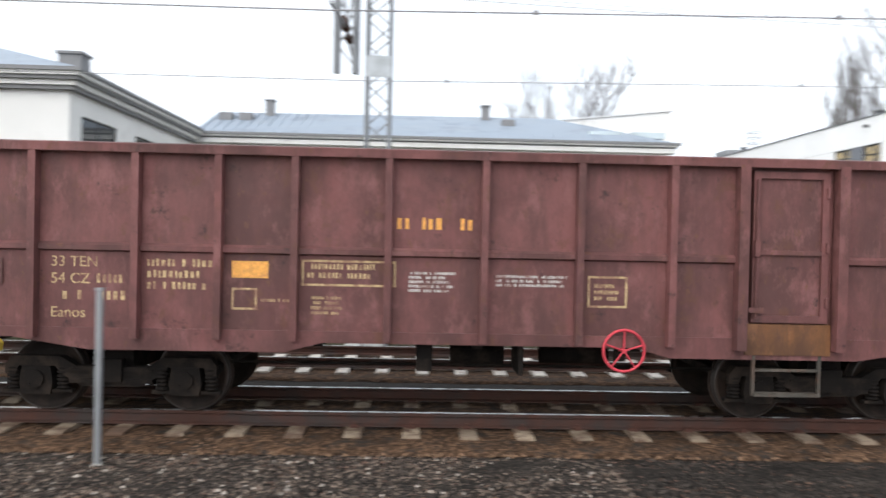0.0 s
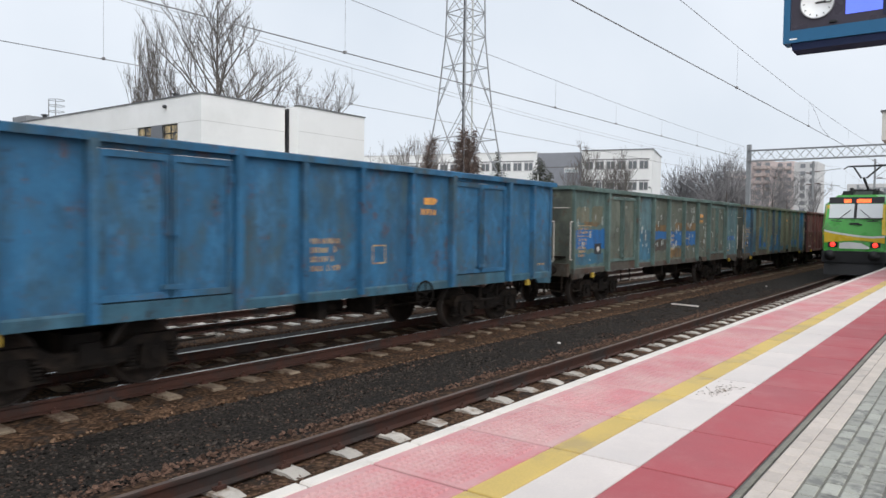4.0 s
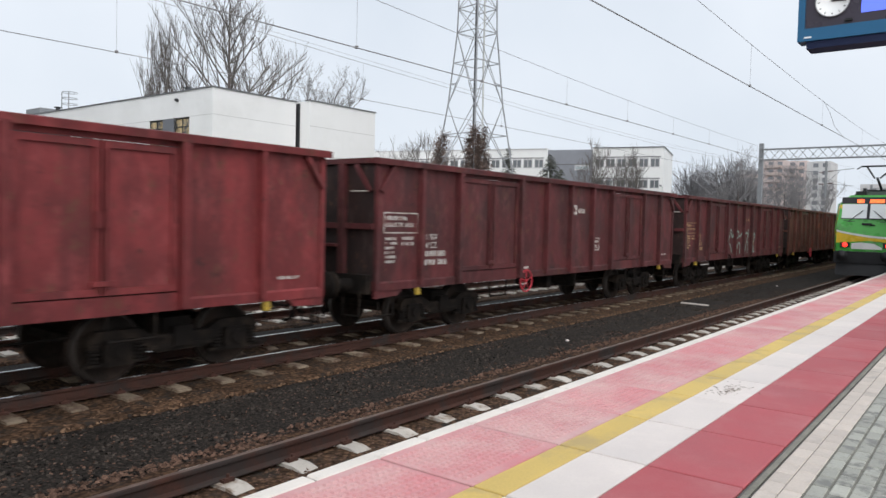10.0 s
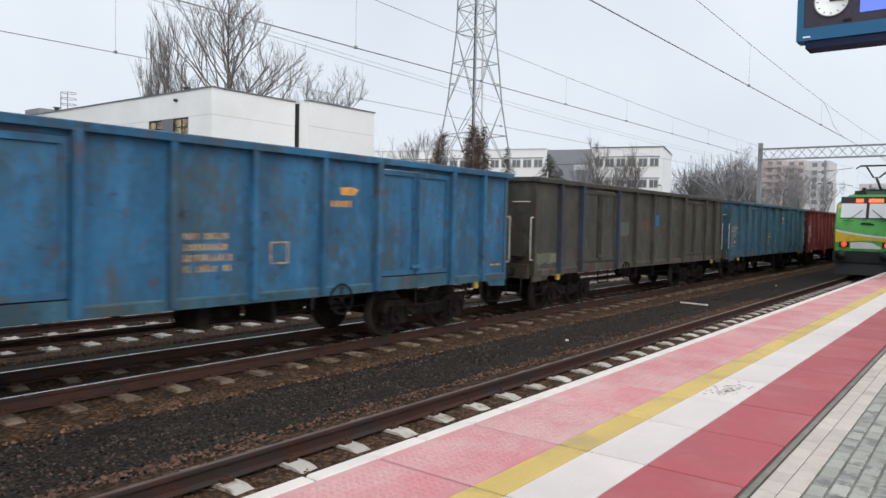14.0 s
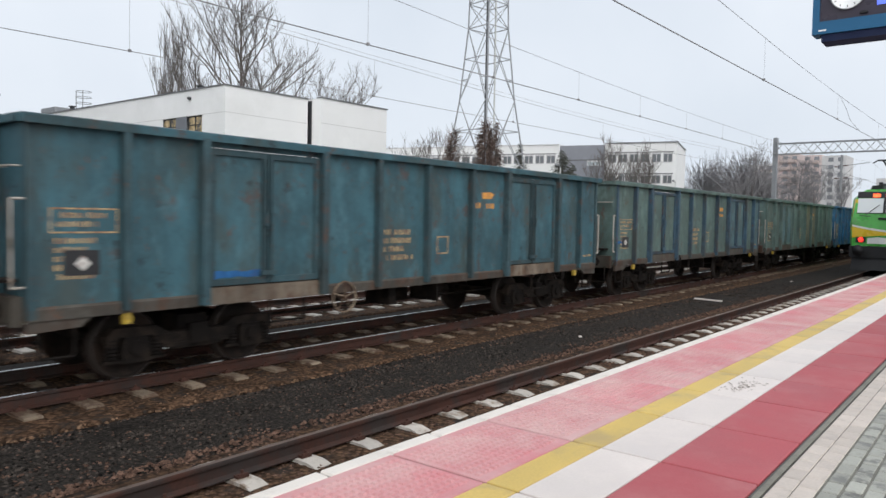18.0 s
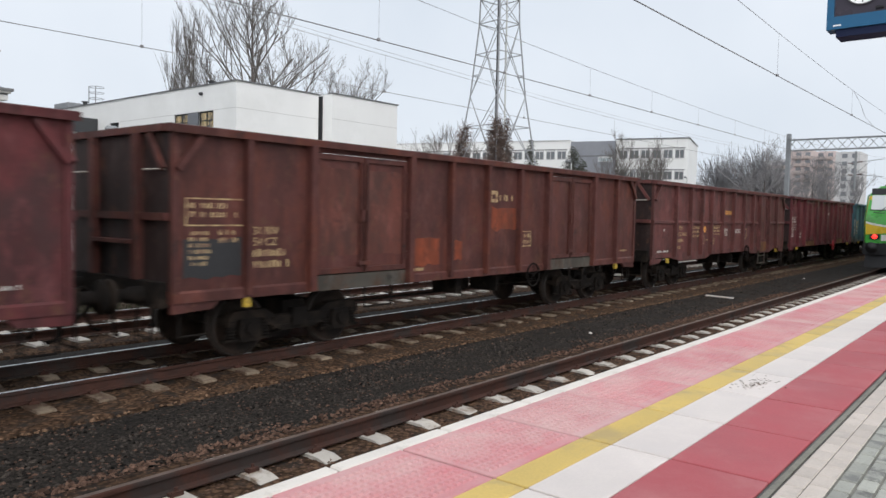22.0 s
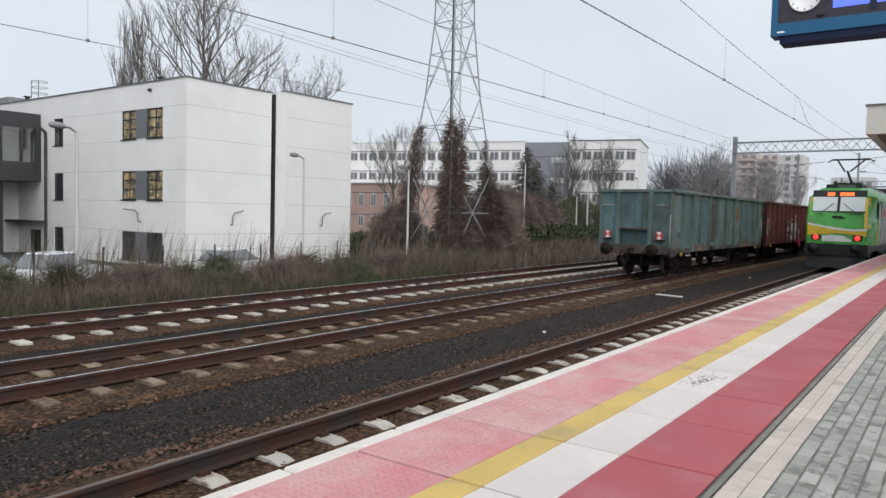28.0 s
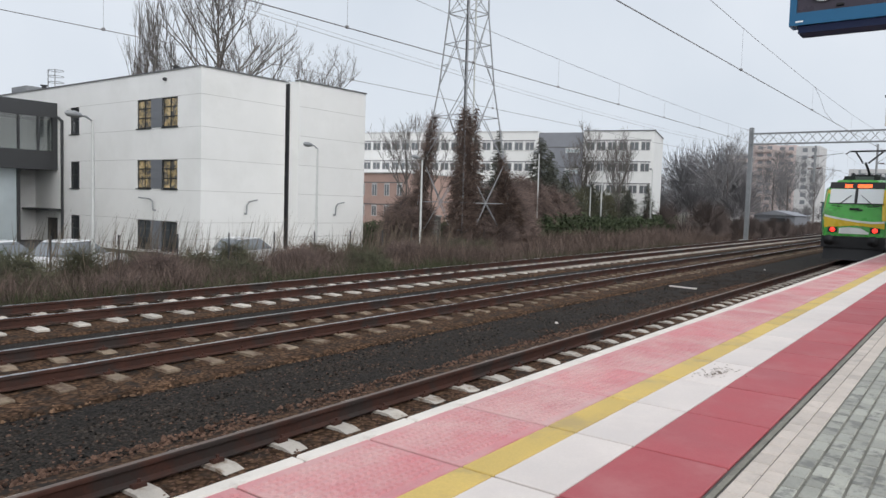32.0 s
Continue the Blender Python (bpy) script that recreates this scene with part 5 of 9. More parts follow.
        if spec.get("czech") or kind == "eanos":
            part("end_stiffener", Form().box(min(s * h, s * (h + 0.07)), max(s * h, s * (h + 0.07)), -SIDE + 0.05, SIDE - 0.05, 2.05, 2.15), ribs, e)
        else:
            part("end_ledge", Form().box(min(s * h, s * (h + 0.20)), max(s * h, s * (h + 0.20)), -0.55, 0.55, 1.80, 1.86), P_SILLGREY, e, "rust-edged ledge on the end wall")
            part("end_recess", Form().box(min(s * h, s * (h + 0.012)), max(s * h, s * (h + 0.012)), -0.55, 0.55, 1.26, 1.78), P_SLATETEAL, e, "darker lower end panel")
            for y in (-1.02, 1.02):
                part("foot_ledge", Form().box(min(s * h, s * (h + 0.22)), max(s * h, s * (h + 0.22)), y - 0.16, y + 0.16, 1.40, 1.44), M_BOGIE, e)
        for y in (-0.42, 0.42):
            q = s * (h + 0.12)
            part("brake_hose", Form().path([(q, y, 1.0), (q + s * 0.12, y, 0.92), (q + s * 0.16, y * 0.95, 0.66), (q + s * 0.1, y * 0.8, 0.46), (q + s * 0.02, y * 0.6, 0.44)], 0.026, 6), M_BOGIE, w, "hanging rubber brake hose")
        part("shunter_rail", Form().path([(s * (h + 0.12), -1.15, 0.95), (s * (h + 0.14), -1.15, 0.5), (s * (h + 0.14), -0.75, 0.5), (s * (h + 0.12), -0.75, 0.95)], 0.018, 6), M_BOGIE, w)
        part("headstock", Form().box(min(s * h, s * (h + 0.12)), max(s * h, s * (h + 0.12)), -SIDE + 0.1, SIDE - 0.1, 0.90, 1.24), M_BOGIE if spec.get("czech") or kind == "eanos" else P_SILLGREY, w)
        for y in (-0.875, 0.875):
            bf = part("buffer", shared("buffer%d" % s, lambda: buffer_form(s), M_BOGIE), M_BOGIE, w)
            bf.matrix_basis = pose(s * (h + 0.0), y, 1.06)
        part("coupling", shared("coupling%d" % s, lambda: coupling_form(s), M_BOGIE), M_BOGIE, w).matrix_basis = pose(s * (h + 0.1), 0, 0)
        # yellow lifting bracket, corner handrail, corner step
        part("bracket", shared("bracket", lambda: Form().prism([(-0.045, 0.03), (0.045, 0.03), (0.055, 0.12), (0.025, 0.17), (-0.025, 0.17), (-0.055, 0.12)], -0.04, 0.04, "y"), M_YELLOWPAINT), M_YELLOWPAINT, w,
             "yellow lifting bracket").matrix_basis = pose(s * (h - 1.15), -SIDE - 0.02, 0.80)
        part("corner_step", Form().path([(s * (h - 0.15), -SIDE + 0.06, 1.0), (s * (h - 0.15), -SIDE + 0.06, 0.5), (s * (h - 0.55), -SIDE + 0.06, 0.5), (s * (h - 0.55), -SIDE + 0.06, 1.0)], 0.018), M_BOGIE, w)
        if spec.get("czech") or kind == "eanos":
            part("corner_brace", Form().beam((s * (h - 0.06), -SIDE - 0.06, 2.72), (s * (h - 0.42), -SIDE - 0.06, TOP - 0.12), 0.05, 0.09), ribs, w, "diagonal brace under the top rail")
            part("corner_brace", Form().beam((s * (h + 0.06), -SIDE + 0.1, 2.72), (s * (h + 0.06), -SIDE + 0.45, TOP - 0.12), 0.05, 0.08), ribs, w)
            continue
        part("handrail", Form().path([(s * (h + 0.02), -SIDE + 0.02, 1.35), (s * (h + 0.16), -SIDE + 0.0, 1.35), (s * (h + 0.16), -SIDE + 0.0, 2.35), (s * (h + 0.02), -SIDE + 0.02, 2.35)], 0.016),
             spec.get("rail_paint", M_SLEEPER), w, "thin corner handrail")
    for s in (-1, 1):
        part("corner_gusset", Form().prism([(s * h, low - 0.04), (s * (h - 0.75), low - 0.04), (s * (h - 0.6), low - 0.17), (s * h, low - 0.20)], -SIDE - 0.01, -SIDE + 0.05, "y"), sill, w)
        if spec.get("czech") or kind == "eanos":
            part("end_step", Form().box(min(s * h, s * (h + 0.16)), max(s * h, s * (h + 0.16)), -0.55, 0.55, 1.72, 1.77), ribs, w)
        for y in (-1.05, 1.05):
            part("rung", Form().path([(s * h, y - 0.2, 2.72), (s * (h + 0.08), y - 0.2, 2.72), (s * (h + 0.08), y + 0.2, 2.72), (s * h, y + 0.2, 2.72)], 0.012, 5), M_SLEEPER, w)
    if kind != "eanos":
        for d in doors:
            q = (xs[d] + xs[d + 1]) / 2
            part("door_step", Form().path([(q + 0.1, -SIDE + 0.02, low - 0.05), (q + 0.1, -SIDE + 0.02, 0.62), (q + 0.75, -SIDE + 0.02, 0.62), (q + 0.75, -SIDE + 0.02, low - 0.05)], 0.02, 6), M_BOGIE, w)
    # underframe
    part("centre_sill", Form().box(-h, h, -0.25, 0.25, 0.86, 1.10), M_BOGIE, w)
    for k in range(7):
        x = -h + 1 + k * (L - 2) / 6
        part("cross_bearer", shared("cross_bearer", lambda: Form().box(-0.06, 0.06, -SIDE + 0.1, SIDE - 0.1, 0.92, 1.08), M_BOGIE), M_BOGIE, w).matrix_basis = pose(x, 0, 0)
    part("brake_cylinder", Form().tube((-0.3, -0.5, 0.72), (0.4, -0.5, 0.72), 0.16, 14), M_BOGIE, w)
    part("air_reservoir", Form().tube((0.9, -0.45, 0.75), (1.8, -0.45, 0.75), 0.13, 14), M_BOGIE, w)
    part("brake_rod", Form().tube((-h + 3, -0.7, 0.62), (h - 3, -0.7, 0.62), 0.02, 6).box(-0.75, -0.55, -SIDE + 0.2, -0.6, 0.62, 0.98).box(0.5, 0.56, -SIDE + 0.1, -0.6, 0.60, 0.98), M_BOGIE, w)
    bw = h - 2.35
    for x in (-bw, bw):
        bogie(w, x)
    wx = spec.get("wheel_m", 1.8)
    part("handbrake_wheel", shared("handbrake_wheel", wheel_hand_form, spec.get("wheel", M_BOGIE)), spec.get("wheel", M_BOGIE), w,
         spec.get("wheel_label", "spoked handbrake wheel")).matrix_basis = pose(wx, -SIDE - 0.06, spec.get("wheel_z", 0.89))
    part("wheel_bracket", Form().box(wx - 0.06, wx + 0.06, -SIDE + 0.1, -SIDE + 0.2, 0.8, 1.0), M_BOGIE, w)
    if spec.get("tail"):
        for y in (-1.0, 1.0):
            d = part("tail_board", Form().box(-h - 0.14, -h - 0.12, y - 0.11, y + 0.11, 1.46, 1.74), M_REDPAINT, w, "red and white tail marker board")
            part("white_triangle", Form().prism([(y - 0.085, 1.47), (y, 1.60), (y + 0.085, 1.47)], -h - 0.146, -h - 0.14), M_DIALWHITE, d)
            part("white_triangle", Form().prism([(y - 0.085, 1.73), (y, 1.60), (y + 0.085, 1.73)], -h - 0.146, -h - 0.14), M_DIALWHITE, d)
            part("bracket", Form().box(-h - 0.12, -h, y - 0.03, y + 0.03, 1.5, 1.56), M_BOGIE, w)
    spec_marks(w, spec, xs, h, L, rnd)
    return w


def ragged(x0, x1, z0, z1, seed, rough=0.06, n=14, y=-SIDE, out=0.004):
    """A patch of paint with uneven edges."""
    up, dn = [], []
    for k in range(n + 1):
        x = x0 + (x1 - x0) * k / n
        up.append((x, z1 + rough * noise.noise((x * 4.1, seed, 0)) * 2))
        dn.append((x, z0 + rough * noise.noise((x * 4.7, seed, 5)) * 2))
    return Form().prism(dn + up[::-1], y - out, y, "y")


def ribbon(pts, width, y):
    """A sprayed stroke: a flat band along a line of (x, z)."""
    f = Form()
    for (a, b), (c, d) in zip(pts, pts[1:]):
        l = math.hypot(c - a, d - b) or 1
        nx, nz = -(d - b) / l * width / 2, (c - a) / l * width / 2
        ex, ez = (c - a) / l * width * 0.3, (d - b) / l * width * 0.3
        f.add([(a + nx - ex, y, b + nz - ez), (a - nx - ex, y, b - nz - ez), (c - nx + ex, y, d - nz + ez), (c + nx + ex, y, d + nz + ez)], [(0, 1, 2, 3)])
    return f


def arc(cx, cz, rx, rz, a0, a1, n=14):
    return [(cx + rx * math.cos(radians(a0 + (a1 - a0) * k / n)), cz + rz * math.sin(radians(a0 + (a1 - a0) * k / n))) for k in range(n + 1)]


WORDS = {}


def words(w, text, x, z, size, y, mat):
    """Painted letters on the side sheet."""
    if (text, size, mat.name) not in WORDS:
        cu = bpy.data.curves.new("letters", "FONT")
        cu.body, cu.size, cu.extrude = text, size * 1.35, 0.002
        tmp = bpy.data.objects.new("letters", cu)
        scene.collection.objects.link(tmp)
        me = bpy.data.meshes.new_from_object(tmp)
        bpy.data.objects.remove(tmp)
        bpy.data.curves.remove(cu)
        me.materials.clear()
        me.materials.append(mat)
        WORDS[text, size, mat.name] = me
    ob = part("lettering", WORDS[text, size, mat.name], mat, w)
    ob.matrix_basis = pose(x, y - 0.002, z, 90, 0, 0)


def spec_marks(w, spec, xs, h, L, rnd):
    y = -SIDE - 0.001
    for k, (x0, x1, z0, z1, mat, what) in enumerate(spec.get("patches", ())):
        a, b = -h + x0 * L, -h + x1 * L
        # a patch stays between ribs, on each panel it crosses
        for i, (p, q) in enumerate(zip(xs, xs[1:])):
            lo, hi = max(a, p + 0.07), min(b, q - 0.07)
            if hi - lo > 0.1:
                door = i in spec["door_list"]
                if door:
                    m = (p + q) / 2
                    for lo2, hi2 in ((max(lo, p + 0.16), min(hi, m - 0.1)), (max(lo, m + 0.1), min(hi, q - 0.16))):
                        if hi2 - lo2 > 0.1:
                            part("paint_patch", ragged(lo2, hi2, max(z0, SILL + 0.3), min(z1, TOP - 0.32), k + i, 0.03, 8, -SIDE - 0.013), mat, w, what)
                else:
                    part("paint_patch", ragged(lo, hi, z0, z1, k + i * 3, 0.045), mat, w, what)
    if spec.get("scrapes"):
        for k in range(spec["scrapes"]):
            i = rnd.randrange(len(xs) - 1)
            x = rnd.uniform(xs[i] + 0.15, xs[i + 1] - 0.25)
            z = rnd.uniform(1.3, 2.9)
            part("scrape", ragged(x, x + rnd.uniform(0.025, 0.08), z, z + rnd.uniform(0.03, 0.25), k, 0.04, 4, -SIDE - 0.014), spec["scrape_paint"], w, "pale paint scrape")
    if spec.get("graffiti") == "teal":
        x0 = -h + 4.97
        one = ([(0.25, 1.62), (0.36, 1.92), (0.47, 2.14), (0.58, 2.12), (0.65, 1.86), (0.79, 1.82), (1.08, 2.01)], [(0.40, 1.56), (0.54, 1.42), (0.68, 1.21)], [(0.97, 1.51), (1.04, 1.34), (0.93, 1.04)])
        two = (arc(1.56, 1.93, 0.22, 0.14, -120, 210), [(1.78, 1.89), (1.99, 1.85), (2.31, 2.0)], [(1.22, 1.47), (1.5, 1.55), (1.46, 1.43), (1.3, 1.5)],
               [(1.54, 1.06), (1.46, 1.28), (1.7, 1.55), (1.9, 1.59), (2.0, 1.47), (2.0, 1.22), (1.89, 1.04)])
        three = ([(2.66, 2.05), (2.81, 2.04), (2.81, 1.78), (2.66, 1.65), (2.57, 1.52), (2.66, 1.38)], [(2.87, 1.97), (3.19, 2.0), (3.24, 1.91), (3.1, 1.6), (2.84, 1.17)],
                 [(3.05, 1.6), (3.24, 1.6), (3.31, 1.42), (3.24, 1.07)], [(3.34, 2.13), (3.39, 1.88)])
        four = ([(3.81, 2.06), (3.88, 2.17), (4.05, 2.17)], [(4.27, 1.91), (4.43, 1.97), (4.51, 1.83), (4.37, 1.68), (4.21, 1.53), (4.17, 1.42), (4.37, 1.29), (4.4, 1.02)],
                [(3.88, 1.5), (4.1, 1.57), (4.27, 1.41), (4.24, 1.03)])
        for strokes in (one, two, three, four):
            f = Form()
            for k, st in enumerate(strokes):
                g2 = ribbon([(x0 + p * 0.91, q) for p, q in st], 0.075 if k % 2 else 0.06, y - 0.003)
                f.add(g2.v, g2.f)
            part("graffiti", f, M_TEALSPRAY, w, "pale green sprayed figure")
    if spec.get("graffiti") == "white":
        a = -h + 5.40

        def flat(name, pts, lift, mat, label=""):
            part(name, Form().prism([(a + p * 0.92, q) for p, q in pts], y - lift, y - lift + 0.003, "y"), mat, w, label)

        outer = [(0.04, 2.11), (0.38, 2.17), (0.91, 2.22), (1.3, 2.18), (1.39, 2.35), (2.15, 2.4), (2.4, 2.33), (3.08, 2.33), (3.68, 2.37), (3.8, 2.26), (3.83, 1.93), (4.29, 1.66), (4.4, 1.12),
                 (3.77, 1.06), (2.78, 1.05), (2.15, 1.05), (1.39, 1.05), (1.07, 1.05), (0.69, 1.13), (0.53, 1.43), (0.15, 1.61), (0.08, 1.72)]
        inner = [(2.2 + (p - 2.2) * 0.975, 1.65 + (q - 1.65) * 0.93) for p, q in outer]
        flat("graffiti_edge", outer, 0.003, M_SPRAYPALE, "pale sprayed edge line")
        flat("graffiti_outline", inner, 0.006, M_BLACK, "black sprayed outline")
        for fl in ([(0.19, 1.95), (1.11, 1.98), (1.11, 1.8), (0.91, 1.68), (0.72, 1.61), (0.53, 1.66), (0.23, 1.8)], [(0.76, 1.45), (1.2, 1.6), (1.2, 1.15), (0.84, 1.21)],
                   [(1.24, 1.58), (1.34, 1.72), (1.57, 2.1), (2.28, 2.16), (2.36, 1.89), (2.42, 1.09), (1.39, 1.12), (1.24, 1.16)], [(2.61, 2.11), (3.53, 2.15), (3.6, 1.86), (4.23, 1.51), (4.29, 1.2), (2.84, 1.10)]):
            flat("graffiti_fill", fl, 0.009, M_SPRAYWHITE, "white sprayed fill")
        for fl in ([(0.5, 1.97), (0.8, 1.97), (0.63, 1.8)], [(1.49, 1.52), (1.85, 1.76), (1.89, 1.58), (2.47, 1.52), (2.47, 1.43), (1.89, 1.44), (1.85, 1.28)], [(2.52, 2.06), (2.70, 2.06), (2.80, 1.08), (2.67, 1.08)],
                   [(3.18, 1.71), (3.58, 1.49), (3.26, 1.21)]):
            flat("graffiti_detail", fl, 0.012, M_BLACK)
        flat("red_stamp", [(1.42, 1.08), (1.66, 1.08), (1.68, 1.28), (1.43, 1.3)], 0.015, M_REDPAINT, "faded red stamp")
        flat("blue_smear", [(3.89, 1.9), (4.2, 1.86), (4.37, 1.98), (4.33, 2.13), (3.95, 2.1)], 0.003, P_NAVY, "dark blue sprayed smear")
        flat("blue_smear", [(0.19, 1.15), (0.5, 1.12), (0.5, 1.36), (0.3, 1.41), (0.2, 1.33)], 0.003, P_NAVY, "dark blue sprayed smear")
        part("label_plate", outline_box(bars(3, a + 3.97, 1.66, 0.3, 0.05, rnd, y - 0.01), a + 3.93, a + 4.31, 1.47, 1.74, y - 0.01), M_LETTER, w)
    ink = spec.get("ink", M_LETTER_Y)
    if spec.get("kind") == "eanos":
        # destination box with its white card, lettering by panels
        part("card_box", outline_box(Form(), -h + 0.75, -h + 1.2, 1.62, 1.92, y - 0.02, 0.03), spec["paint"], w)
        part("card", Form().box(-h + 0.8, -h + 0.93, y - 0.008, y, 1.81, 1.87), M_LETTER, w, "white route card")
        words(w, "33 TEN", xs[1] + 0.18, 1.84, 0.13, y, ink)
        words(w, "54 CZ", xs[1] + 0.18, 1.64, 0.13, y, ink)
        part("lettering", bars(1, xs[1] + 0.72, 1.65, 0.4, 0.11, rnd, y), ink, w)
        part("lettering", bars(1, xs[1] + 0.18, 1.45, 0.85, 0.11, rnd, y), ink, w)
        words(w, "Eanos", xs[1] + 0.18, 1.24, 0.13, y, ink)
        part("lettering", bars(3, xs[2] + 0.12, 1.86, 0.85, 0.09, rnd, y), ink, w)
        f = Form().box(xs[3] + 0.15, xs[3] + 0.58, y - 0.004, y, 1.74, 1.94)
        part("emblem", f, M_LETTER_O, w, "orange rectangular emblem")
        part("lettering", outline_box(bars(1, xs[3] + 0.5, 1.46, 0.4, 0.04, rnd, y), xs[3] + 0.15, xs[3] + 0.45, 1.36, 1.62, y), ink, w)
        part("lettering", outline_box(bars(2, xs[4] + 0.15, 1.86, 1.0, 0.07, rnd, y), xs[4] + 0.08, xs[4] + 1.2, 1.66, 1.97, y), ink, w)
        part("lettering", bars(4, xs[4] + 0.2, 1.5, 0.4, 0.04, rnd, y), ink, w)
        part("emblem", bars(1, xs[5] + 0.1, 2.36, 1.05, 0.15, rnd, y), M_LETTER_O, w, "orange company mark")
        part("lettering", bars(5, xs[5] + 0.25, 1.82, 0.55, 0.035, rnd, y), M_LETTER, w)
        part("lettering", bars(3, xs[6] + 0.15, 1.8, 0.9, 0.035, rnd, y), M_LETTER, w)
        part("lettering", outline_box(bars(3, xs[7] + 0.2, 1.7, 0.3, 0.05, rnd, y), xs[7] + 0.12, xs[7] + 0.6, 1.46, 1.84, y), ink, w)
        part("lettering", bars(1, -h + 0.35, 1.16, 0.9, 0.06, rnd, y), M_LETTER, w)
        return
    if spec.get("no_marks"):
        return
    if spec.get("czech"):
        x = xs[0] + 0.2
        part("lettering", outline_box(bars(2, x + 0.06, 2.22, 0.8, 0.08, rnd, y), x, x + 0.95, 1.98, 2.36, y, 0.02), ink, w)
        part("lettering", bars(6, x + 0.05, 1.86, 0.32, 0.055, rnd, y), ink, w)
        part("lettering", bars(2, x + 0.5, 1.86, 0.38, 0.07, rnd, y), ink, w)
        words(w, "31 RIV", xs[1] + 0.12, 1.86, 0.12, y, ink)
        words(w, "54 CZ", xs[1] + 0.12, 1.70, 0.12, y, ink)
        part("lettering", bars(2, xs[1] + 0.12, 1.54, 0.72, 0.11, rnd, y), ink, w)
        x = xs[5] + 0.16
        part("emblem", outline_box(Form(), x, x + 0.26, 2.46, 2.70, y, 0.07), ink, w, "white square company mark")
        part("lettering", bars(1, x + 0.34, 2.50, 0.55, 0.14, rnd, y), ink, w)
        part("lettering", outline_box(bars(2, xs[6] + 0.2, 1.72, 0.3, 0.09, rnd, y), xs[6] + 0.15, xs[6] + 0.55, 1.52, 1.86, y), ink, w)
        part("lettering", bars(1, xs[-2] + 0.35, 1.28, 0.5, 0.05, rnd, y), ink, w)
        part("lettering", bars(1, xs[3] + 0.1, 1.16, 0.4, 0.06, rnd, y), ink, w)
        return
    x = xs[0] + 0.25
    part("lettering", outline_box(bars(2, x + 0.08, 2.14, 0.65, 0.07, rnd, y), x, x + 0.8, 1.96, 2.26, y, 0.02), ink, w)
    part("lettering", bars(5, x + 0.05, 1.84, 0.5, 0.07, rnd, y), ink, w)
    if spec.get("card", True):
        part("card_box", Form().box(xs[1] - 0.72, xs[1] - 0.3, y - 0.006, y, 1.46, 1.76), M_PLATE, w, "dark route card holder")
        part("card", Form().prism([(xs[1] - 0.60, 1.60), (xs[1] - 0.50, 1.51), (xs[1] - 0.40, 1.60), (xs[1] - 0.50, 1.70)], y - 0.010, y - 0.006, "y"), M_LETTER, w, "white route card")
    part("lettering", bars(4, xs[4] + 0.2, 1.9, 0.75, 0.1, rnd, y), ink, w)
    part("lettering", outline_box(Form(), xs[5] + 0.35, xs[5] + 0.7, 1.52, 1.86, y), ink, w)
    mark = spec.get("mark", M_LETTER_O)
    k = spec.get("mark_panel", 6)
    f = bars(1, xs[k] + 0.22, 2.42, 0.7, 0.12, rnd, y)
    part("emblem", f, mark, w, "company mark")
    f2 = Form().prism([(xs[k] + 0.45, 2.62), (xs[k] + 0.75, 2.62), (xs[k] + 0.86, 2.72), (xs[k] + 0.7, 2.76), (xs[k] + 0.42, 2.74)], y - 0.004, y, "y")
    part("emblem", f2, mark, w, "small winged emblem")
    part("lettering", bars(1, xs[-2] + 0.35, 1.28, 0.5, 0.05, rnd, y), ink, w)


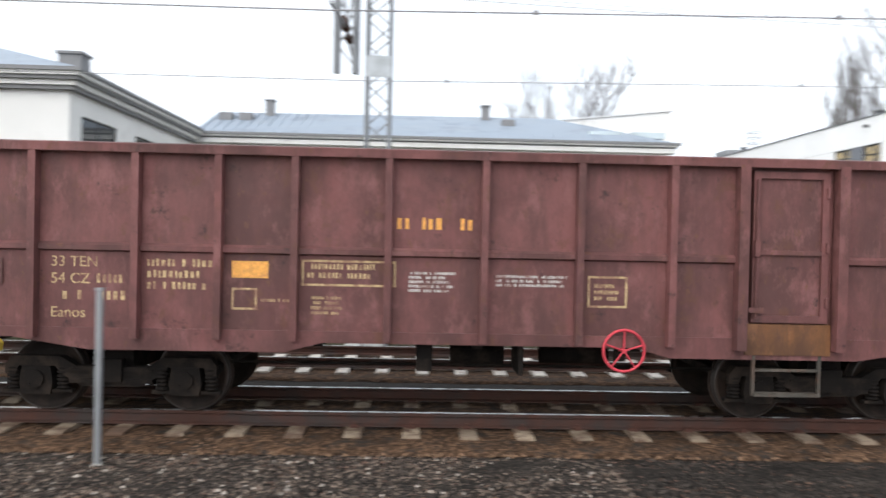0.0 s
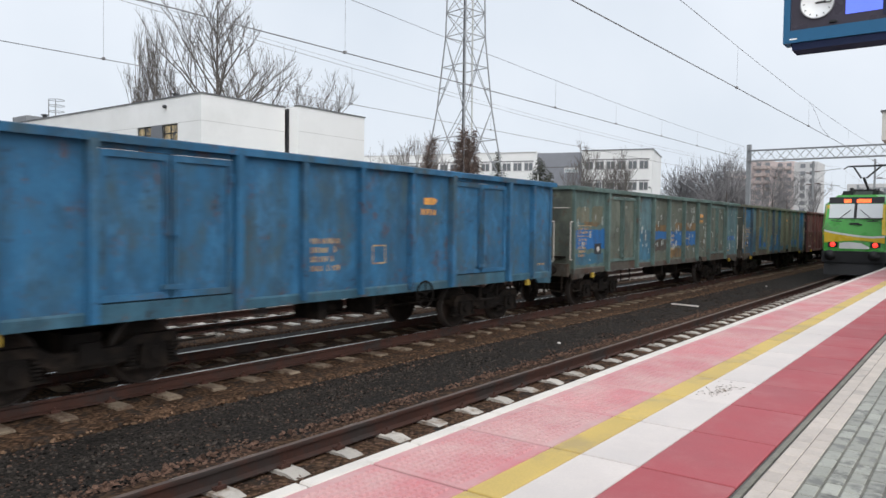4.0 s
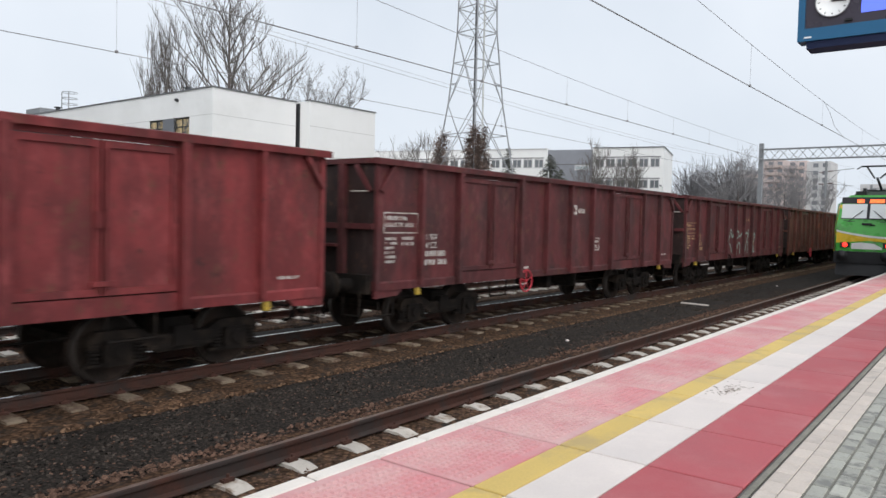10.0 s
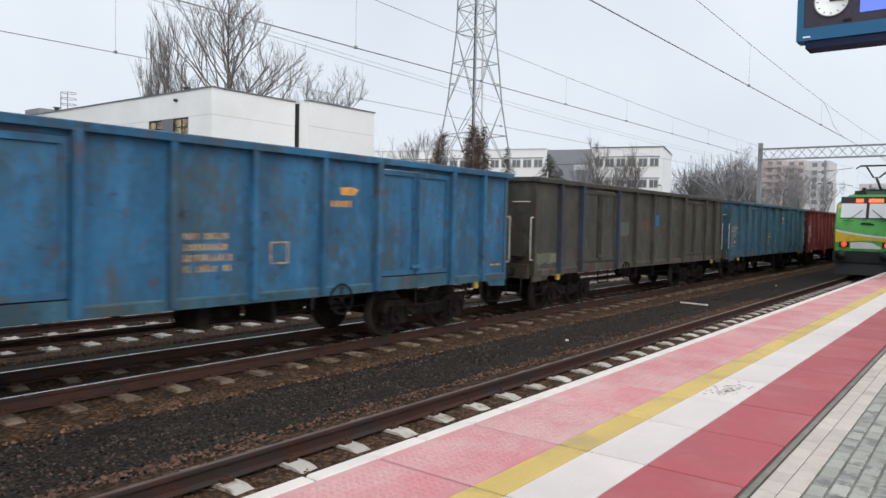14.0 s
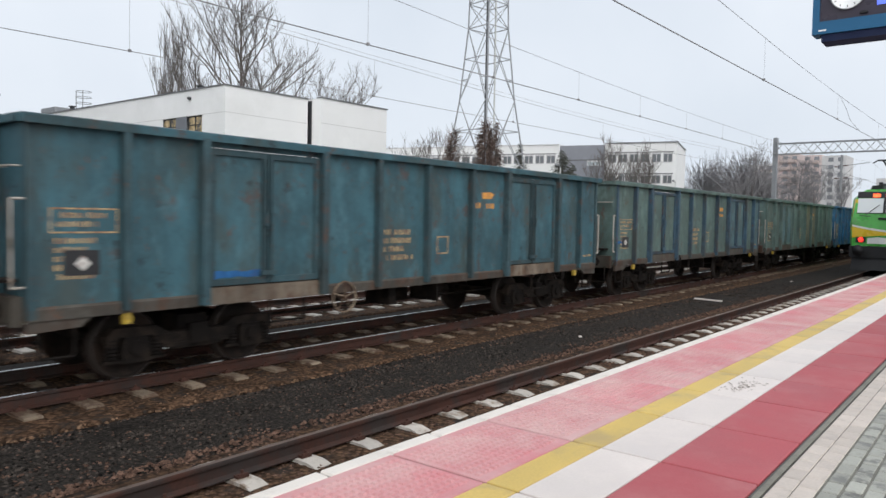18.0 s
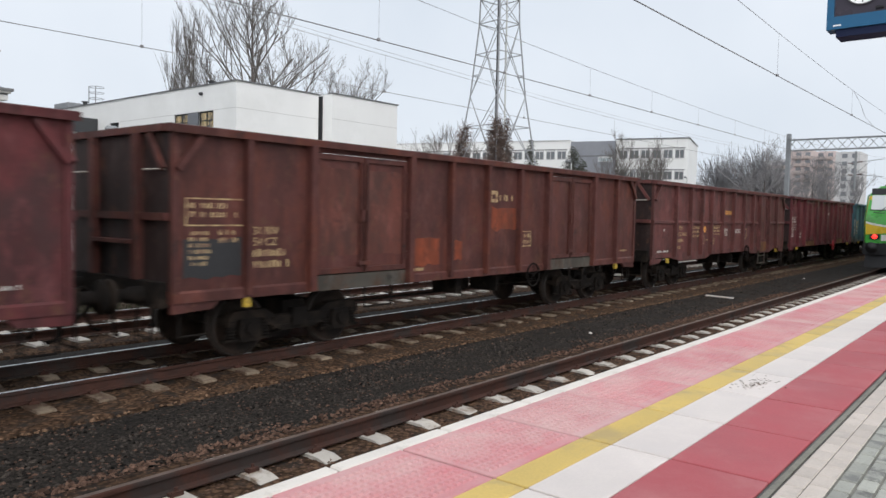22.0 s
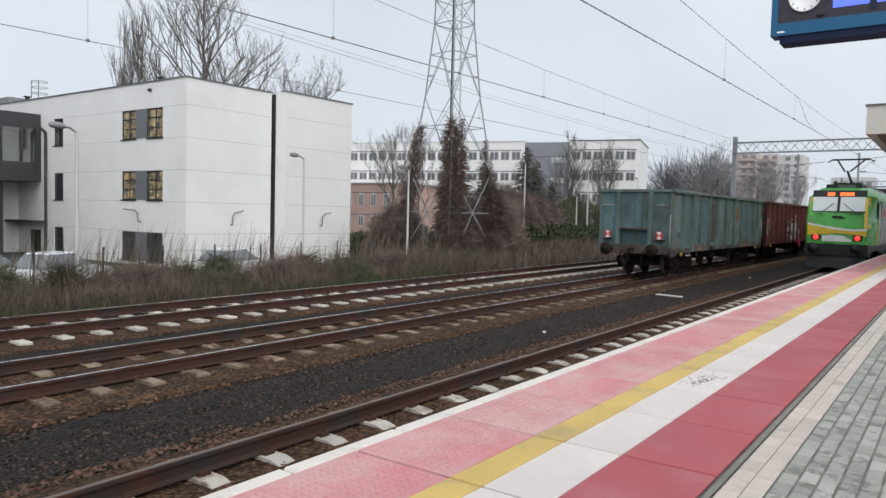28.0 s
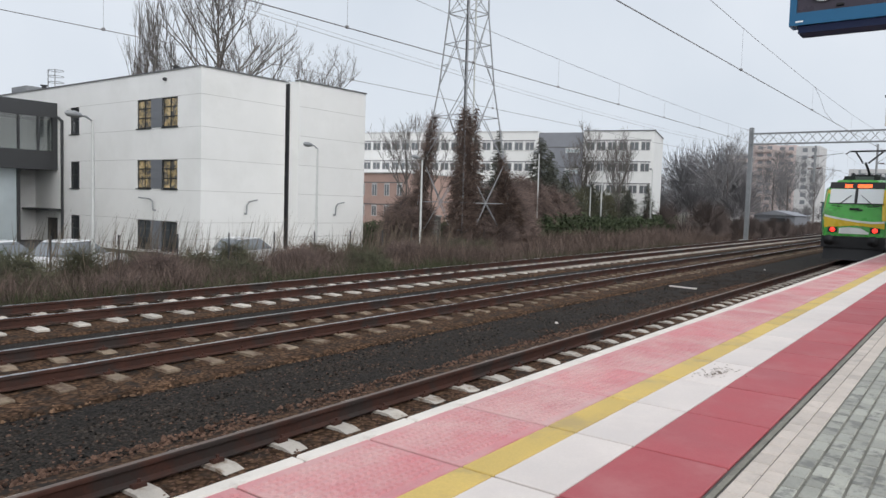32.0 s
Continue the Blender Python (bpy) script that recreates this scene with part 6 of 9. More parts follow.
# the end paint here is darkened by soot and by painted-in gap shade
EANOS = dict(kind="eanos", paint=P_BROWN, end=P_SOOTSHADERED, wheel=M_REDPAINT, wheel_label="red spoked handbrake wheel", wheel_m=1.75, wheel_z=0.95)
CZ = dict(czech=True, ink=M_LETTER, mark=M_LETTER, card=False, end=P_SOOTSHADERED)
TRAIN = [
    # rear end in train metres, look
    (-6.1, dict(EANOS, label="brown-red gondola wagon with orange emblem and waist rail")),
    (-20.7, dict(paint=P_OLIVE, ribs=P_OLIVE, end=P_SOOTSHADEGREEN, trim=P_DKTEAL2, sill=P_SILLGREY, rim=P_OLIVE, rib_paint={0: P_DKBLUE, 3: P_DKBLUE, 4: P_BLUE, 8: P_BLUE2}, panels={0: P_BLUE2, 1: P_TEAL, 8: P_BLUE2, 9: P_BLUE2}, wheel_m=2.0,
                 patches=[(0.0, 0.08, 1.5, 1.62, P_COBALT, "cobalt blue paint patch"), (0.0, 0.08, 1.14, 1.42, P_DKBLUE, "grimy blue lower edge"), (0.081, 0.16, 1.15, 2.12, P_BLUE, "faded blue paint patch"),
                          (0.165, 0.237, 1.9, 2.3, P_LAKE, "lake blue paint patch"), (0.165, 0.237, 1.3, 1.9, P_COBALT, "cobalt blue paint patch"), (0.237, 0.263, 1.55, 2.6, P_LAKE, "lake blue paint patch"),
                          (0.237, 0.312, 1.3, 1.55, P_COBALT, "cobalt blue paint patch"), (0.314, 0.405, 1.13, 1.32, P_BLUE2, "blue paint along the lower edge"), (0.382, 0.405, 1.3, 1.9, P_LAKE, "blue paint creeping up"),
                          (0.405, 0.5, 1.13, 1.38, P_BLUE2, "blue paint along the lower edge"), (0.478, 0.5, 1.35, 1.95, P_COBALT, "blue paint creeping up"), (0.5, 0.69, 1.13, 1.34, P_BLUE2, "blue paint along the lower edge"),
                          (0.7, 0.85, 1.3, 1.62, P_COBALT, "cobalt blue paint patch"), (0.85, 1.0, 1.6, 1.8, P_COBALT, "cobalt blue paint patch")], label="olive and blue patched gondola wagon")),
    (-37.6, dict(paint=P_OLIVE2, ribs=P_GREEN, sill=P_SILLGREY, rim=P_GREEN, doors=[1, 7], stations=[0, 0.129, 0.268, 0.356, 0.448, 0.547, 0.645, 0.732, 0.876, 1.0], wheel_m=2.6, scrapes=110, scrape_paint=M_PALESCRAPE, panels={0: P_GREEN, 2: P_TEAL, 8: P_TEAL},
                 patches=[(0.0, 0.13, 1.62, 2.15, P_COBALT, "cobalt blue paint band"), (0.45, 0.64, 1.6, 2.1, P_COBALT, "cobalt blue paint band"), (0.36, 0.45, 1.85, 2.1, P_COBALT, "cobalt blue paint band"), (0.268, 0.356, 1.2, 2.12, P_LAKE, "lake blue paint patch"), (0.01, 0.06, 2.35, 2.75, P_OLIVE, "beige worn patch"), (0.07, 0.115, 2.3, 2.8, P_OLIVE, "beige worn patch"), (0.04, 0.10, 2.25, 2.36, P_OCHRE2, "ochre rust patch"), (0.0, 0.12, 1.2, 1.5, P_LAKE, "lake blue paint patch"),
                          (0.368, 0.445, 1.45, 1.82, P_SILLGREY, "brown rust patch"), (0.37, 0.44, 2.12, 2.3, P_OCHRE2, "ochre rust patch"), (0.5, 0.64, 2.15, 2.4, P_OCHRE2, "ochre rust patch"), (0.88, 0.98, 1.72, 1.9, P_COBALT, "cobalt blue stroke"), (0.47, 0.54, 1.2, 1.5, P_OCHRE2, "ochre rust patch")],
                 label="grey-green gondola wagon with blue band and white scrapes")),
    (-52.66, dict(paint=P_BLUE2, sill=P_BLUE, label="bright blue gondola wagon with faded marks")),
    (-67.7, dict(paint=P_BLUE, ribs=P_DKBLUE, sill=P_SILLGREY, wheel_m=-2.0, patches=[(0.31, 0.41, 1.3, 2.6, P_RUSTBLUE, "rust worn through blue paint"), (0.6, 0.7, 1.6, 2.9, P_RUSTBLUE, "rust worn through blue paint")], label="blue gondola wagon with rust patches and ochre lettering")),
    (-83.1, dict(paint=P_TEAL, ribs=P_BLUE, sill=P_SILLGREY, ink=M_LETTER, label="pale teal-blue gondola wagon with grimy sill")),
    (-98.5, dict(CZ, paint=P_RUST, sill=P_RUST2, wheel=M_REDPAINT, wheel_m=-1.7, wheel_label="red spoked handbrake wheel", no_marks=True, patches=[(0.5, 0.58, 2.35, 2.6, P_RUST3, "orange-red paint remnant")], label="rust-red gondola wagon with worn paint")),
    (-114.1, dict(CZ, paint=P_DARKRED, ink=M_LETTER_Y, mark=M_LETTER_O, graffiti="teal", wheel_m=-2.1, label="dark red gondola wagon with pale green graffiti")),
    (-129.8, dict(CZ, paint=P_DARKRED, wheel=M_REDPAINT, wheel_m=-2.2, label="dark red gondola wagon with white company mark")),
    (-145.1, dict(CZ, paint=P_RED, wheel=M_REDPAINT, wheel_m=-2.1, label="clean red gondola wagon with white lettering")),
    (-160.2, dict(paint=P_BLUE, ribs=P_BLUE, sill=P_DKBLUE, wheel_m=1.5, patches=[(0.0, 0.02, 1.3, 1.75, P_COBALT, "cobalt blue stroke")], label="blue gondola wagon with faded yellow lettering")),
    (-175.9, dict(paint=P_GREYBROWN, ribs=P_GREYBROWN, sill=P_SILLGREY, rim=P_GREYBROWN, rib_paint={1: P_NAVY, 2: P_NAVY, 0: P_NAVY}, wheel_m=-2.0, no_marks=True,
                  patches=[(0.01, 0.08, 1.25, 1.5, P_OLIVE, "olive paint remnant"), (0.51, 0.545, 2.2, 2.55, P_COBALT, "bright blue sprayed spot"), (0.42, 0.49, 2.05, 2.35, P_FAINT, "faint orange paint remnant"), (0.6, 0.68, 2.75, 2.9, P_FAINT, "faint orange paint remnant"), (0.3, 0.38, 1.9, 2.3, P_OLIVE2, "faint olive paint remnant")],
                  label="brown-grey grimy gondola wagon with blue ribs")),
    (-190.9, dict(paint=P_BLUE2, sill=P_BLUE, label="bright blue gondola wagon")),
    (-206.2, dict(paint=P_GREEN, ribs=P_GREEN, sill=P_SILLGREY, wheel_m=2.1, panels={2: P_TEAL, 5: P_OLIVE, 6: P_OLIVE}, label="grey-green gondola wagon with yellow marks")),
    (-221.3, dict(paint=P_GREEN, ribs=P_DKBLUE, sill=P_SILLGREY, wheel_m=-2.4, panels={2: P_GREEN, 7: P_TEAL, 9: P_TEAL}, patches=[(0.01, 0.05, 1.55, 1.65, P_COBALT, "cobalt blue stroke"), (0.93, 0.97, 1.25, 1.35, P_COBALT, "cobalt blue stroke")], label="teal-green gondola wagon with yellow lettering")),
    # rib paint holds the darker look of this side at a grazing angle
    (-236.4, dict(paint=P_DKTEAL, ribs=P_SLATETEAL, sill=P_SILLGREY, threshold=P_WOOD, wheel_m=-2.1, wheel=M_SLEEPER2, patches=[(0.17, 0.24, 1.32, 1.42, P_COBALT, "cobalt blue stroke")], label="dull blue gondola wagon with ochre lettering")),
    (-251.7, dict(CZ, paint=P_DARKRED2, threshold=P_OCHRE, wheel=M_REDPAINT, wheel_m=1.85, label="dark red gondola wagon with rust-orange door sills")),
    (-267.1, dict(EANOS, paint=P_BROWN2, wheel=M_BOGIE, wheel_label="dark handbrake wheel", label="red-brown gondola wagon with waist rail")),
    (-282.3, dict(CZ, paint=P_RUST2, ribs=P_RUST2, threshold=P_SILLGREY, ink=M_LETTER_Y, wheel_m=1.7, patches=[(0.33, 0.39, 1.25, 1.75, P_RUST3, "orange-red paint remnant"), (0.51, 0.58, 1.9, 2.35, P_RUST3, "orange-red paint remnant"), (0.012, 0.078, 1.28, 1.80, M_PLATE, "dark painted panel"), (0.166, 0.24, 1.5, 2.9, P_RUST, "brighter red door paint"), (0.245, 0.32, 1.5, 2.9, P_RUST, "brighter red door paint"), (0.41, 0.44, 1.3, 1.7, P_RUST3, "orange-red paint remnant")], label="rust-stained gondola wagon with orange patches")),
    (-298.1, dict(CZ, paint=P_DARKRED, threshold=P_OCHRE, wheel_m=1.9, label="dark red gondola wagon with yellow door sills")),
    (-313.9, dict(CZ, paint=P_DARKRED2, wheel=M_REDPAINT, wheel_m=2.3, graffiti="white", stations=[0, 0.09, 0.18, 0.345, 0.430, 0.513, 0.597, 0.678, 0.828, 0.915, 1.0], label="dark red gondola wagon with white and black graffiti")),
    (-329.4, dict(paint=P_TEAL2, ribs=P_GREEN, trim=P_TEAL2, no_marks=True, rim=P_TEAL2, sill=P_SILLGREY, threshold=P_WOOD, tail=True, wheel_m=-2.2, panels={2: P_DKTEAL2, 7: P_DKTEAL2, 1: P_GREEN, 5: P_GREEN}, patches=[(0.315, 0.40, 1.3, 2.9, P_SILLGREY, "brown grime over the teal paint"), (0.61, 0.68, 2.2, 2.8, P_OCHRE2, "ochre rust patch"), (0.045, 0.078, 1.5, 1.75, P_SLATETEAL, "dark repaired patch")], end=P_DKTEAL2, label="pale teal gondola wagon at the end of the train")),
]
AHEAD = [dict(EANOS, label="brown-red gondola wagon with waist rail"), dict(EANOS, label="brown-red gondola wagon with waist rail"),
         dict(CZ, paint=P_DARKRED, label="dark red gondola wagon far ahead"), dict(CZ, paint=P_DARKRED, label="dark red gondola wagon far ahead"), dict(CZ, paint=P_RUST, label="rust-red gondola wagon far ahead")]
WAGONS = []
front = 8.8
for k, sp in enumerate(AHEAD):
    TRAIN.insert(0, (front, sp))
    front += 15.2
TRAIN.sort(key=lambda q: -q[0])
for k, (rear, sp) in enumerate(TRAIN):
    nxt = TRAIN[k - 1][0] if k else rear + 15.2
    sp["length"] = round(nxt - 1.24 - rear, 3)
    sp["seed"] = 100 + k
    WAGONS.append((wagon(sp), rear + sp["length"] / 2))

# distance run by the train, in metres
RUN = [(0.0, 0.0), (1.0, 13.34), (2.0, 27.15), (3.5, 47.89), (5.5, 75.92), (7.0, 97.22), (8.5, 118.42), (10.0, 139.1), (11.5, 159.05), (13.5, 184.4),
       (16.0, 215.46), (18.0, 239.79), (20.0, 263.72), (22.0, 287.29), (24.0, 310.4), (26.5, 338.85), (28.0, 355.65), (30.0, 377.9), (32.0, 400.0)]

# ---- the waiting passenger train at the platform ----
G_GREEN = material("bright_green_livery", (0.07, 0.40, 0.06), 0.3, vary=0.06, scale=1.5, grain=20, bump=0.03, dirt=(0.08, 0.25, 0.06), dirt_amount=0.25, spec=0.6)
G_YELLOW = material("yellow_livery", (0.72, 0.50, 0.03), 0.3, vary=0.05, scale=1.5, bump=0.03, spec=0.6)
G_WHITE = material("white_livery", (0.75, 0.76, 0.74), 0.3, vary=0.04, scale=1.5, bump=0.03, spec=0.6)
G_ROOF = material("dark_loco_roof", (0.10, 0.105, 0.11), 0.6, vary=0.12, scale=1.5)
# the paleness of mirrored sky sits in the tint itself
G_SCREEN = glass("pale_windscreen", (0.72, 0.76, 0.76), 0.08)
G_LAMP = material("red_tail_lamp", (0.9, 0.03, 0.02), 0.3, vary=0.02, bump=0, emit=2.6)
G_DEST = material("orange_display", (0.95, 0.12, 0.03), 0.4, vary=0.25, scale=9, bump=0, emit=1.7)
G_PHOTO = material("faded_picture_wrap", (0.46, 0.44, 0.44), 0.35, vary=0.25, scale=0.9, grain=5, bump=0.02, dirt=(0.20, 0.17, 0.16), dirt_amount=0.5, dirt_scale=0.8, dirt_edge=0.25)
G_TEXT = material("orange_red_side_letters", (0.70, 0.16, 0.10), 0.5, vary=0.1, scale=6, bump=0)

LX = 38.0
loco = thing("electric_locomotive", "green and yellow electric locomotive with red tail lamps", "locomotive", (LX, TRACK_1, 0))


def loft(rings):
    f = Form()
    n = len(rings[0])
    for k, r in enumerate(rings):
        f.v += r
    for k in range(len(rings) - 1):
        for i in range(n):
            f.f.append((k * n + i, k * n + (i + 1) % n, (k + 1) * n + (i + 1) % n, (k + 1) * n + i))
            f.smooth.append(False)
    f.f += [tuple(range(n))[::-1], tuple(range((len(rings) - 1) * n, len(rings) * n))]
    f.smooth += [False, False]
    return f


def face_x(z):
    """How far the raked nose stands back at height z."""
    return 0.0 if z < 2.3 else (z - 2.3) * 0.33


def nose_band(y0, y1, z0, z1, mat, name, out=0.012, label=""):
    f = Form().add([(face_x(z) - o, y, z) for o in (out, -0.05) for z in (z0, z1) for y in (y0, y1)],
                   [(0, 1, 3, 2), (4, 6, 7, 5), (0, 4, 5, 1), (2, 3, 7, 6), (0, 2, 6, 4), (1, 5, 7, 3)])
    return part(name, f, mat, loco, label)


low = [(1.22, 1.30), (2.3, 1.38)]
body = loft([[(face_x(1.3), -1.22, 1.25), (face_x(2.3), -1.26, 2.3), (face_x(3.5), -1.16, 3.5), (face_x(3.85), -0.75, 3.86), (face_x(3.85), 0.75, 3.86), (face_x(3.5), 1.16, 3.5), (face_x(2.3), 1.26, 2.3), (face_x(1.3), 1.22, 1.25)],
             [(1.05, -1.46, 1.2), (1.0, -1.48, 2.3), (1.25, -1.42, 3.45), (1.5, -0.95, 3.9), (1.5, 0.95, 3.9), (1.25, 1.42, 3.45), (1.0, 1.48, 2.3), (1.05, 1.46, 1.2)],
             [(2.6, -1.49, 1.2), (2.6, -1.49, 2.3), (2.6, -1.46, 3.35), (2.6, -1.0, 3.95), (2.6, 1.0, 3.95), (2.6, 1.46, 3.35), (2.6, 1.49, 2.3), (2.6, 1.49, 1.2)],
             [(18.6, -1.49, 1.2), (18.6, -1.49, 2.3), (18.6, -1.46, 3.35), (18.6, -1.0, 3.95), (18.6, 1.0, 3.95), (18.6, 1.46, 3.35), (18.6, 1.49, 2.3), (18.6, 1.49, 1.2)]])
part("body", body, G_GREEN, loco, "bright green body shell")
nose_band(-1.08, -0.06, 2.78, 3.44, G_SCREEN, "windscreen", 0.02, "windscreen with reflected sky in its pale tint")
nose_band(0.06, 1.08, 2.78, 3.44, G_SCREEN, "windscreen", 0.02, "windscreen with reflected sky in its pale tint")
nose_band(-0.06, 0.06, 2.74, 3.46, M_BLACK, "windscreen_pillar", 0.025)
nose_band(-1.12, 1.12, 3.46, 3.76, M_BLACK, "display_surround", 0.015)
nose_band(-0.60, -0.02, 3.50, 3.66, G_DEST, "destination_display", 0.025, "lit orange destination display")
nose_band(0.2, 0.5, 3.50, 3.66, G_DEST, "route_display", 0.025, "lit orange route display")
nose_band(-1.12, 1.12, 2.74, 2.78, M_BLACK, "windscreen_seal", 0.018)
for s in (-1, 1):
    w0 = part("wiper", Form().path([(face_x(2.7) - 0.04, s * 0.75, 2.66), (face_x(3.1) - 0.05, s * 0.2, 3.15)], 0.015), M_BLACK, loco)
    part("lamp_pod", Form().box(-0.045, 0.02, s * 0.86 - 0.2, s * 0.86 + 0.2, 1.42, 1.66), M_BLACK, loco)
    part("tail_lamp", Form().lathe((-0.045, s * 0.86, 1.54), (-1, 0, 0), [(0, 0.11), (0.02, 0.1), (0.03, 0.0)], 14), G_LAMP, loco, "glowing red tail lamp")
f = Form()
wave = [(-1.22, 1.98), (-0.7, 1.94), (-0.1, 1.99), (0.5, 2.08), (1.0, 2.17), (1.24, 2.24)]
for (y0, z0), (y1, z1) in zip(wave, wave[1:]):
    f.add([(-0.02, y0, z0), (-0.02, y1, z1), (-0.02, y1, z1 - 0.09), (-0.02, y0, z0 - 0.09)], [(0, 1, 2, 3)])
part("white_wave", f, G_WHITE, loco, "white wavy stripe")
yb = Form()
bot = [(-1.22, 1.62), (-0.7, 1.70), (-0.1, 1.75), (0.5, 1.70), (1.24, 1.62)]
for k in range(24):
    y0, y1 = -1.22 + k * 2.45 / 24, -1.22 + (k + 1) * 2.45 / 24
    t0, t1 = np.interp(y0, [w[0] for w in wave], [w[1] for w in wave]), np.interp(y1, [w[0] for w in wave], [w[1] for w in wave])
    b0, b1 = np.interp(y0, [w[0] for w in bot], [w[1] for w in bot]), np.interp(y1, [w[0] for w in bot], [w[1] for w in bot])
    yb.add([(-0.014, y0, b0), (-0.014, y1, b1), (-0.014, y1, t1 - 0.05), (-0.014, y0, t0 - 0.05)], [(0, 1, 2, 3)])
part("yellow_band", yb, G_YELLOW, loco, "yellow front band")
part("white_panel", Form().prism([(-0.62, 1.36), (0.6, 1.36), (0.6, 1.62), (0.2, 1.67), (-0.3, 1.62), (-0.62, 1.45)], -0.02, -0.01), G_WHITE, loco, "white panel with company mark")
part("emblem", Form().box(0.10, 0.4, -0.3, -0.1, 2.44, 2.5), M_BLACK, loco)
part("emblem", Form().box(face_x(2.5) - 0.02, face_x(2.5), -0.18, 0.22, 2.46, 2.56), M_BLACK, loco, "small dark number bars")
for s in (-1, 1):
    part("handrail", Form().path([(-0.05, s * 0.5, 2.62), (-0.1, s * 0.7, 2.62), (-0.05, s * 0.95, 2.66)], 0.018), M_BLACK, loco)
part("buffer_beam", Form().box(-0.15, 0.9, -1.3, 1.3, 0.72, 1.24), M_BLACK, loco)
part("plough", Form().prism([(-0.2, 0.15), (0.5, 0.15), (0.5, 0.72), (-0.05, 0.72)], -1.2, 1.2, "y"), M_BLACK, loco)
for s in (-0.875, 0.875):
    bf = part("buffer", Form().lathe((0, 0, 0), (-1, 0, 0), [(0, 0.13), (0.3, 0.12), (0.32, 0.09), (0.5, 0.09), (0.52, 0.22), (0.56, 0.24), (0.6, 0.0)], 18), M_BLACK, loco)
    bf.matrix_basis = pose(-0.1, s, 1.06)
part("underframe", Form().box(0.9, 18.2, -1.2, 1.2, 0.55, 1.2), M_BLACK, loco)
for x in (3.2, 5.8, 13.0, 15.6):
    ws = part("wheelset", shared("wheelset", wheelset_form, M_WHEEL), M_WHEEL, loco)
    ws.matrix_basis = pose(x, 0, 0.5) @ Matrix.Diagonal((1.08, 1, 1.08, 1))
for x in (4.5, 14.3):
    for s in (-1, 1):
        part("bogie_frame", Form().box(x - 2.0, x + 2.0, s * 1.12 - 0.08, s * 1.12 + 0.08, 0.5, 0.85), M_BLACK, loco)
ys = -1.50
part("side_band", Form().box(1.82, 2.6, ys - 0.004, ys + 0.02, 2.3, 3.2), G_YELLOW, loco, "yellow upper side panel")
part("side_stripe", Form().prism([(1.2, 1.25), (1.55, 1.25), (2.3, 2.28), (1.9, 2.28)], ys - 0.006, ys + 0.02, "y"), G_YELLOW, loco, "slanted yellow stripe")
part("side_panel", Form().box(3.3, 9.0, ys - 0.004, ys + 0.02, 1.25, 3.2), G_PHOTO, loco, "side wrapped in faded grey pictures")
part("side_panel", Form().box(9.02, 18.5, ys - 0.004, ys + 0.02, 1.25, 3.2), G_PHOTO, loco)
for k in range(9):
    part("side_mark", Form().box(4.0 + k * 0.62, 4.45 + k * 0.62, ys - 0.010, ys - 0.004, 2.60, 2.98 - 0.08 * (k % 2)), G_TEXT, loco, "orange-red letter bar")
for x in (9.0, 14.5):
    part("vent_grille", Form().box(x, x + 1.4, ys - 0.012, ys - 0.004, 2.75, 3.15), G_ROOF, loco, "dark vent grille")
for s in (-1, 1):
    part("corner_stripe", Form().add([(face_x(z) - o + dx, s * (w_ + e_), z) for z, w_ in ((2.0, 1.245), (3.4, 1.165)) for dx, e_, o in ((0, -0.14, 0.016), (0, 0.012, 0.010), (0.25, 0.10, 0.0))],
                                     [(0, 1, 4, 3), (1, 2, 5, 4)]), G_YELLOW, loco, "yellow upright corner stripe")
part("cab_door", Form().box(1.9, 2.55, ys - 0.012, ys - 0.004, 1.3, 3.2), G_GREEN, loco)
part("cab_window", Form().box(1.35, 1.8, ys - 0.02, ys + 0.04, 2.5, 3.2), M_BLACK, loco)
part("roof_cover", Form().prism([(-0.98, 3.92), (0.98, 3.92), (0.8, 4.12), (-0.8, 4.12)], 2.6, 18.4), G_ROOF, loco, "dark roof with equipment")
for x in (3.0, 4.5, 6.2):
    part("roof_insulator", Form().lathe((x, 0.55, 4.0), (0, 0, 1), [(0, 0.05), (0.08, 0.12), (0.1, 0.05), (0.18, 0.12), (0.2, 0.05), (0.3, 0.10), (0.32, 0.0)], 10), M_BLACK, loco)
part("roof_horn", Form().box(1.7, 2.1, 0.3, 0.75, 3.9, 4.1).box(1.7, 2.1, -0.75, -0.5, 3.9, 4.1), M_BLACK, loco)
pan = Form()
px = 3.4
pan.beam((px - 0.7, -0.5, 4.2), (px + 1.3, -0.5, 4.2), 0.07).beam((px - 0.7, 0.5, 4.2), (px + 1.3, 0.5, 4.2), 0.07).beam((px + 1.1, -0.5, 4.25), (px + 1.1, 0.5, 4.25), 0.1)
pan.beam((px + 1.1, 0, 4.3), (px - 0.7, 0, 4.78), 0.09).beam((px - 0.7, -0.12, 4.78), (px + 0.5, -0.6, 5.42), 0.06).beam((px - 0.7, 0.12, 4.78), (px + 0.5, 0.6, 5.42), 0.06)
pan.beam((px + 0.35, -0.85, 5.45), (px + 0.35, 0.85, 5.45), 0.06).beam((px + 0.65, -0.85, 5.45), (px + 0.65, 0.85, 5.45), 0.06)
pan.path([(px + 0.5, -0.85, 5.45), (px + 0.5, -1.05, 5.32)], 0.03).path([(px + 0.5, 0.85, 5.45), (px + 0.5, 1.05, 5.32)], 0.03)
part("pantograph", pan, M_BLACK, loco, "raised single-arm pantograph")
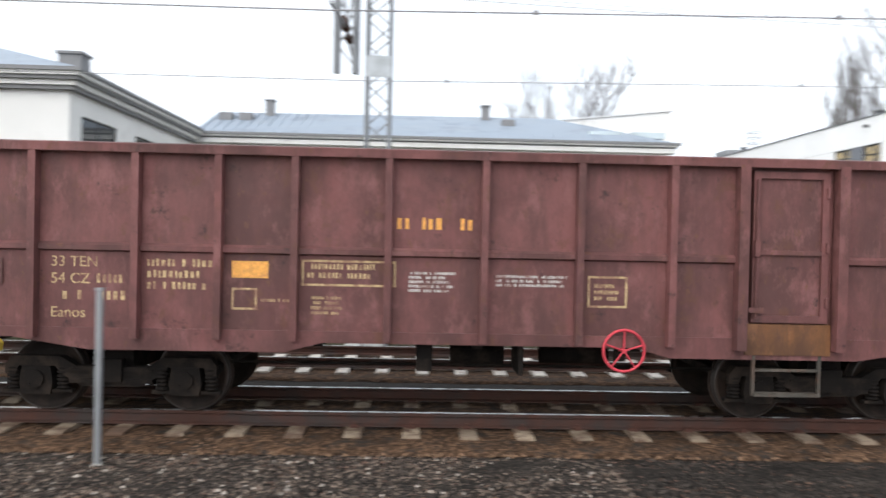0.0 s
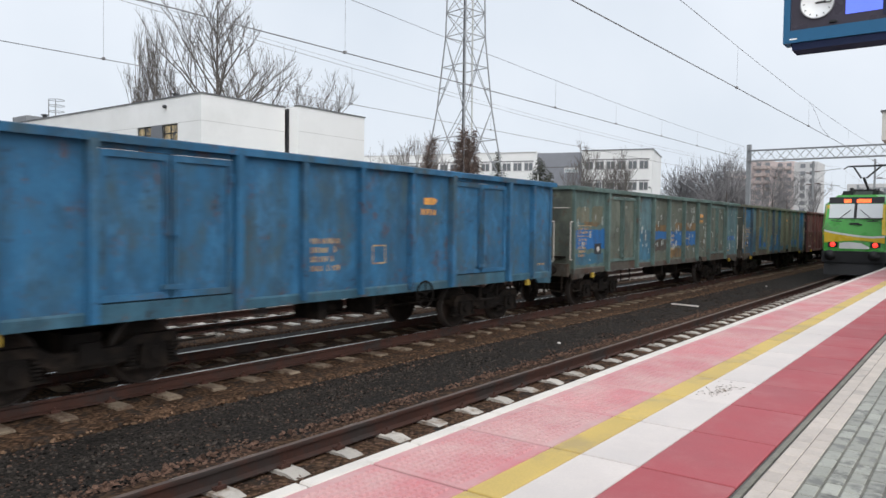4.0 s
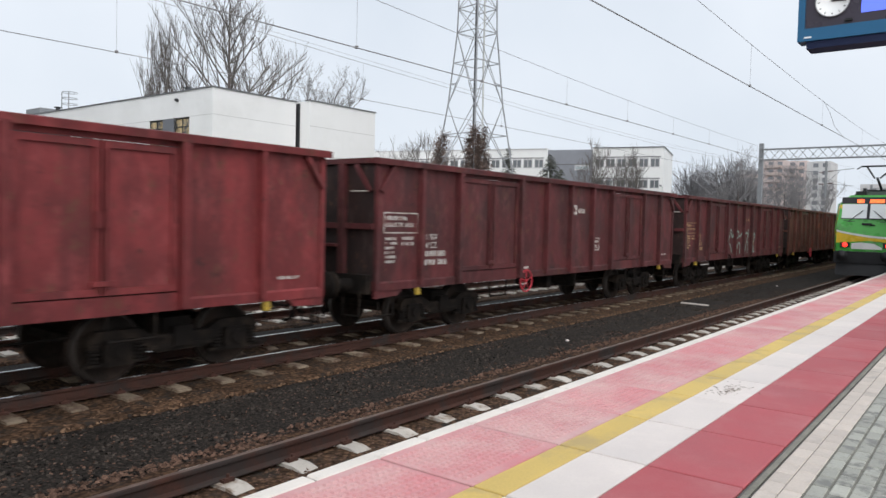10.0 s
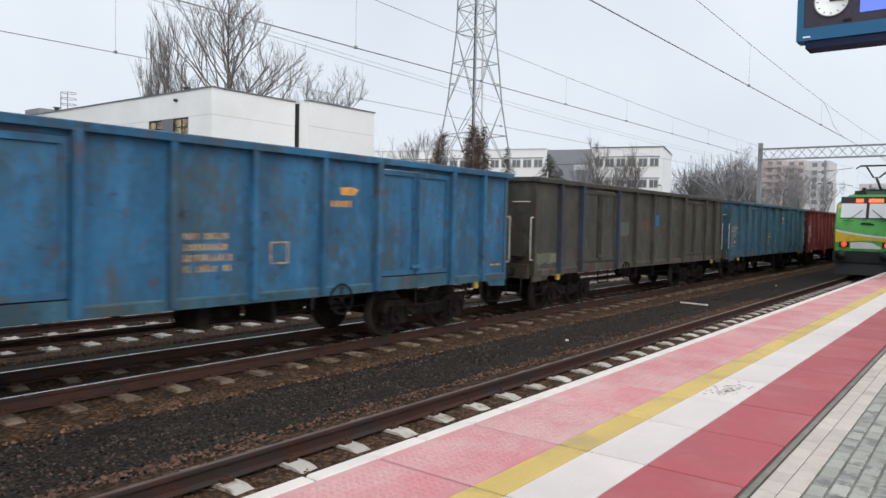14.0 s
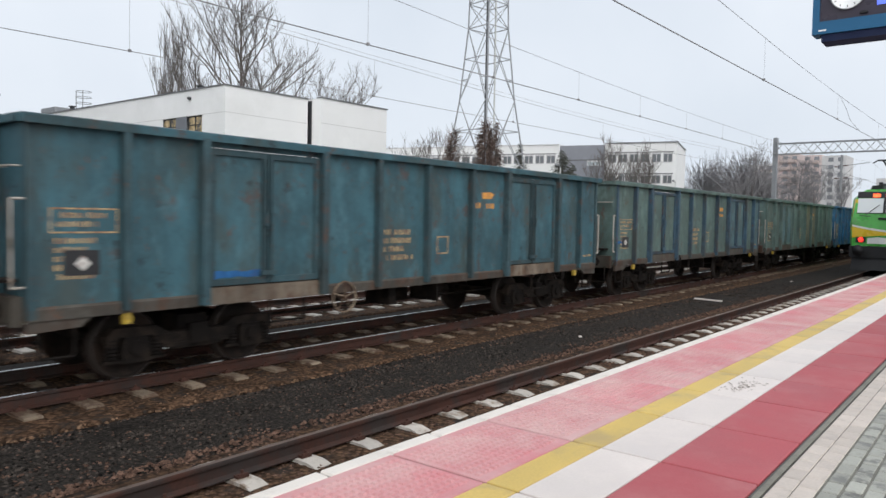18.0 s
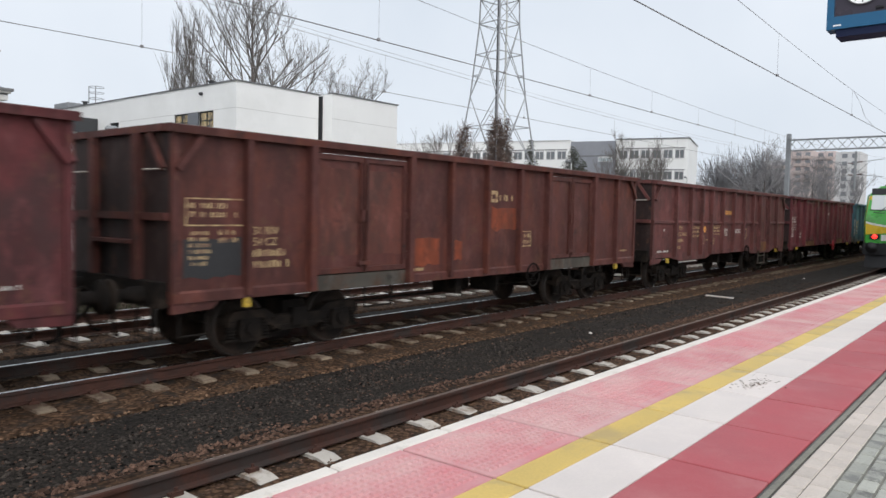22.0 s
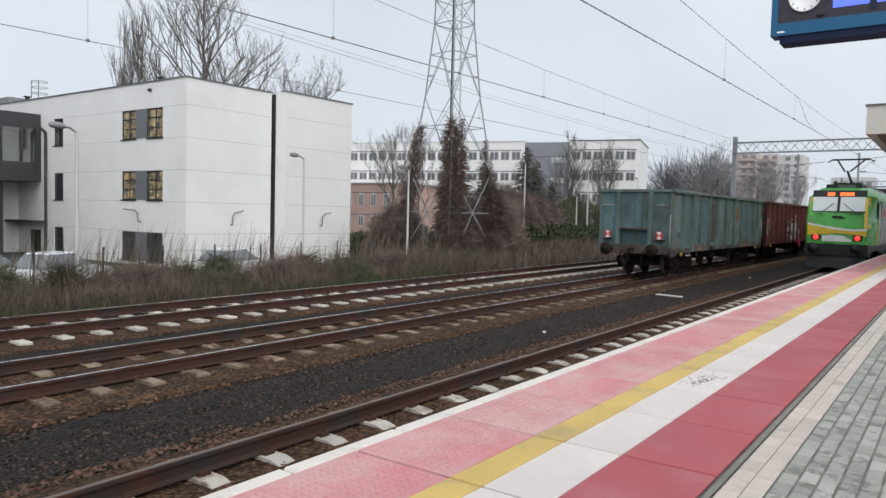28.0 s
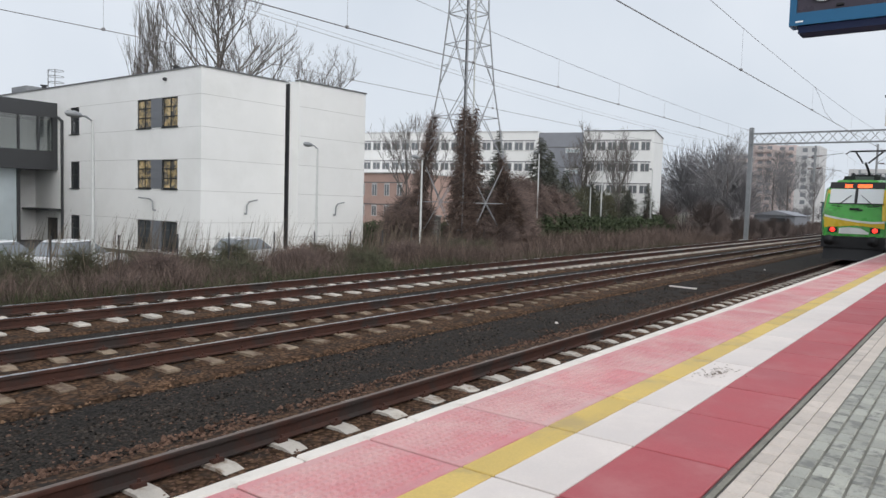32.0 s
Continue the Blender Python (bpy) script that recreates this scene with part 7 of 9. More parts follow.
part("folded_pantograph", Form().beam((14.2, -0.5, 4.3), (16.2, -0.5, 4.3), 0.08).beam((14.2, 0.5, 4.3), (16.2, 0.5, 4.3), 0.08).beam((15, -0.85, 4.55), (15, 0.85, 4.55), 0.06).beam((14.4, 0, 4.4), (16.2, 0, 4.5), 0.09), M_BLACK, loco)

coach = thing("double_deck_coach", "grey and white double-deck passenger coach", "railway coach", (LX + 19.6, TRACK_1, 0), group="coaches of the passenger train")
cs = [(-1.38, 1.0), (-1.40, 3.0), (-1.30, 3.9), (-0.9, 4.5), (-0.4, 4.62), (0.4, 4.62), (0.9, 4.5), (1.30, 3.9), (1.40, 3.0), (1.38, 1.0)]
part("body", Form().prism(cs, 0.0, 26.0), G_WHITE, coach, "pale coach body")
part("lower_band", Form().box(0.02, 25.98, -1.415, -1.38, 1.0, 1.35), G_GREEN, coach)
part("skirt", Form().box(0.3, 25.7, -1.3, 1.3, 0.35, 1.0), M_BLACK, coach)
for z in (1.7, 3.05):
    part("window_band", Form().box(2.0, 24.0, -1.425, -1.38, z, z + 0.8), M_PANE, coach, "dark window band")
for x in (1.0, 24.2):
    part("door", Form().box(x, x + 0.85, -1.43, -1.38, 1.1, 3.0), G_GREEN, coach)
for x in (3.2, 5.8, 20.2, 22.8):
    ws = part("wheelset", shared("wheelset", wheelset_form, M_WHEEL), M_WHEEL, coach)
    ws.matrix_basis = pose(x, 0, 0.46)
part("end_frame", Form().prism([(a * 0.96, b) for a, b in cs], -0.3, -0.001), M_BLACK, coach)
for k in (1, 2, 3):
    copy_thing(coach, pose(LX + 19.6 + 26.7 * k, TRACK_1, 0))

# ---- overhead line, gantries, pylon ----
M_WHITEPOLE = material("white_pole", (0.62, 0.63, 0.62), 0.5, vary=0.05)
SPANS = [-73.5, -1.3, 70.5, 142.5, 214.5, 286.5]


LINES = ((TRACK_1 + 0.05, 5.35, 0.90, 0.0, 7.15, 8.00, 1.03, (0.5, 8.8)),      # axis, contact height, rise, crown, messenger ends and sag, droppers
         (TRACK_2, 5.38, 0.50, 0.17, 7.00, 7.60, 0.90, (1.55, 4.3)),
         (TRACK_3, 5.33, 0.50, 0.17, 7.05, 7.50, 0.85, (0.46, 7.1)))


def overhead(axis, low, rise, crown, end0, end1, sag, droppers, label):
    """Contact and messenger wires of one track; the wires climb in the span beside the platform."""
    line = thing("overhead_line", label, "overhead line", group="overhead lines")
    for k, (a, b) in enumerate(zip(SPANS, SPANS[1:])):
        main = k == 1
        def contact(u):
            return low + rise * u + 4 * crown * u * (1 - u) if main else low + (rise if k > 1 else 0)
        def messenger(u):
            m0, m1 = (end0, end1) if main else ((end1, end1) if k > 1 else (end0, end0))
            return m0 + (m1 - m0) * u - 4 * sag * u * (1 - u)
        n = 14
        us = [i / n for i in range(n + 1)]
        part("messenger_wire", Form().path([(a + (b - a) * u, axis, messenger(u)) for u in us], 0.006, 5), M_WIRE, line)
        part("contact_wire", Form().path([(a + (b - a) * u, axis, contact(u)) for u in us], 0.008 if axis > 12 else 0.011, 5), M_WIRE, line)
        if axis > 12:
            part("feeder_wire", Form().path([(a + (b - a) * u, axis + 0.05, messenger(u) + 0.10 + 0.12 * u) for u in us], 0.004, 5), M_WIRE, line)
        x = a + droppers[0] + 1.3
        while x < b - 1:
            u = (x - a) / (b - a)
            part("dropper", Form().tube((x, axis, contact(u)), (x, axis, messenger(u)), 0.003, 4), M_WIRE, line)
            part("clamp", Form().cbox(x - 0.03, x + 0.03, axis - 0.03, axis + 0.03, contact(u) - 0.015, contact(u) + 0.04, 0.01), M_WIRE, line)
            x += droppers[1]
        if main and axis < 6:
            part("jumper_wire", Form().path([(27.2, axis, messenger(0.397)), (28.6, axis + 0.05, 6.3), (29.4, axis + 0.03, 5.95), (31.2, axis, contact(0.4526))], 0.006, 5), M_WIRE, line)


for row, text in zip(LINES, ("thin grey wires over the platform track", "thin grey wires over the freight track", "single contact wire over the track beside the brush")):
    overhead(*row, text)


def lattice(form, a, b, w, h, n, bar=0.04, chord=0.07):
    """A four-chord lattice beam from a to b."""
    a, b = Vector(a), Vector(b)
    d = (b - a).normalized()
    up = Vector((0, 0, 1)) if abs(d.z) < 0.9 else Vector((0, 1, 0))
    s = d.cross(up).normalized() * (w / 2)
    t = s.cross(d).normalized() * (h / 2)
    corners = (s + t, s - t, -s - t, -s + t)
    for c in corners:
        form.beam(a + c, b + c, chord)
    for i in range(n):
        p, q = a + (b - a) * (i / n), a + (b - a) * ((i + 1) / n)
        for c, e in zip(corners, corners[1:] + corners[:1]):
            form.beam(p + (c if i % 2 else e), q + (e if i % 2 else c), bar)
    return form


def gantry(x, mast_lattice, right_end):
    g = thing("catenary_gantry", "grey steel lattice gantry over the tracks", "gantry", (x, 0, 0), group="gantries of the overhead line")
    beam = lattice(Form(), (0, 17.7, 8.92), (0, right_end, 8.92), 0.7, 0.95, int((17.7 - right_end) / 0.8), 0.045, 0.08)
    part("cross_beam", beam, M_GALV, g, "steel lattice cross beam")
    for y in (17.6, right_end + 0.1):
        if mast_lattice:
            part("mast", lattice(Form(), (0.22, y, -0.8), (0.22, y, 9.9), 0.55, 0.55, 22, 0.03, 0.06), M_GALV, g, "square lattice mast")
            if y > 0:
                part("number_plate", Form().box(-0.08, 0.52, y - 0.32, y - 0.29, 6.1, 6.6), material("pale_plate", (0.45, 0.48, 0.5), 0.5), g, "blank pale plate")
        else:
            part("mast", Form().beam((0, y, -0.8), (0, y, 9.95), 0.42, 0.34, (0, 1, 0)), M_GALV, g, "grey steel mast")
        part("footing", Form().cbox(-0.5, 0.5, y - 0.5, y + 0.5, -0.9, -0.35, 0.04), M_CONCRETE, g)
    for y in (12.2, 7.5):
        for dx in (-0.16, 0.16):
            part("hanger", Form().beam((dx, y, 5.0), (dx, y, 8.2), 0.09), M_GALV, g)
        lac = Form()
        for k in range(8):
            lac.beam((-0.16 if k % 2 else 0.16, y, 5.1 + k * 0.38), (0.16 if k % 2 else -0.16, y, 5.48 + k * 0.38), 0.03)
        part("hanger_lacing", lac, M_GALV, g)
    up = 1 if x > 0 else 0
    for (y, low, rise, _, e0, e1, _, _), hy in zip(LINES[::-1], (12.2, 12.2, 7.5)):
        zc, zm = low + rise * up, (e1 if up else e0)
        arm = Form().beam((0, hy, zm - 0.35), (0, y, zm - 0.1), 0.05).beam((0, hy, zc + 0.35), (0, y, zc + 0.12), 0.04).beam((0, hy, zc + 0.35), (0, (hy + y) / 2, zm - 0.3), 0.035)
        part("cantilever", arm, M_GALV, g, "registration arm")
        d = 1 if y > hy else -1
        for z in (zm - 0.33, zc + 0.33):
            pr = []
            for k in range(6):
                pr += [(k * 0.07, 0.03), (k * 0.07 + 0.02, 0.075), (k * 0.07 + 0.05, 0.03)]
            part("insulator", Form().lathe((0, hy + d * 0.15, z), (0, d, 0.1), pr, 10), material("brown_porcelain", (0.10, 0.05, 0.035), 0.3) if "brown_porcelain" not in bpy.data.materials else bpy.data.materials["brown_porcelain"], g)
    return g


gantry(-1.3, True, -13.5)
gantry(70.5, False, -13.5)
gantry(142.5, False, -13.5)

PX, PY, PTURN = 39.9, 28.25, -10.0
M_PYLON = material("dull_grey_pylon_steel", (0.34, 0.35, 0.37), 0.7, metal=0.0, vary=0.12, scale=3, bump=0.05)
pylon = thing("lattice_pylon", "grey steel lattice power pylon with dry creepers", "pylon", (PX, PY, 0), PTURN)
PROFILE = [(-1.2, 2.45), (5.0, 1.92), (10.0, 1.30), (14.8, 0.94), (16.4, 0.91), (18.0, 0.88), (19.6, 0.85), (21.2, 0.82), (22.8, 0.79), (24.4, 0.76)]


def corner(k, j):
    z, h = PROFILE[j]
    sx, sy = ((-1, -1), (1, -1), (1, 1), (-1, 1))[k % 4]
    return Vector((sx * h, sy * h, z))


for k in range(4):
    part("leg", Form().path([tuple(corner(k, j)) for j in range(len(PROFILE))], 0.05, 4), M_PYLON, pylon)
    for j in range(len(PROFILE) - 1):
        a, b, c, d = corner(k, j), corner(k + 1, j), corner(k, j + 1), corner(k + 1, j + 1)
        r = 0.038 if j < 3 else 0.032
        part("brace", Form().beam(a, d, r), M_PYLON, pylon)
        part("brace", Form().beam(b, c, r), M_PYLON, pylon)
        if j >= 2:
            part("cross_bar", Form().beam(c, d, 0.05), M_PYLON, pylon)
        if j < 3:
            w0, w1 = (b - a).length, (d - c).length
            v = w0 / (w0 + w1)
            part("cross_bar", Form().beam(a.lerp(c, v), b.lerp(d, v), 0.05), M_PYLON, pylon)
            part("brace", Form().beam(a.lerp(c, v * 0.5), a.lerp(d, v * 0.5), 0.045), M_PYLON, pylon)
            part("brace", Form().beam(b.lerp(d, v * 0.5), b.lerp(c, v * 0.5), 0.045), M_PYLON, pylon)
part("cable_riser", Form().tube((0.45, -0.35, -1.2), (0.3, -0.3, 24), 0.06, 8), M_WHITEPOLE, pylon, "pale vertical pipe")
part("cable", Form().tube((-0.25, -0.1, -1.2), (-0.1, 0, 24), 0.065, 8), M_SLATE, pylon, "dark vertical cable bundle")

# ---- platform furniture ----
M_SIGNBLUE = material("blue_sign_frame", (0.02, 0.13, 0.27), 0.4, vary=0.04, scale=2, bump=0.02)
M_SIGNNAVY = material("navy_sign_box", (0.012, 0.018, 0.05), 0.4, vary=0.05, scale=2, bump=0.02)
M_SIGNLEDGE = material("dark_blue_ledge", (0.008, 0.016, 0.055), 0.8, vary=0.05, scale=2, bump=0.02)
M_SIGNFACE = material("dark_sign_face", (0.05, 0.042, 0.06), 0.3, vary=0.05, scale=2, bump=0.0)
M_LCD = material("lit_blue_display", (0.13, 0.20, 0.95), 0.3, vary=0.04, scale=1, bump=0.0, emit=0.6)
M_DIAL = material("white_clock_dial", (0.82, 0.83, 0.83), 0.4, vary=0.02, bump=0.0, emit=0.15)

sign = thing("departure_display", "blue departure display with clock over the platform", "display board", (9.5, 0, 0))
yl, yr, zb = 2.015, -1.6, 4.47
part("frame", Form().box(-0.02, 0.22, yr, yl, zb, zb + 0.145).box(-0.02, 0.22, yl - 0.075, yl, zb + 0.145, zb + 1.2).box(-0.02, 0.22, yr, yl, zb + 1.2, zb + 1.3).box(-0.02, 0.22, yr, yr + 0.075, zb + 0.145, zb + 1.2), M_SIGNBLUE, sign, "blue metal frame")
part("housing", Form().box(0.03, 0.30, yr + 0.08, yl - 0.08, zb - 0.03, zb + 1.2), M_SIGNNAVY, sign, "navy housing")
part("lower_ledge", Form().box(0.0, 0.30, yr + 0.02, yl - 0.10, zb - 0.09, zb - 0.004), M_SIGNLEDGE, sign)
part("face", Form().box(0.0, 0.028, yr + 0.076, yl - 0.076, zb + 0.146, zb + 1.2), M_SIGNFACE, sign)
CY, CZ_, CR = 1.653, zb + 0.431, 0.18
clock = part("clock", Form().lathe((0.0, CY, CZ_), (-1, 0, 0), [(0, CR), (0.02, CR), (0.02, CR - 0.014), (0.012, CR - 0.014), (0.012, 0.0)], 32), M_DIAL, sign, "round white clock face")
part("clock_rim", Form().ring((-0.02, CY, CZ_), (1, 0, 0), CR, 0.007, 32, 6), M_GALV, clock)
part("hour_hand", Form().beam((-0.02, CY + 0.01, CZ_), (-0.02, CY - 0.09, CZ_ + 0.005), 0.006, 0.02), M_BLACK, clock)
part("minute_hand", Form().beam((-0.022, CY + 0.02, CZ_ + 0.003), (-0.022, CY - 0.14, CZ_ - 0.012), 0.004, 0.012), M_BLACK, clock)
for k in range(12):
    a = k * math.tau / 12
    part("mark", Form().beam((-0.016, CY + 0.135 * math.sin(a), CZ_ + 0.135 * math.cos(a)), (-0.016, CY + 0.155 * math.sin(a), CZ_ + 0.155 * math.cos(a)), 0.004, 0.008), M_BLACK, clock)
part("screen", Form().box(-0.006, 0.0, 0.985, 1.357, zb + 0.255, zb + 1.1).box(-0.006, 0.0, yr + 0.2, 0.915, zb + 0.255, zb + 1.1), M_LCD, sign, "lit blue screen")
part("screen_post", Form().box(-0.01, 0.0, 0.915, 0.985, zb + 0.19, zb + 1.15), M_SIGNNAVY, sign)
part("sensor", Form().cbox(-0.03, 0.0, 1.44, 1.52, zb + 0.18, zb + 0.205, 0.005), M_BLACK, sign)
part("mark_plate", Form().box(-0.024, -0.02, yl - 0.155, yl - 0.072, zb + 0.032, zb + 0.05), M_DIAL, sign, "tiny white mark")
part("post", Form().tube((0.15, -1.2, 0.7), (0.15, -1.2, zb + 1.6), 0.11, 14), M_SIGNNAVY, sign)
part("bracket", Form().box(0.06, 0.24, -1.25, 0.4, zb + 1.3, zb + 1.42), M_SIGNNAVY, sign)

canopy = thing("platform_canopy", "pale platform canopy with brown underside and lamps", "canopy", (24.0, 0, 0))
M_FASCIA = material("cream_fascia", (0.62, 0.60, 0.55), 0.6, vary=0.03, scale=0.8)
M_SOFFIT = material("brown_soffit", (0.17, 0.12, 0.085), 0.6, vary=0.08, scale=0.6)
part("fascia", Form().box(0, 0.2, -6, 2.42, 4.80, 5.60).box(0.2, 110, 2.22, 2.42, 4.80, 5.60), M_FASCIA, canopy, "cream fascia")
part("soffit", Form().box(0.2, 110, -6, 2.22, 4.84, 4.95), M_SOFFIT, canopy, "brown slatted underside")
part("roof", Form().box(0.2, 110, -6, 2.22, 5.4, 5.5), M_COPING, canopy)
part("edge_flashing", Form().box(-0.04, 0.24, -6, 2.46, 5.60, 5.65).box(0.24, 110, 2.18, 2.46, 5.60, 5.65), M_COPING, canopy)
M_TUBE = material("lit_lamp", (1.0, 0.95, 0.85), 0.4, vary=0.0, bump=0, emit=4.0)
for k in range(9):
    x = 3.5 + k * 6
    lm = part("lamp", Form().lathe((x, 1.35, 4.84), (0, 0, -1), [(0, 0.05), (0.1, 0.06), (0.14, 0.2), (0.3, 0.23)], 14), M_GALV, canopy, "round downlight")
    part("bulb", Form().lathe((x, 1.35, 4.56), (0, 0, -1), [(0, 0.19), (0.05, 0.15), (0.07, 0.0)], 14), M_TUBE, lm)
for k in range(7):
    part("column", Form().tube((4 + k * 16, -1.8, 0.7), (4 + k * 16, -1.8, 4.9), 0.16, 14), M_GALV, canopy)


def street_lamp(x, y, top, side, label):
    l = thing("street_lamp", label, "street lamp", (x, y, 0), group="street lamps beyond the tracks")
    part("pole", Form().tube((0, 0, -1.3), (0, 0, top), 0.075, 10, 0.05), M_WHITEPOLE, l, "white pole")
    part("arm", Form().path([(0, 0, top - 0.05), (side * 0.25, 0, top + 0.1), (side * 0.5, 0, top + 0.12)], 0.035, 8), M_GALV, l)
    part("head", Form().lathe((side * 0.4, 0, top + 0.12), (side, 0, 0.05), [(0, 0.0), (0.03, 0.08), (0.25, 0.13), (0.5, 0.10), (0.6, 0.0)], 12), M_GALV, l)


street_lamp(13.2, 25.6, 4.8, -1, "tall white street lamp beside the fence")
street_lamp(26.3, 28.0, 4.88, -1, "slim white street lamp before the white block")
street_lamp(33.8, 27.0, 4.75, -1, "white street lamp in front of the brush")
street_lamp(56.7, 32.0, 6.8, -1, "white street lamp behind the hedge")
street_lamp(69.6, 33.0, 4.3, -1, "short white street lamp among shrubs")
street_lamp(72.3, 33.0, 6.8, -1, "white street lamp near the white building")
street_lamp(89.4, 34.0, 7.1, -1, "slim white street lamp near the white building")

hatch = thing("service_hatch", "pale steel service hatch in the paving", "hatch", (9.55, 0.12, DECK))
part("frame", Form().box(-0.42, 0.42, -0.42, -0.36, -0.05, 0.012).box(-0.42, 0.42, 0.36, 0.42, -0.05, 0.012).box(-0.42, -0.36, -0.36, 0.36, -0.05, 0.012).box(0.36, 0.42, -0.36, 0.36, -0.05, 0.012), M_CONCRETE, hatch, "pale concrete frame")
part("gap", Form().box(-0.36, 0.36, -0.36, 0.36, -0.05, 0.003), M_SLOT, hatch)
part("lid", Form().cbox(-0.335, 0.335, -0.335, 0.335, 0.003, 0.011, 0.003), M_CONCRETE, hatch, "pale worn lid")
rnd = random.Random(77)
flakes = Form()
for _ in range(70):
    x, y, a = 6.75 + rnd.gauss(0, 0.16), 1.87 + rnd.gauss(0, 0.06), rnd.uniform(0, 3.14)
    dx, dy, q = 0.02 * math.cos(a), 0.02 * math.sin(a), rnd.uniform(0.3, 1.0)
    flakes.add([(x - dx * q, y - dy * q, DECK + 0.004), (x + dy * 0.4, y - dx * 0.4, DECK + 0.007), (x + dx * q, y + dy * q, DECK + 0.004), (x - dy * 0.4, y + dx * 0.4, DECK + 0.009)], [(0, 1, 2, 3)])
tagged(part("dead_leaves", flakes, material("dead_leaf_brown", (0.16, 0.11, 0.07), 0.9, vary=0.3, scale=20)), "scattered crumbs of dead brown leaves", "leaves", kind="stuff")

# marker post by the freight track, litter on the gravel
post = thing("marker_post", "short grey steel marker post", "post", (-3.42, 7.84, 0))
part("stem", Form().cbox(-0.032, 0.032, -0.03, 0.03, -0.35, 1.62, 0.01), M_GALV, post)
part("foot", Form().cbox(-0.07, 0.07, -0.07, 0.07, -0.35, -0.24, 0.02), M_CONCRETE, post)
part("cap", Form().box(-0.036, 0.036, -0.034, 0.034, 1.62, 1.65), M_GALV, post)
for x, y, a, l in ((22.95, 7.55, 80, 0.9),):
    ob = tagged(part("plank", Form().cbox(-l / 2, l / 2, -0.06, 0.06, 0, 0.035, 0.008), M_PALE), "pale broken plank on the gravel", "plank")
    ob.matrix_basis = pose(x, y, -0.245, 0, 0, a)
for x, y in ((13.6, 7.1), (33, 7.4)):
    ob = tagged(part("litter", Form().cbox(-0.035, 0.035, -0.03, 0.03, 0, 0.03, 0.01), M_PALE), "crumpled white litter on the gravel", "litter")
    ob.matrix_basis = pose(x, y, -0.24, 0, 0, 30 * x)

# ---- trees, brush, fence beyond the tracks ----
M_TWIG = material("grey_brown_twigs", (0.15, 0.135, 0.125), 0.95, vary=0.2, scale=3, bump=0)
# far twigs paler than the near ones: distance haze put into the colour
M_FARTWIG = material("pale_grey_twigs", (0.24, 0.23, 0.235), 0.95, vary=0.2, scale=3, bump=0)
M_BRUSH = island(material("red_brown_brush", (0.135, 0.098, 0.082), 0.95, vary=0.25, scale=1.2, bump=0), 0.6)
M_FARBRUSH = island(material("far_grey_brown_brush", (0.105, 0.080, 0.072), 0.95, vary=0.25, scale=0.4, bump=0), 0.4)
# grey lifted to carry the haze of distance in the base colour
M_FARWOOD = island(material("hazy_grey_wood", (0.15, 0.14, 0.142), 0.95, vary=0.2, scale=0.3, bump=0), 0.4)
M_REED = island(material("straw_stalks", (0.15, 0.12, 0.09), 0.95, vary=0.2, scale=2, bump=0), 0.5)
M_VINE = island(material("dry_creeper", (0.150, 0.108, 0.092), 0.95, vary=0.3, scale=1.5, bump=0), 0.6)
M_REDBUSH = island(material("wine_brown_twigs", (0.145, 0.105, 0.092), 0.95, vary=0.3, scale=0.8, bump=0), 0.6)
M_NEEDLE = island(material("dark_conifer_green", (0.085, 0.090, 0.072), 0.9, vary=0.3, scale=2, bump=0), 0.5)
M_HEDGE = island(material("dark_hedge_green", (0.055, 0.072, 0.036), 0.9, vary=0.3, scale=2, bump=0), 0.6)
M_BRAMBLE = island(material("olive_bramble", (0.075, 0.075, 0.045), 0.95, vary=0.3, scale=2, bump=0), 0.6)


def limb(form, rnd, a, d, length, r, depth, spread, up, bend=0.25, shrink=0.72, min_r=0.012):
    """One limb, drawn in bent pieces, and the limbs that leave it."""
    pts, dirs = [Vector(a)], [Vector(d).normalized()]
    n = 3 if depth > 1 else 2
    for _ in range(n):
        nd = (dirs[-1] + Vector((rnd.uniform(-1, 1), rnd.uniform(-1, 1), rnd.uniform(-0.6, 0.9))) * bend * 0.5 + Vector((0, 0, up * 0.2))).normalized()
        dirs.append(nd)
        pts.append(pts[-1] + nd * (length / n))
    for k in range(n):
        form.tube(pts[k], pts[k + 1], max(min_r, r * (1 - 0.4 * k / n)), 5 if depth > 2 else 3, max(min_r * 0.8, r * (1 - 0.4 * (k + 1) / n)), cap=False)
    if depth <= 0:
        return
    kids = 3 if depth > 1 else 4
    for i in range(kids):
        u = 0.35 + 0.65 * (i + rnd.random()) / kids
        k = min(n - 1, int(u * n))
        p = pts[k].lerp(pts[k + 1], u * n - k)
        side = Vector((rnd.uniform(-1, 1), rnd.uniform(-1, 1), rnd.uniform(-0.2, 0.6))).normalized()
        limb(form, rnd, p, dirs[k + 1] * (1 - spread) + side * spread + Vector((0, 0, up * 0.35)), length * shrink * rnd.uniform(0.75, 1.1), r * 0.55, depth - 1, spread, up, bend, shrink, min_r)


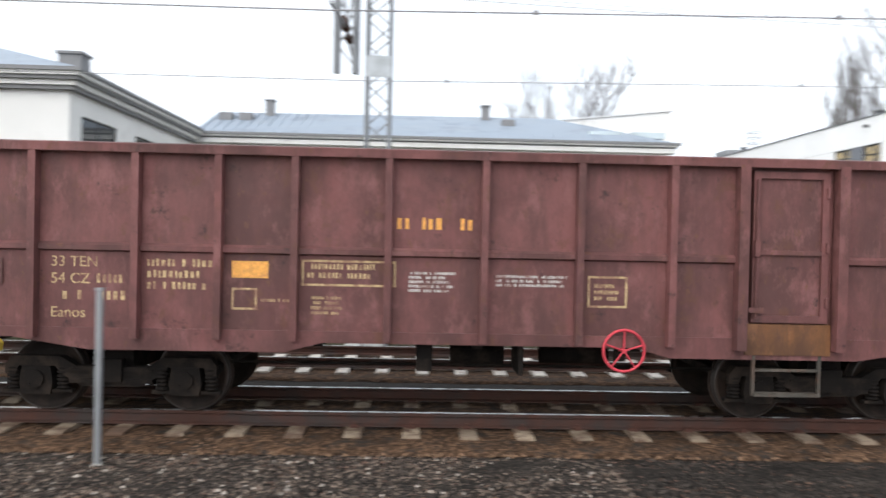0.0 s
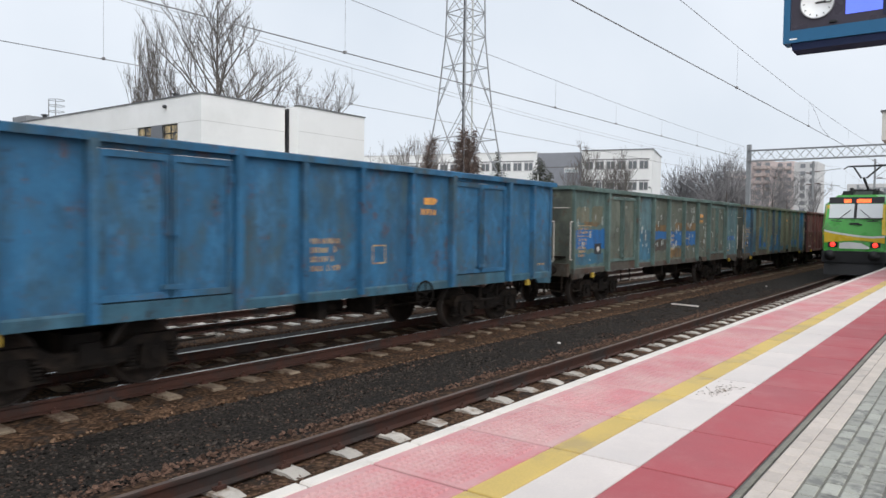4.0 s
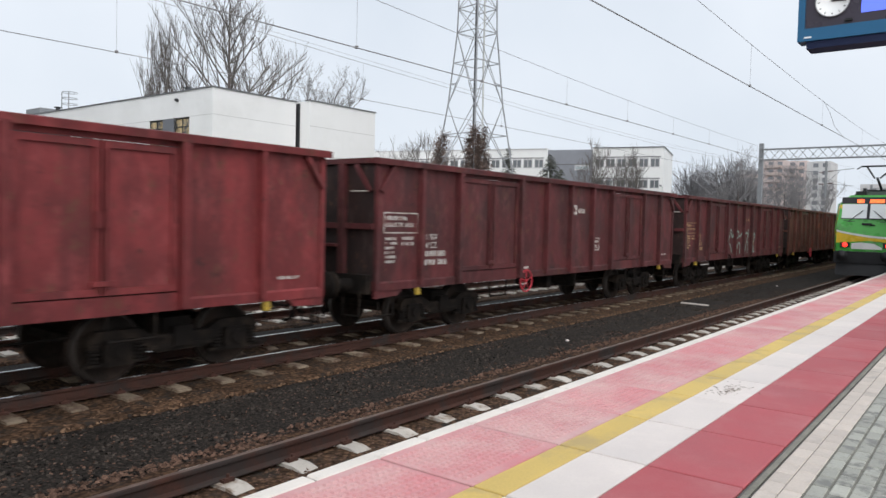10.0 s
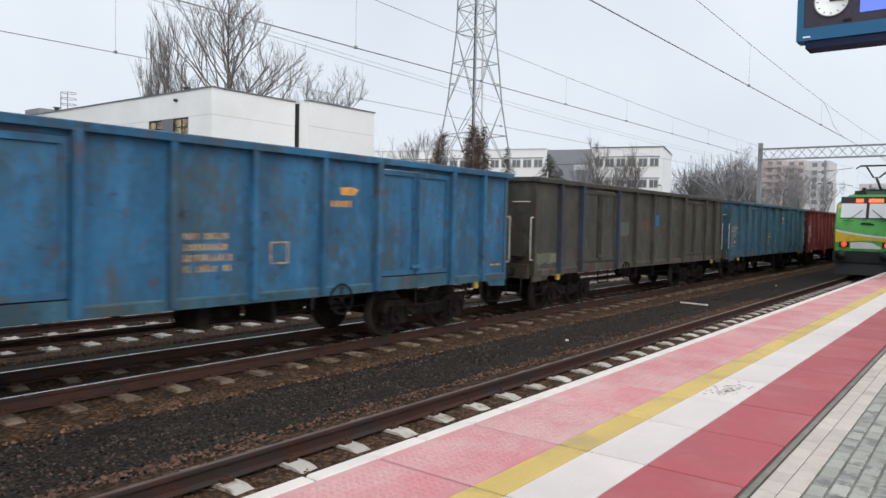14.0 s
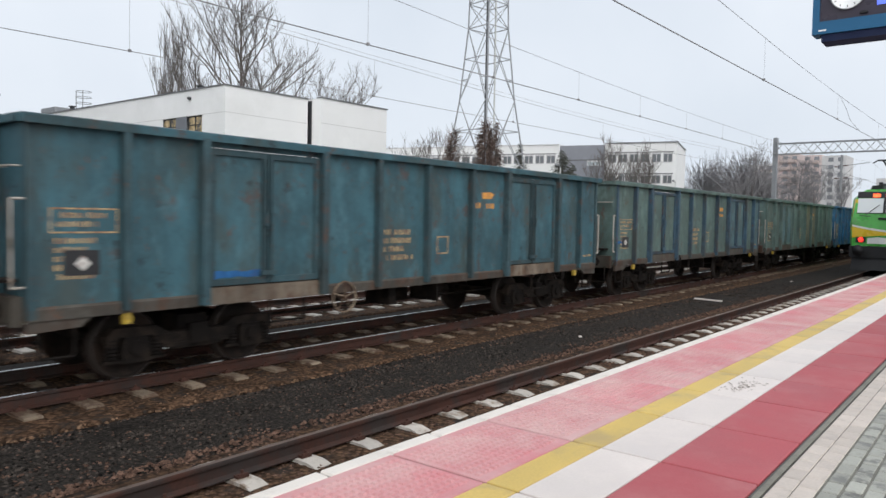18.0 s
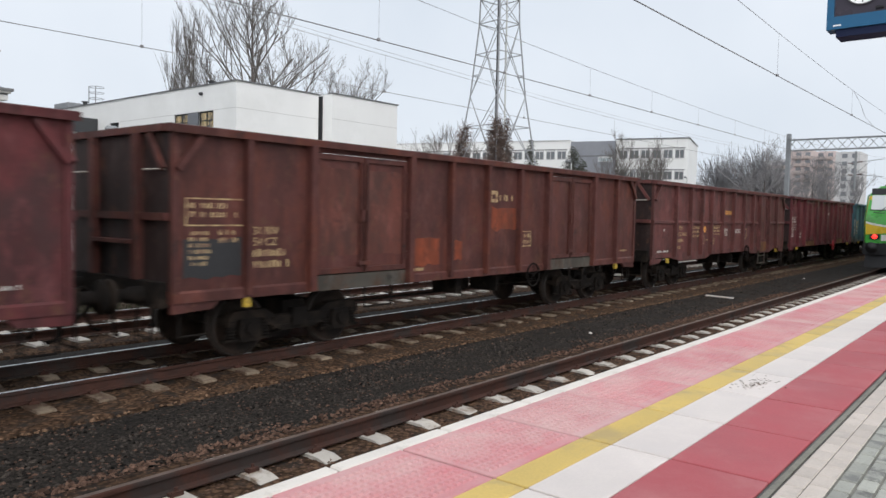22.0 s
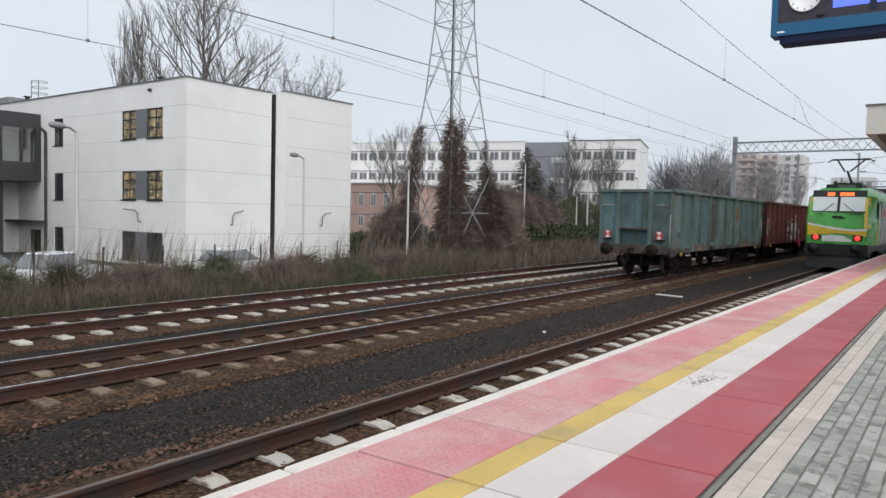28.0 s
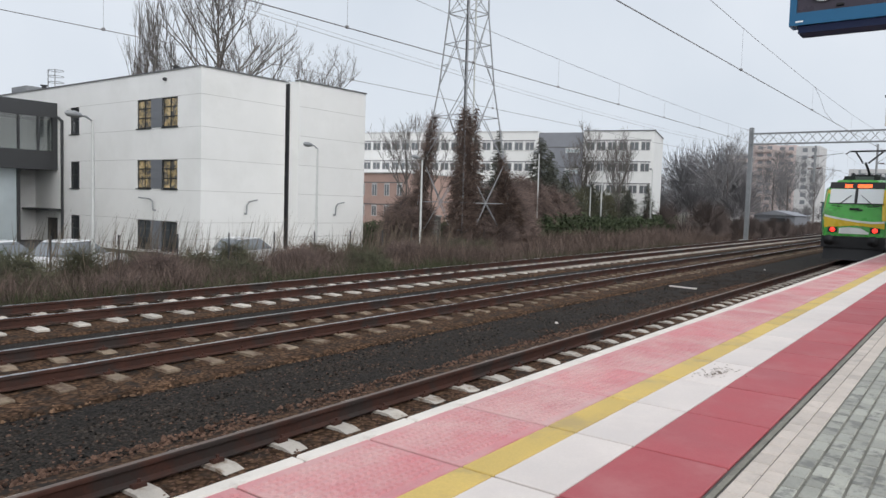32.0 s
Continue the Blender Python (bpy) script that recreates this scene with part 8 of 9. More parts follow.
def bare_tree(x, y, z, height, seed, label, depth=5, spread=0.55, up=0.6, trunk=0.28, forks=5, mat=None, min_r=0.014, fan=None):
    rnd = random.Random(seed)
    t = thing("bare_tree", label, "tree", (x, y, z), group="bare trees beyond the tracks")
    h = height * 0.34
    part("trunk", Form().tube((0, 0, -0.3), (0.1, 0, h * 0.6), trunk, 9, trunk * 0.8, False).tube((0.1, 0, h * 0.6), (0.0, 0.1, height * 0.62), trunk * 0.8, 8, trunk * 0.35, False), M_BARK, t)
    crown = Form()
    for k in range(forks):
        a = k * math.tau / forks + rnd.uniform(-0.4, 0.4)
        z0 = h * 0.55 + (height * 0.35) * k / forks
        limb(crown, rnd, (0.05, 0.03, z0), (math.cos(a) * (fan or spread), math.sin(a) * (fan or spread), 0.55 + up * 0.6), height * 0.27 * rnd.uniform(0.85, 1.15), trunk * 0.5, depth - 1, spread, up, 0.2 if fan else 0.3, 0.70 if fan else 0.74, min_r)
    limb(crown, rnd, (0, 0.1, height * 0.6), (0, 0, 1), height * 0.2, trunk * 0.35, depth - 1, spread, up, 0.14 if fan else 0.3, 0.72, min_r)
    part("crown", crown, mat or M_TWIG, t, "fine bare branches")
    return t




def leader_tree(x, y, z, height, seed, label, reach, limbs, trunk):
    """A bare tree with one stem to the top and limbs that leave it all the way up."""
    rnd = random.Random(seed)
    t = thing("bare_tree", label, "tree", (x, y, z), group="bare trees beyond the tracks")
    part("trunk", Form().tube((0, 0, -0.3), (0.1, 0, height * 0.35), trunk, 9, trunk * 0.75, False).tube((0.1, 0, height * 0.35), (0.0, 0.1, height * 0.95), trunk * 0.75, 8, 0.03, False), M_BARK, t)
    crown = Form()
    for k in range(limbs):
        u = k / limbs
        a = k * 2.4 + rnd.uniform(-0.5, 0.5)
        z0 = height * (0.24 + 0.70 * u)
        out = 1.0 - 0.4 * u
        limb(crown, rnd, (0.04, 0.03, z0), (math.cos(a) * out, math.sin(a) * out, 0.75), height * reach * (1 - 0.70 * u) * rnd.uniform(0.8, 1.15), trunk * 0.42 * (1 - 0.6 * u), 4 if u < 0.7 else 3, 0.42, 0.30, 0.16, 0.62, 0.010)
    part("crown", crown, M_TWIG, t, "fine bare branches")


leader_tree(47.5, 66, -1.3, 27, 21, "tall bare deciduous tree behind the white block", 0.36, 30, 0.38)
bare_tree(39.4, 66, -1.3, 20.5, 12, "slim upright bare poplar behind the white block", 5, 0.28, 1.1, 0.22, 9, min_r=0.011)
bare_tree(59.5, 67, -1.3, 20.0, 13, "bare spreading tree behind the white block", 6, 0.46, 0.25, 0.3, 8, fan=0.6, min_r=0.010)
bare_tree(15.5, 62, -1.3, 19, 14, "bare tree behind the roofs", 5, 0.55, 0.5, 0.25, 5)
bare_tree(9.5, 66, -1.3, 18.5, 24, "bare birch behind the roofs", 5, 0.45, 0.6, 0.2, 5)
bare_tree(60.0, 50, -1.3, 12.5, 15, "bare small tree near the school", 5, 0.5, 0.5, 0.16, 5)
bare_tree(67.0, 52, -1.3, 11.5, 16, "bare small tree near the school", 5, 0.5, 0.5, 0.14, 5)
bare_tree(86.0, 42, -1.3, 12.8, 17, "bare tree before the white school wing", 5, 0.45, 0.55, 0.18, 8)
bare_tree(84.0, 36, -1.3, 12.0, 18, "bare tree before the white school wing", 5, 0.45, 0.55, 0.16, 8)
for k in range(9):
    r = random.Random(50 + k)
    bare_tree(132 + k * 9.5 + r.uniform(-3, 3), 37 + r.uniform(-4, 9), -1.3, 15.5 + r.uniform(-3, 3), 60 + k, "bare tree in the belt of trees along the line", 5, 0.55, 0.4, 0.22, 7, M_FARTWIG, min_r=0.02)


def clump(name, at, profile, count, size, mat, seed, label, category, lean=0.5, thin=1.0):
    """A plant of many small leaves or sprays inside an uneven outline; profile is rows of (height, radius)."""
    rnd = random.Random(seed)
    zs, rs = [p[0] for p in profile], [p[1] for p in profile]
    v, f = [], []
    while len(f) < count:
        z = rnd.uniform(zs[0], zs[-1])
        R = float(np.interp(z, zs, rs)) * (0.75 + 0.5 * noise.noise((z * 0.9, seed, 1)))
        if rnd.random() > R / max(rs) + 0.12:
            continue
        a = rnd.uniform(0, math.tau)
        q = R * math.sqrt(rnd.uniform(0.15, 1.0)) * (1 + 0.3 * noise.noise((math.cos(a) * 2, math.sin(a) * 2 + seed, z)))
        c = Vector((q * math.cos(a), q * math.sin(a), z))
        d = Vector((math.cos(a) * lean + rnd.uniform(-0.6, 0.6), math.sin(a) * lean + rnd.uniform(-0.6, 0.6), rnd.uniform(-0.7, 0.7))).normalized()
        s = d.orthogonal().normalized() * size * rnd.uniform(0.12, 0.35) * thin
        L = d * size * rnd.uniform(0.6, 1.4)
        o = len(v)
        v += [c - s, c + s, c + L + s * 0.4, c + L - s * 0.4]
        f.append((o, o + 1, o + 2, o + 3))
    me = bpy.data.meshes.new(name)
    me.from_pydata([tuple(p) for p in v], [], f)
    me.materials.append(mat)
    ob = new(name, me)
    ob.matrix_basis = pose(*at)
    return ob


def evergreen(x, y, z, h, r, seed, label, mat=M_NEEDLE, name="conifer"):
    """A conifer: whorls of drooping boughs with sprays of needles, ragged and open between the tiers."""
    t = thing(name, label, "tree", (x, y, z), group="evergreens beyond the tracks")
    part("trunk", Form().tube((0, 0, -0.2), (0, 0, h * 0.95), 0.14, 7, 0.03), M_BARK, t)
    rnd = random.Random(seed)
    v, f = [], []
    zz = 0.5
    while zz < h - 0.15:
        u = zz / h
        reach = 1.45 * r * (1 - u) ** 0.8 * (1.0 if u > 0.2 else 0.8 + u) + 0.08
        for _ in range(9):
            a = rnd.uniform(0, math.tau)
            L = reach * rnd.uniform(0.55, 1.15)
            d = Vector((math.cos(a), math.sin(a), 0))
            side = Vector((-d.y, d.x, 0))
            n = max(5, int(L * 16))
            for k in range(n):
                s = (k + rnd.random()) / n
                c = d * (L * s) + Vector((0, 0, zz + 0.12 * s - 0.38 * L * s * s + rnd.gauss(0, 0.05)))
                w = (0.10 + 0.26 * math.sin(math.pi * min(1, s + 0.15))) * min(1.0, 0.45 + L * 0.5)
                tip = c + (side * rnd.choice((-1, 1)) * rnd.uniform(0.4, 1) + d * rnd.uniform(0.2, 0.9) + Vector((0, 0, rnd.uniform(-0.6, 0.25)))) * w
                q = Vector((rnd.uniform(-1, 1), rnd.uniform(-1, 1), rnd.uniform(-1, 1))) * 0.045
                o = len(v)
                v += [tuple(c - q), tuple(c + q), tuple(tip)]
                f.append((o, o + 1, o + 2))
        zz += 0.16 + 0.05 * rnd.random()
    me = bpy.data.meshes.new("crown")
    me.from_pydata(v, [], f)
    me.materials.append(mat)
    part("crown", me, mat, t)


for k, (sx, sy, h, shape) in enumerate(((-1, 1, 9.4, [(0, 2.0), (2.6, 1.25), (4.2, 0.55), (6.5, 0.3), (8.8, 0.22), (9.4, 0.05)]), (-1, -1, 9.6, [(0, 1.2), (3.0, 0.95), (6.0, 0.6), (8.4, 0.36), (9.6, 0.1)]),
                                        (1, -1, 6.6, [(0, 1.3), (2.5, 0.9), (4.5, 0.35), (6.6, 0.08)]))):
    foot = pose(PX, PY, 0, 0, 0, PTURN) @ Vector((sx * 2.45, sy * 2.45, -1.25))
    head = pose(PX, PY, 0, 0, 0, PTURN) @ Vector((sx * 1.30, sy * 1.30, 10.0))
    cr = thing("creeper", "dry reddish creeper climbing a pylon leg", "climbing plant", foot, group="creepers on the pylon")
    cr.matrix_basis = Matrix.Translation(foot) @ (head - foot).to_track_quat("Z", "Y").to_matrix().to_4x4()
    part("stem", Form().tube((0, 0, -0.1), (0, 0, h * 0.8), 0.1, 6, 0.04), M_BARK, cr)
    c = clump("foliage", (0, 0, 0), shape, 6400, 0.5, M_VINE, 200 + k, "", "", 0.5, 0.14)
    c.parent = cr
evergreen(40.2, 27.6, -1.3, 10.0, 1.15, 33, "narrow red-brown conifer growing through the pylon", M_VINE)
evergreen(43.2, 30.2, -1.3, 9.9, 1.9, 30, "narrow dull green spruce beside the pylon")
evergreen(46.9, 30.0, -1.3, 9.3, 1.45, 37, "narrow brown-green spruce beside the pylon")
evergreen(63.4, 35.6, -1.3, 10.4, 3.7, 31, "ragged dark pine above the shrubs")
evergreen(66.6, 36.2, -1.3, 9.2, 3.4, 32, "broad dark evergreen tree near the hedge")
evergreen(69.6, 36.0, -1.3, 7.4, 3.0, 34, "broad dark evergreen bush among shrubs")
evergreen(77.5, 36.5, -1.3, 6.4, 2.6, 36, "broad dark evergreen bush among shrubs")
evergreen(84.5, 35.0, -1.3, 6.0, 2.2, 38, "low dark evergreen bush among shrubs")
evergreen(91.0, 35.0, -1.3, 7.0, 1.4, 35, "small dark conifer by the hedge")


def bush(x, y, h, r, seed, label, mat, count=3000, size=0.4):
    t = thing("bush", label, "bush", (x, y, -1.25), group="bare bushes beyond the tracks")
    stems = Form()
    rr = random.Random(seed)
    for _ in range(7):
        a = rr.uniform(0, math.tau)
        stems.tube((0.1 * math.cos(a), 0.1 * math.sin(a), -0.1), (r * 0.6 * math.cos(a), r * 0.6 * math.sin(a), h * rr.uniform(0.6, 0.9)), 0.035, 5, 0.012)
    tagged(part("stem", stems, M_BARK, t), kind="stuff")
    c = clump("crown", (0, 0, 0), [(0, r * 0.7), (h * 0.3, r), (h * 0.65, r * 0.85), (h * 0.9, r * 0.5), (h, 0.25)], int(count * 1.8), size * 1.9, mat, seed, "", "", 0.3, 0.09)
    c.parent = t


for k, (x, y, h, r) in enumerate(((47.5, 31.5, 4.6, 1.9), (50.8, 32.4, 5.4, 2.1), (54.2, 32.6, 6.0, 2.2), (58.0, 33.2, 5.6, 2.3), (61.8, 33.6, 5.2, 2.2), (65.5, 34.0, 4.6, 2.0), (38.5, 31.6, 3.9, 1.6), (36.6, 31.0, 3.0, 1.3), (44.4, 27.3, 4.6, 1.8), (46.8, 28.6, 4.9, 1.9), (41.6, 26.6, 2.4, 1.6))):
    bush(x, y, h, r, 400 + k, "wine-brown bare bush with dense twigs", M_REDBUSH, 4200, 0.42)
for k, (x, y, h, r) in enumerate(((5.5, 23.2, 1.3, 0.8), (9.6, 24.0, 1.7, 0.9), (14.6, 24.4, 1.5, 0.9), (17.3, 23.2, 1.1, 0.8), (21.5, 24.6, 1.5, 0.9), (24.6, 23.6, 1.2, 0.8), (28.8, 24.6, 1.6, 1.0), (31.8, 23.4, 1.3, 0.9), (12.0, 22.0, 0.9, 0.8), (35.6, 24.4, 1.4, 1.0), (1.6, 23.0, 1.2, 0.9))):
    bush(x, y - 0.6, h * 0.85, r * 1.5, 430 + k, "low dark bramble bush along the fence" if k % 2 else "low red-brown bush along the fence", M_BRAMBLE if k % 2 else M_REDBUSH, 2400, 0.24)

for k, (x, y, h, r) in enumerate(((72.5, 36.6, 5.2, 2.4), (77.0, 37.2, 5.8, 2.6), (82.0, 37.4, 5.4, 2.6), (88.0, 37.6, 6.0, 2.6), (94.0, 38.4, 5.6, 2.8))):
    bush(x, y, h, r, 460 + k, "tall grey-brown thicket of bare twigs", M_BRAMBLE, 2600, 0.42)

for k in range(16):
    rr = random.Random(700 + k)
    dark = k % 3 == 0
    bush(4.0 + k * 2.05 + rr.uniform(-0.6, 0.6), 25.3 + rr.uniform(-0.8, 1.6), rr.uniform(0.8, 1.45), rr.uniform(0.5, 0.85), 720 + k, "small dark green bush by the wire fence" if dark else "grey-brown tangle of twigs by the wire fence",
         M_HEDGE if dark else M_BRAMBLE, 900 if dark else 800, 0.24 if dark else 0.34)
for k, (x, y, h, r) in enumerate(((42.6, 26.4, 3.2, 1.5), (40.4, 25.6, 2.0, 1.3), (45.8, 27.6, 3.6, 1.8))):
    bush(x, y, h, r, 760 + k, "red-brown bush of bare twigs at the foot of the pylon", M_REDBUSH, 3800, 0.4)


def strip(name, x0, x1, y0, y1, z, hmin, hmax, count, width, mat, label, category, seed, lean=0.25, wave=0.6, drift=0.0):
    """A belt of thin upright stalks, denser and taller in waves."""
    r = random.Random(seed)
    v, f = [], []
    while len(f) < count:
        x, y = r.uniform(x0, x1), r.uniform(y0, y1)
        dens = 0.5 + wave * noise.noise((x * 0.22, y * 0.22, seed))
        if r.random() > dens:
            continue
        h = r.uniform(hmin, hmax) * (0.55 + 0.9 * max(0.05, dens))
        a = r.uniform(0, math.tau)
        dx, dy = r.gauss(drift, lean) * h, r.gauss(0, lean) * h
        wx, wy = math.cos(a) * width, math.sin(a) * width
        o = len(v)
        v += [(x - wx, y - wy, z), (x + wx, y + wy, z), (x + dx * 0.5 + wx * 0.7, y + dy * 0.5 + wy * 0.7, z + h * 0.6), (x + dx * 0.5 - wx * 0.7, y + dy * 0.5 - wy * 0.7, z + h * 0.6), (x + dx, y + dy, z + h)]
        f += [(o, o + 1, o + 2, o + 3), (o + 3, o + 2, o + 4)]
    me = bpy.data.meshes.new(name)
    me.from_pydata(v, [], f)
    me.materials.append(mat)
    return tagged(new(name, me), label, category, "", "stuff")


strip("brush", -12, 34, 19.4, 25.5, -1.1, 0.5, 1.25, 52000, 0.008, M_BRUSH, "low red-brown dry brush along the railway", "brush", 71, 0.45, 0.8)
strip("brush", 30, 80, 18.4, 28, -1.1, 0.45, 1.5, 40000, 0.014, M_BRUSH, "low red-brown dry brush along the railway", "brush", 72, 0.4, 0.7)
strip("brush", 75, 240, 19, 34, -1.1, 0.6, 1.7, 26000, 0.05, M_FARBRUSH, "grey-brown thicket along the railway", "brush", 73, 0.35, 0.7)
strip("dry_stalks", 9, 34, 24.6, 27.5, -1.15, 0.9, 2.6, 2300, 0.013, M_REED, "tall pale dry stalks before the white block", "dry grass", 74, 0.13, 0.9, 0.22)
strip("winter_grass", -14, 60, 16.1, 20.6, -0.95, 0.28, 0.75, 60000, 0.008, island(material("olive_winter_grass", (0.055, 0.062, 0.030), 0.95, vary=0.3, scale=1.5, bump=0), 0.6), "short olive winter grass beside the track", "grass", 75, 0.5, 0.4)


def grove(name, spots, twigs, mat, label, category, seed):
    """Far bare trees or shrubs: rounded crowns of fine forked twigs over short stems, in one mesh."""
    rnd = random.Random(seed)
    v, f = [], []

    def stroke(a, b, w):
        s = (b - a).orthogonal().normalized() * w
        o = len(v)
        v.extend((tuple(a - s), tuple(a + s), tuple(b + s * 0.4), tuple(b - s * 0.4)))
        f.append((o, o + 1, o + 2, o + 3))

    for x, y, h, r in spots:
        base = Vector((x, y, -1.4))
        heart = base + Vector((0, 0, h * 0.35))
        stroke(base, base + Vector((0, 0, h * 0.6)), 0.02 * h)
        for _ in range(twigs):
            a = rnd.uniform(0, math.tau)
            el = rnd.uniform(0.05, 1.5)
            ray = Vector((math.cos(a) * math.cos(el) * r, math.sin(a) * math.cos(el) * r, math.sin(el) * h * 0.65))
            p = heart + ray * rnd.uniform(0.05, 0.75)
            q = heart + ray * rnd.uniform(0.8, 1.08) + Vector((rnd.gauss(0, 0.12), rnd.gauss(0, 0.12), rnd.gauss(0, 0.10))) * r
            stroke(p, p + (q - p) * rnd.uniform(0.35, 0.9), rnd.uniform(0.0025, 0.006) * h)
    me = bpy.data.meshes.new(name)
    me.from_pydata(v, [], f)
    me.materials.append(mat)
    return tagged(new(name, me), label, category, "", "stuff")


def spots(x0, x1, count, ratio0, ratio1, h0, h1, seed):
    """Places in a wedge of ground, y between two shares of x."""
    rnd = random.Random(seed)
    out = []
    for _ in range(count):
        x = rnd.uniform(x0, x1)
        h = rnd.uniform(h0, h1)
        out.append((x, x * rnd.uniform(ratio0, ratio1), h, h * rnd.uniform(0.38, 0.55)))
    return out


grove("woodland", spots(118, 185, 46, 0.25, 0.42, 6.5, 10.0, 79), 330, M_FARWOOD, "belt of bare woodland with distance haze in its grey colour", "woodland", 79)
grove("tall_woodland", spots(135, 165, 11, 0.26, 0.345, 14.0, 19.5, 81), 360, M_FARTWIG, "tall bare trees with dense crowns and haze in their colour", "woodland", 81)
grove("woodland", spots(190, 285, 34, 0.13, 0.30, 4.0, 8.0, 80), 260, M_FARWOOD, "belt of bare woodland with distance haze in its grey colour", "woodland", 80)
grove("thicket", spots(84, 130, 46, 0.27, 0.44, 2.6, 5.6, 77), 330, M_FARBRUSH, "tall tangled bare shrubs", "brush", 77)
grove("thicket", spots(70, 150, 90, 0.20, 0.29, 1.8, 3.4, 78), 300, M_FARBRUSH, "red-brown tangle of shrubs along the line", "brush", 78)

hedge = thing("thuja_hedge", "clipped dark green thuja hedge beyond the brush", "hedge", (0, 0, -1.2))
for k in range(44):
    rr = random.Random(900 + k)
    x, y, h = 48.5 + k * 1.02 + rr.uniform(-0.12, 0.12), 31.0 + 0.02 * k, rr.uniform(2.2, 2.8)
    c = clump("shrub", (x, y, 0), [(0, 0.42), (h * 0.4, 0.46), (h * 0.8, 0.3), (h, 0.05)], 420, 0.3, M_HEDGE, 900 + k, "", "", 0.3)
    c.parent = hedge
low_hedge = thing("clipped_hedge", "low dark hedge behind the concrete posts", "hedge", (0, 0, -1.2))
for k in range(18):
    c = clump("shrub", (37.0 + k * 0.72, 34.6 + 0.02 * k, 0), [(0, 0.5), (1.2, 0.5), (1.9, 0.2)], 420, 0.28, M_HEDGE, 960 + k, "", "", 0.3)
    c.parent = low_hedge

# wire fence on slim posts, concrete gate posts
fence = thing("wire_fence", "dark slim steel posts with wire mesh", "fence", (0, 26.2, -1.1))
fx = [2 + 2.5 * k for k in range(17)]
for x in fx:
    part("post", Form().beam((x, 0, -0.2), (x, 0, 1.75), 0.06), M_SLATE, fence)
for z in (0.15, 0.6, 1.05, 1.5):
    part("wire", Form().tube((fx[0], 0, z), (fx[-1], 0, z), 0.008, 4), M_SLATE, fence)
for x, y in ((39.3, 33.6), (44.05, 33.6), (48.55, 33.6)):
    gp = thing("gate_post", "weathered concrete gate post", "post", (x, y, -1.2), group="concrete gate posts")
    part("shaft", Form().cbox(-0.25, 0.25, -0.25, 0.25, 0, 2.3, 0.04), M_CONCRETE, gp)
    part("cap", Form().cbox(-0.32, 0.32, -0.32, 0.32, 2.3, 2.45, 0.05), M_CONCRETE, gp)
    for z in (0.7, 1.5):
        part("rail", Form().beam((0.25, 0, z), (4.0, 0, z), 0.07), M_SLATE, gp)

# parked cars by the white block
M_CARWHITE = material("white_car_paint", (0.70, 0.71, 0.72), 0.25, vary=0.03, bump=0, spec=0.6)
# car glass tint raised to stand for the sky mirrored in it
M_CARGLASS = glass("car_glass", (0.20, 0.22, 0.24), 0.05)
M_TYRERUBBER = material("tyre_rubber", (0.02, 0.02, 0.02), 0.8, vary=0.1)


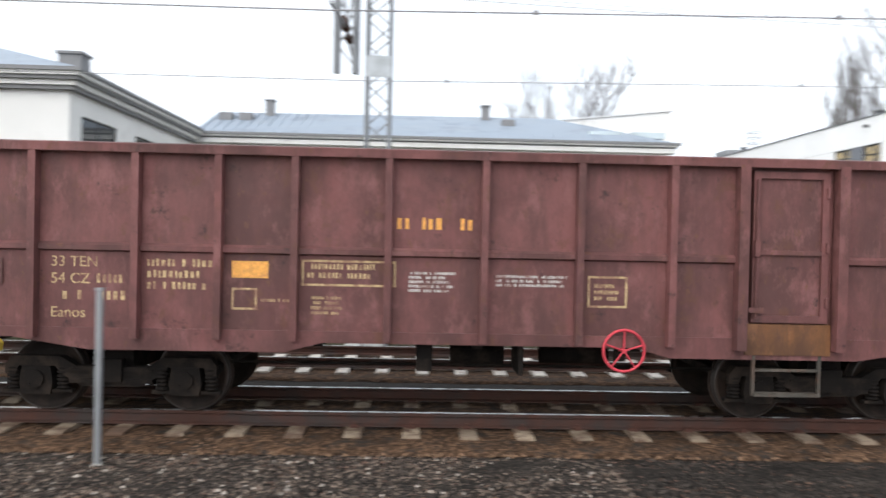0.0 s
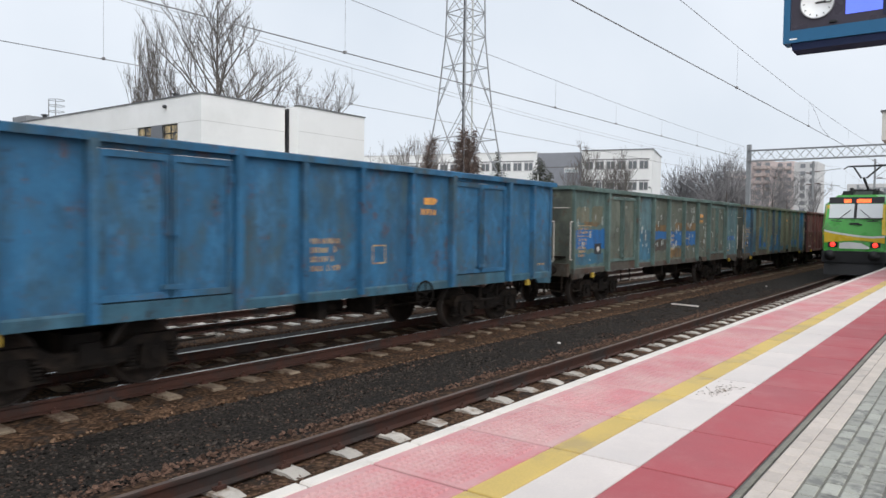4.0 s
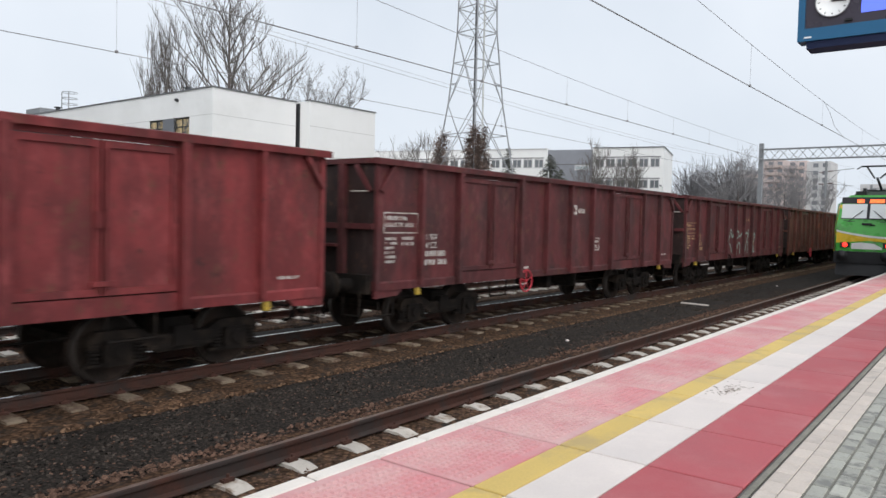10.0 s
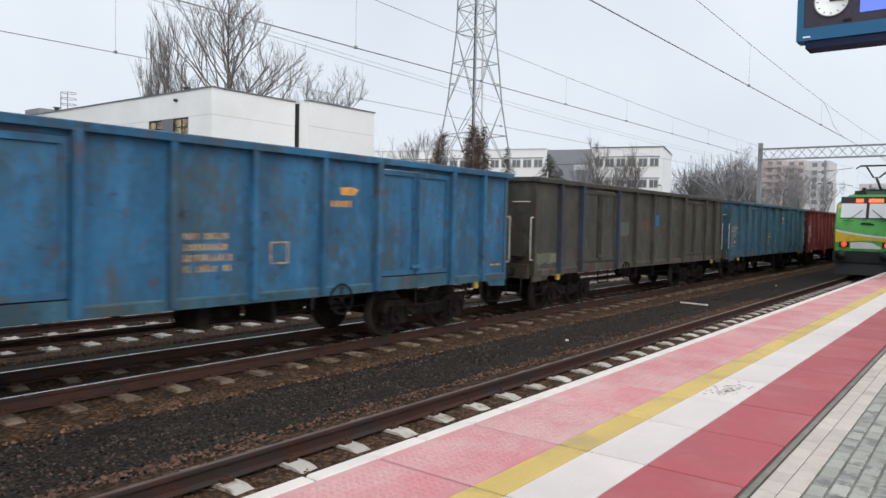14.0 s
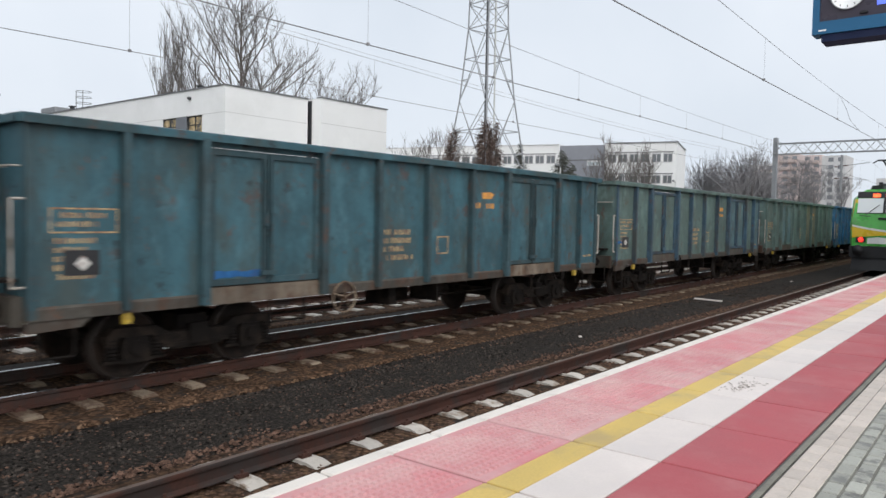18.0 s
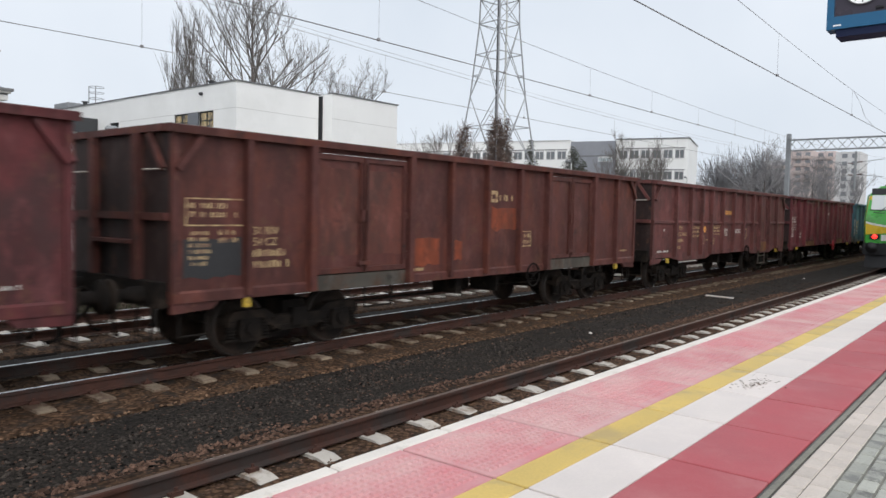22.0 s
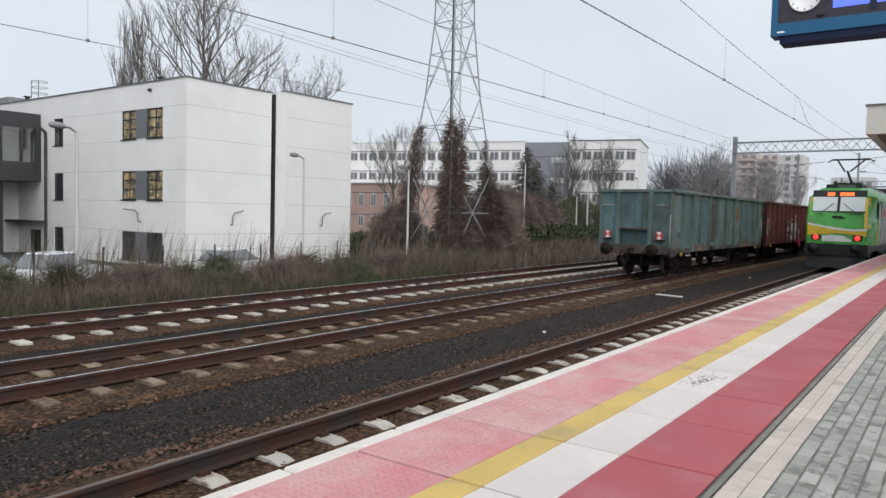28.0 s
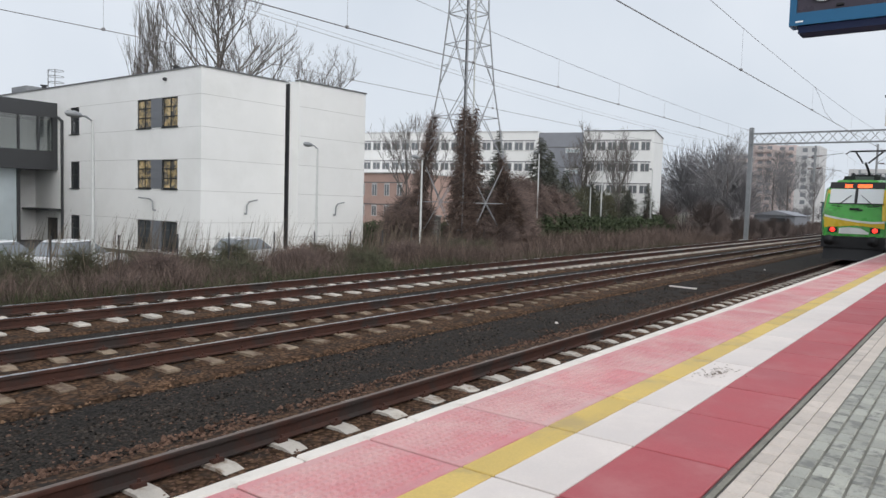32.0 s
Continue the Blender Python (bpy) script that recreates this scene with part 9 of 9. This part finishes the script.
def parked_car(x, y, turn, label):
    c = thing("parked_car", label, "car", (x, y, -1.28), turn, group="parked cars")
    low = [(-2.1, 0.3), (-2.15, 0.65), (-1.9, 0.85), (1.0, 0.92), (1.9, 0.8), (2.15, 0.6), (2.15, 0.3)]
    part("body", Form().prism(low, -0.85, 0.85, "y"), M_CARWHITE, c)
    part("cabin", Form().add([(-1.8, -0.8, 0.86), (0.9, -0.8, 0.9), (0.9, 0.8, 0.9), (-1.8, 0.8, 0.86), (-1.3, -0.62, 1.42), (0.1, -0.62, 1.45), (0.1, 0.62, 1.45), (-1.3, 0.62, 1.42)],
                             [(0, 1, 5, 4), (1, 2, 6, 5), (2, 3, 7, 6), (3, 0, 4, 7)]), M_CARGLASS, c, "glazing with reflected sky in its tint")
    part("roof", Form().add([(-1.3, -0.62, 1.42), (0.1, -0.62, 1.45), (0.1, 0.62, 1.45), (-1.3, 0.62, 1.42), (-1.2, -0.55, 1.47), (0.0, -0.55, 1.5), (0.0, 0.55, 1.5), (-1.2, 0.55, 1.47)],
                            [(0, 1, 5, 4), (1, 2, 6, 5), (2, 3, 7, 6), (3, 0, 4, 7), (4, 5, 6, 7)]), M_CARWHITE, c)
    for wx in (-1.3, 1.35):
        for s in (-1, 1):
            part("wheel", Form().lathe((wx, s * 0.72, 0.31), (0, s, 0), [(0, 0.0), (0, 0.31), (0.16, 0.31), (0.18, 0.24), (0.15, 0.0)], 16), M_TYRERUBBER, c)


parked_car(12.6, 31.6, 20, "white car parked behind the brush")
parked_car(15.3, 30.9, 20, "white car parked beside another car")
parked_car(23.4, 29.8, 10, "white car parked by the white block")
M_ASPHALT = material("dark_asphalt", (0.075, 0.076, 0.08), 0.9, vary=0.15, scale=1.2)
yard = Form().box(-10, 60, 28.5, 60, -1.5, -1.24)
setting("yard", yard, M_ASPHALT, "dark asphalt yard around the white block", "yard")


def run_at(t):
    """Metres run at t seconds, smooth between the rows of RUN."""
    ts, ss = [r[0] for r in RUN], [r[1] for r in RUN]
    m = np.gradient(ss, ts)
    k = min(max(int(np.searchsorted(ts, t, side="right")) - 1, 0), len(ts) - 2)
    h = ts[k + 1] - ts[k]
    u = (t - ts[k]) / h
    return ((1 + 2 * u) * (1 - u) ** 2 * ss[k] + u * (1 - u) ** 2 * h * m[k] + u * u * (3 - 2 * u) * ss[k + 1] + u * u * (u - 1) * h * m[k + 1])


def motions():
    times = [0.5 * k for k in range(65)]
    for w, centre in WAGONS:
        walk(w, [(t, pose(centre + run_at(t), TRACK_2, 0)) for t in times])
    # the wheels roll while their wagon passes the platform
    steps = [0.05 * k for k in range(641)]
    runs = [run_at(t) for t in steps]
    centre_of = {w.name: c for w, c in WAGONS}
    for axle, a in WHEELSETS:
        home = centre_of[axle.parent.parent.name]
        rows = [(t, s) for t, s in zip(steps, runs) if -16 < home + s < 75] or [(steps[-1], runs[-1])]
        rows = ([(0.0, rows[0][1])] if rows[0][0] > 0 else []) + rows + ([(32.0, rows[-1][1])] if rows[-1][0] < 32 else [])
        walk(axle, [(t, pose(a, 0, AXIS_Z, 0, math.degrees(s / AXIS_Z) % 360, 0)) for t, s in rows])


motions()
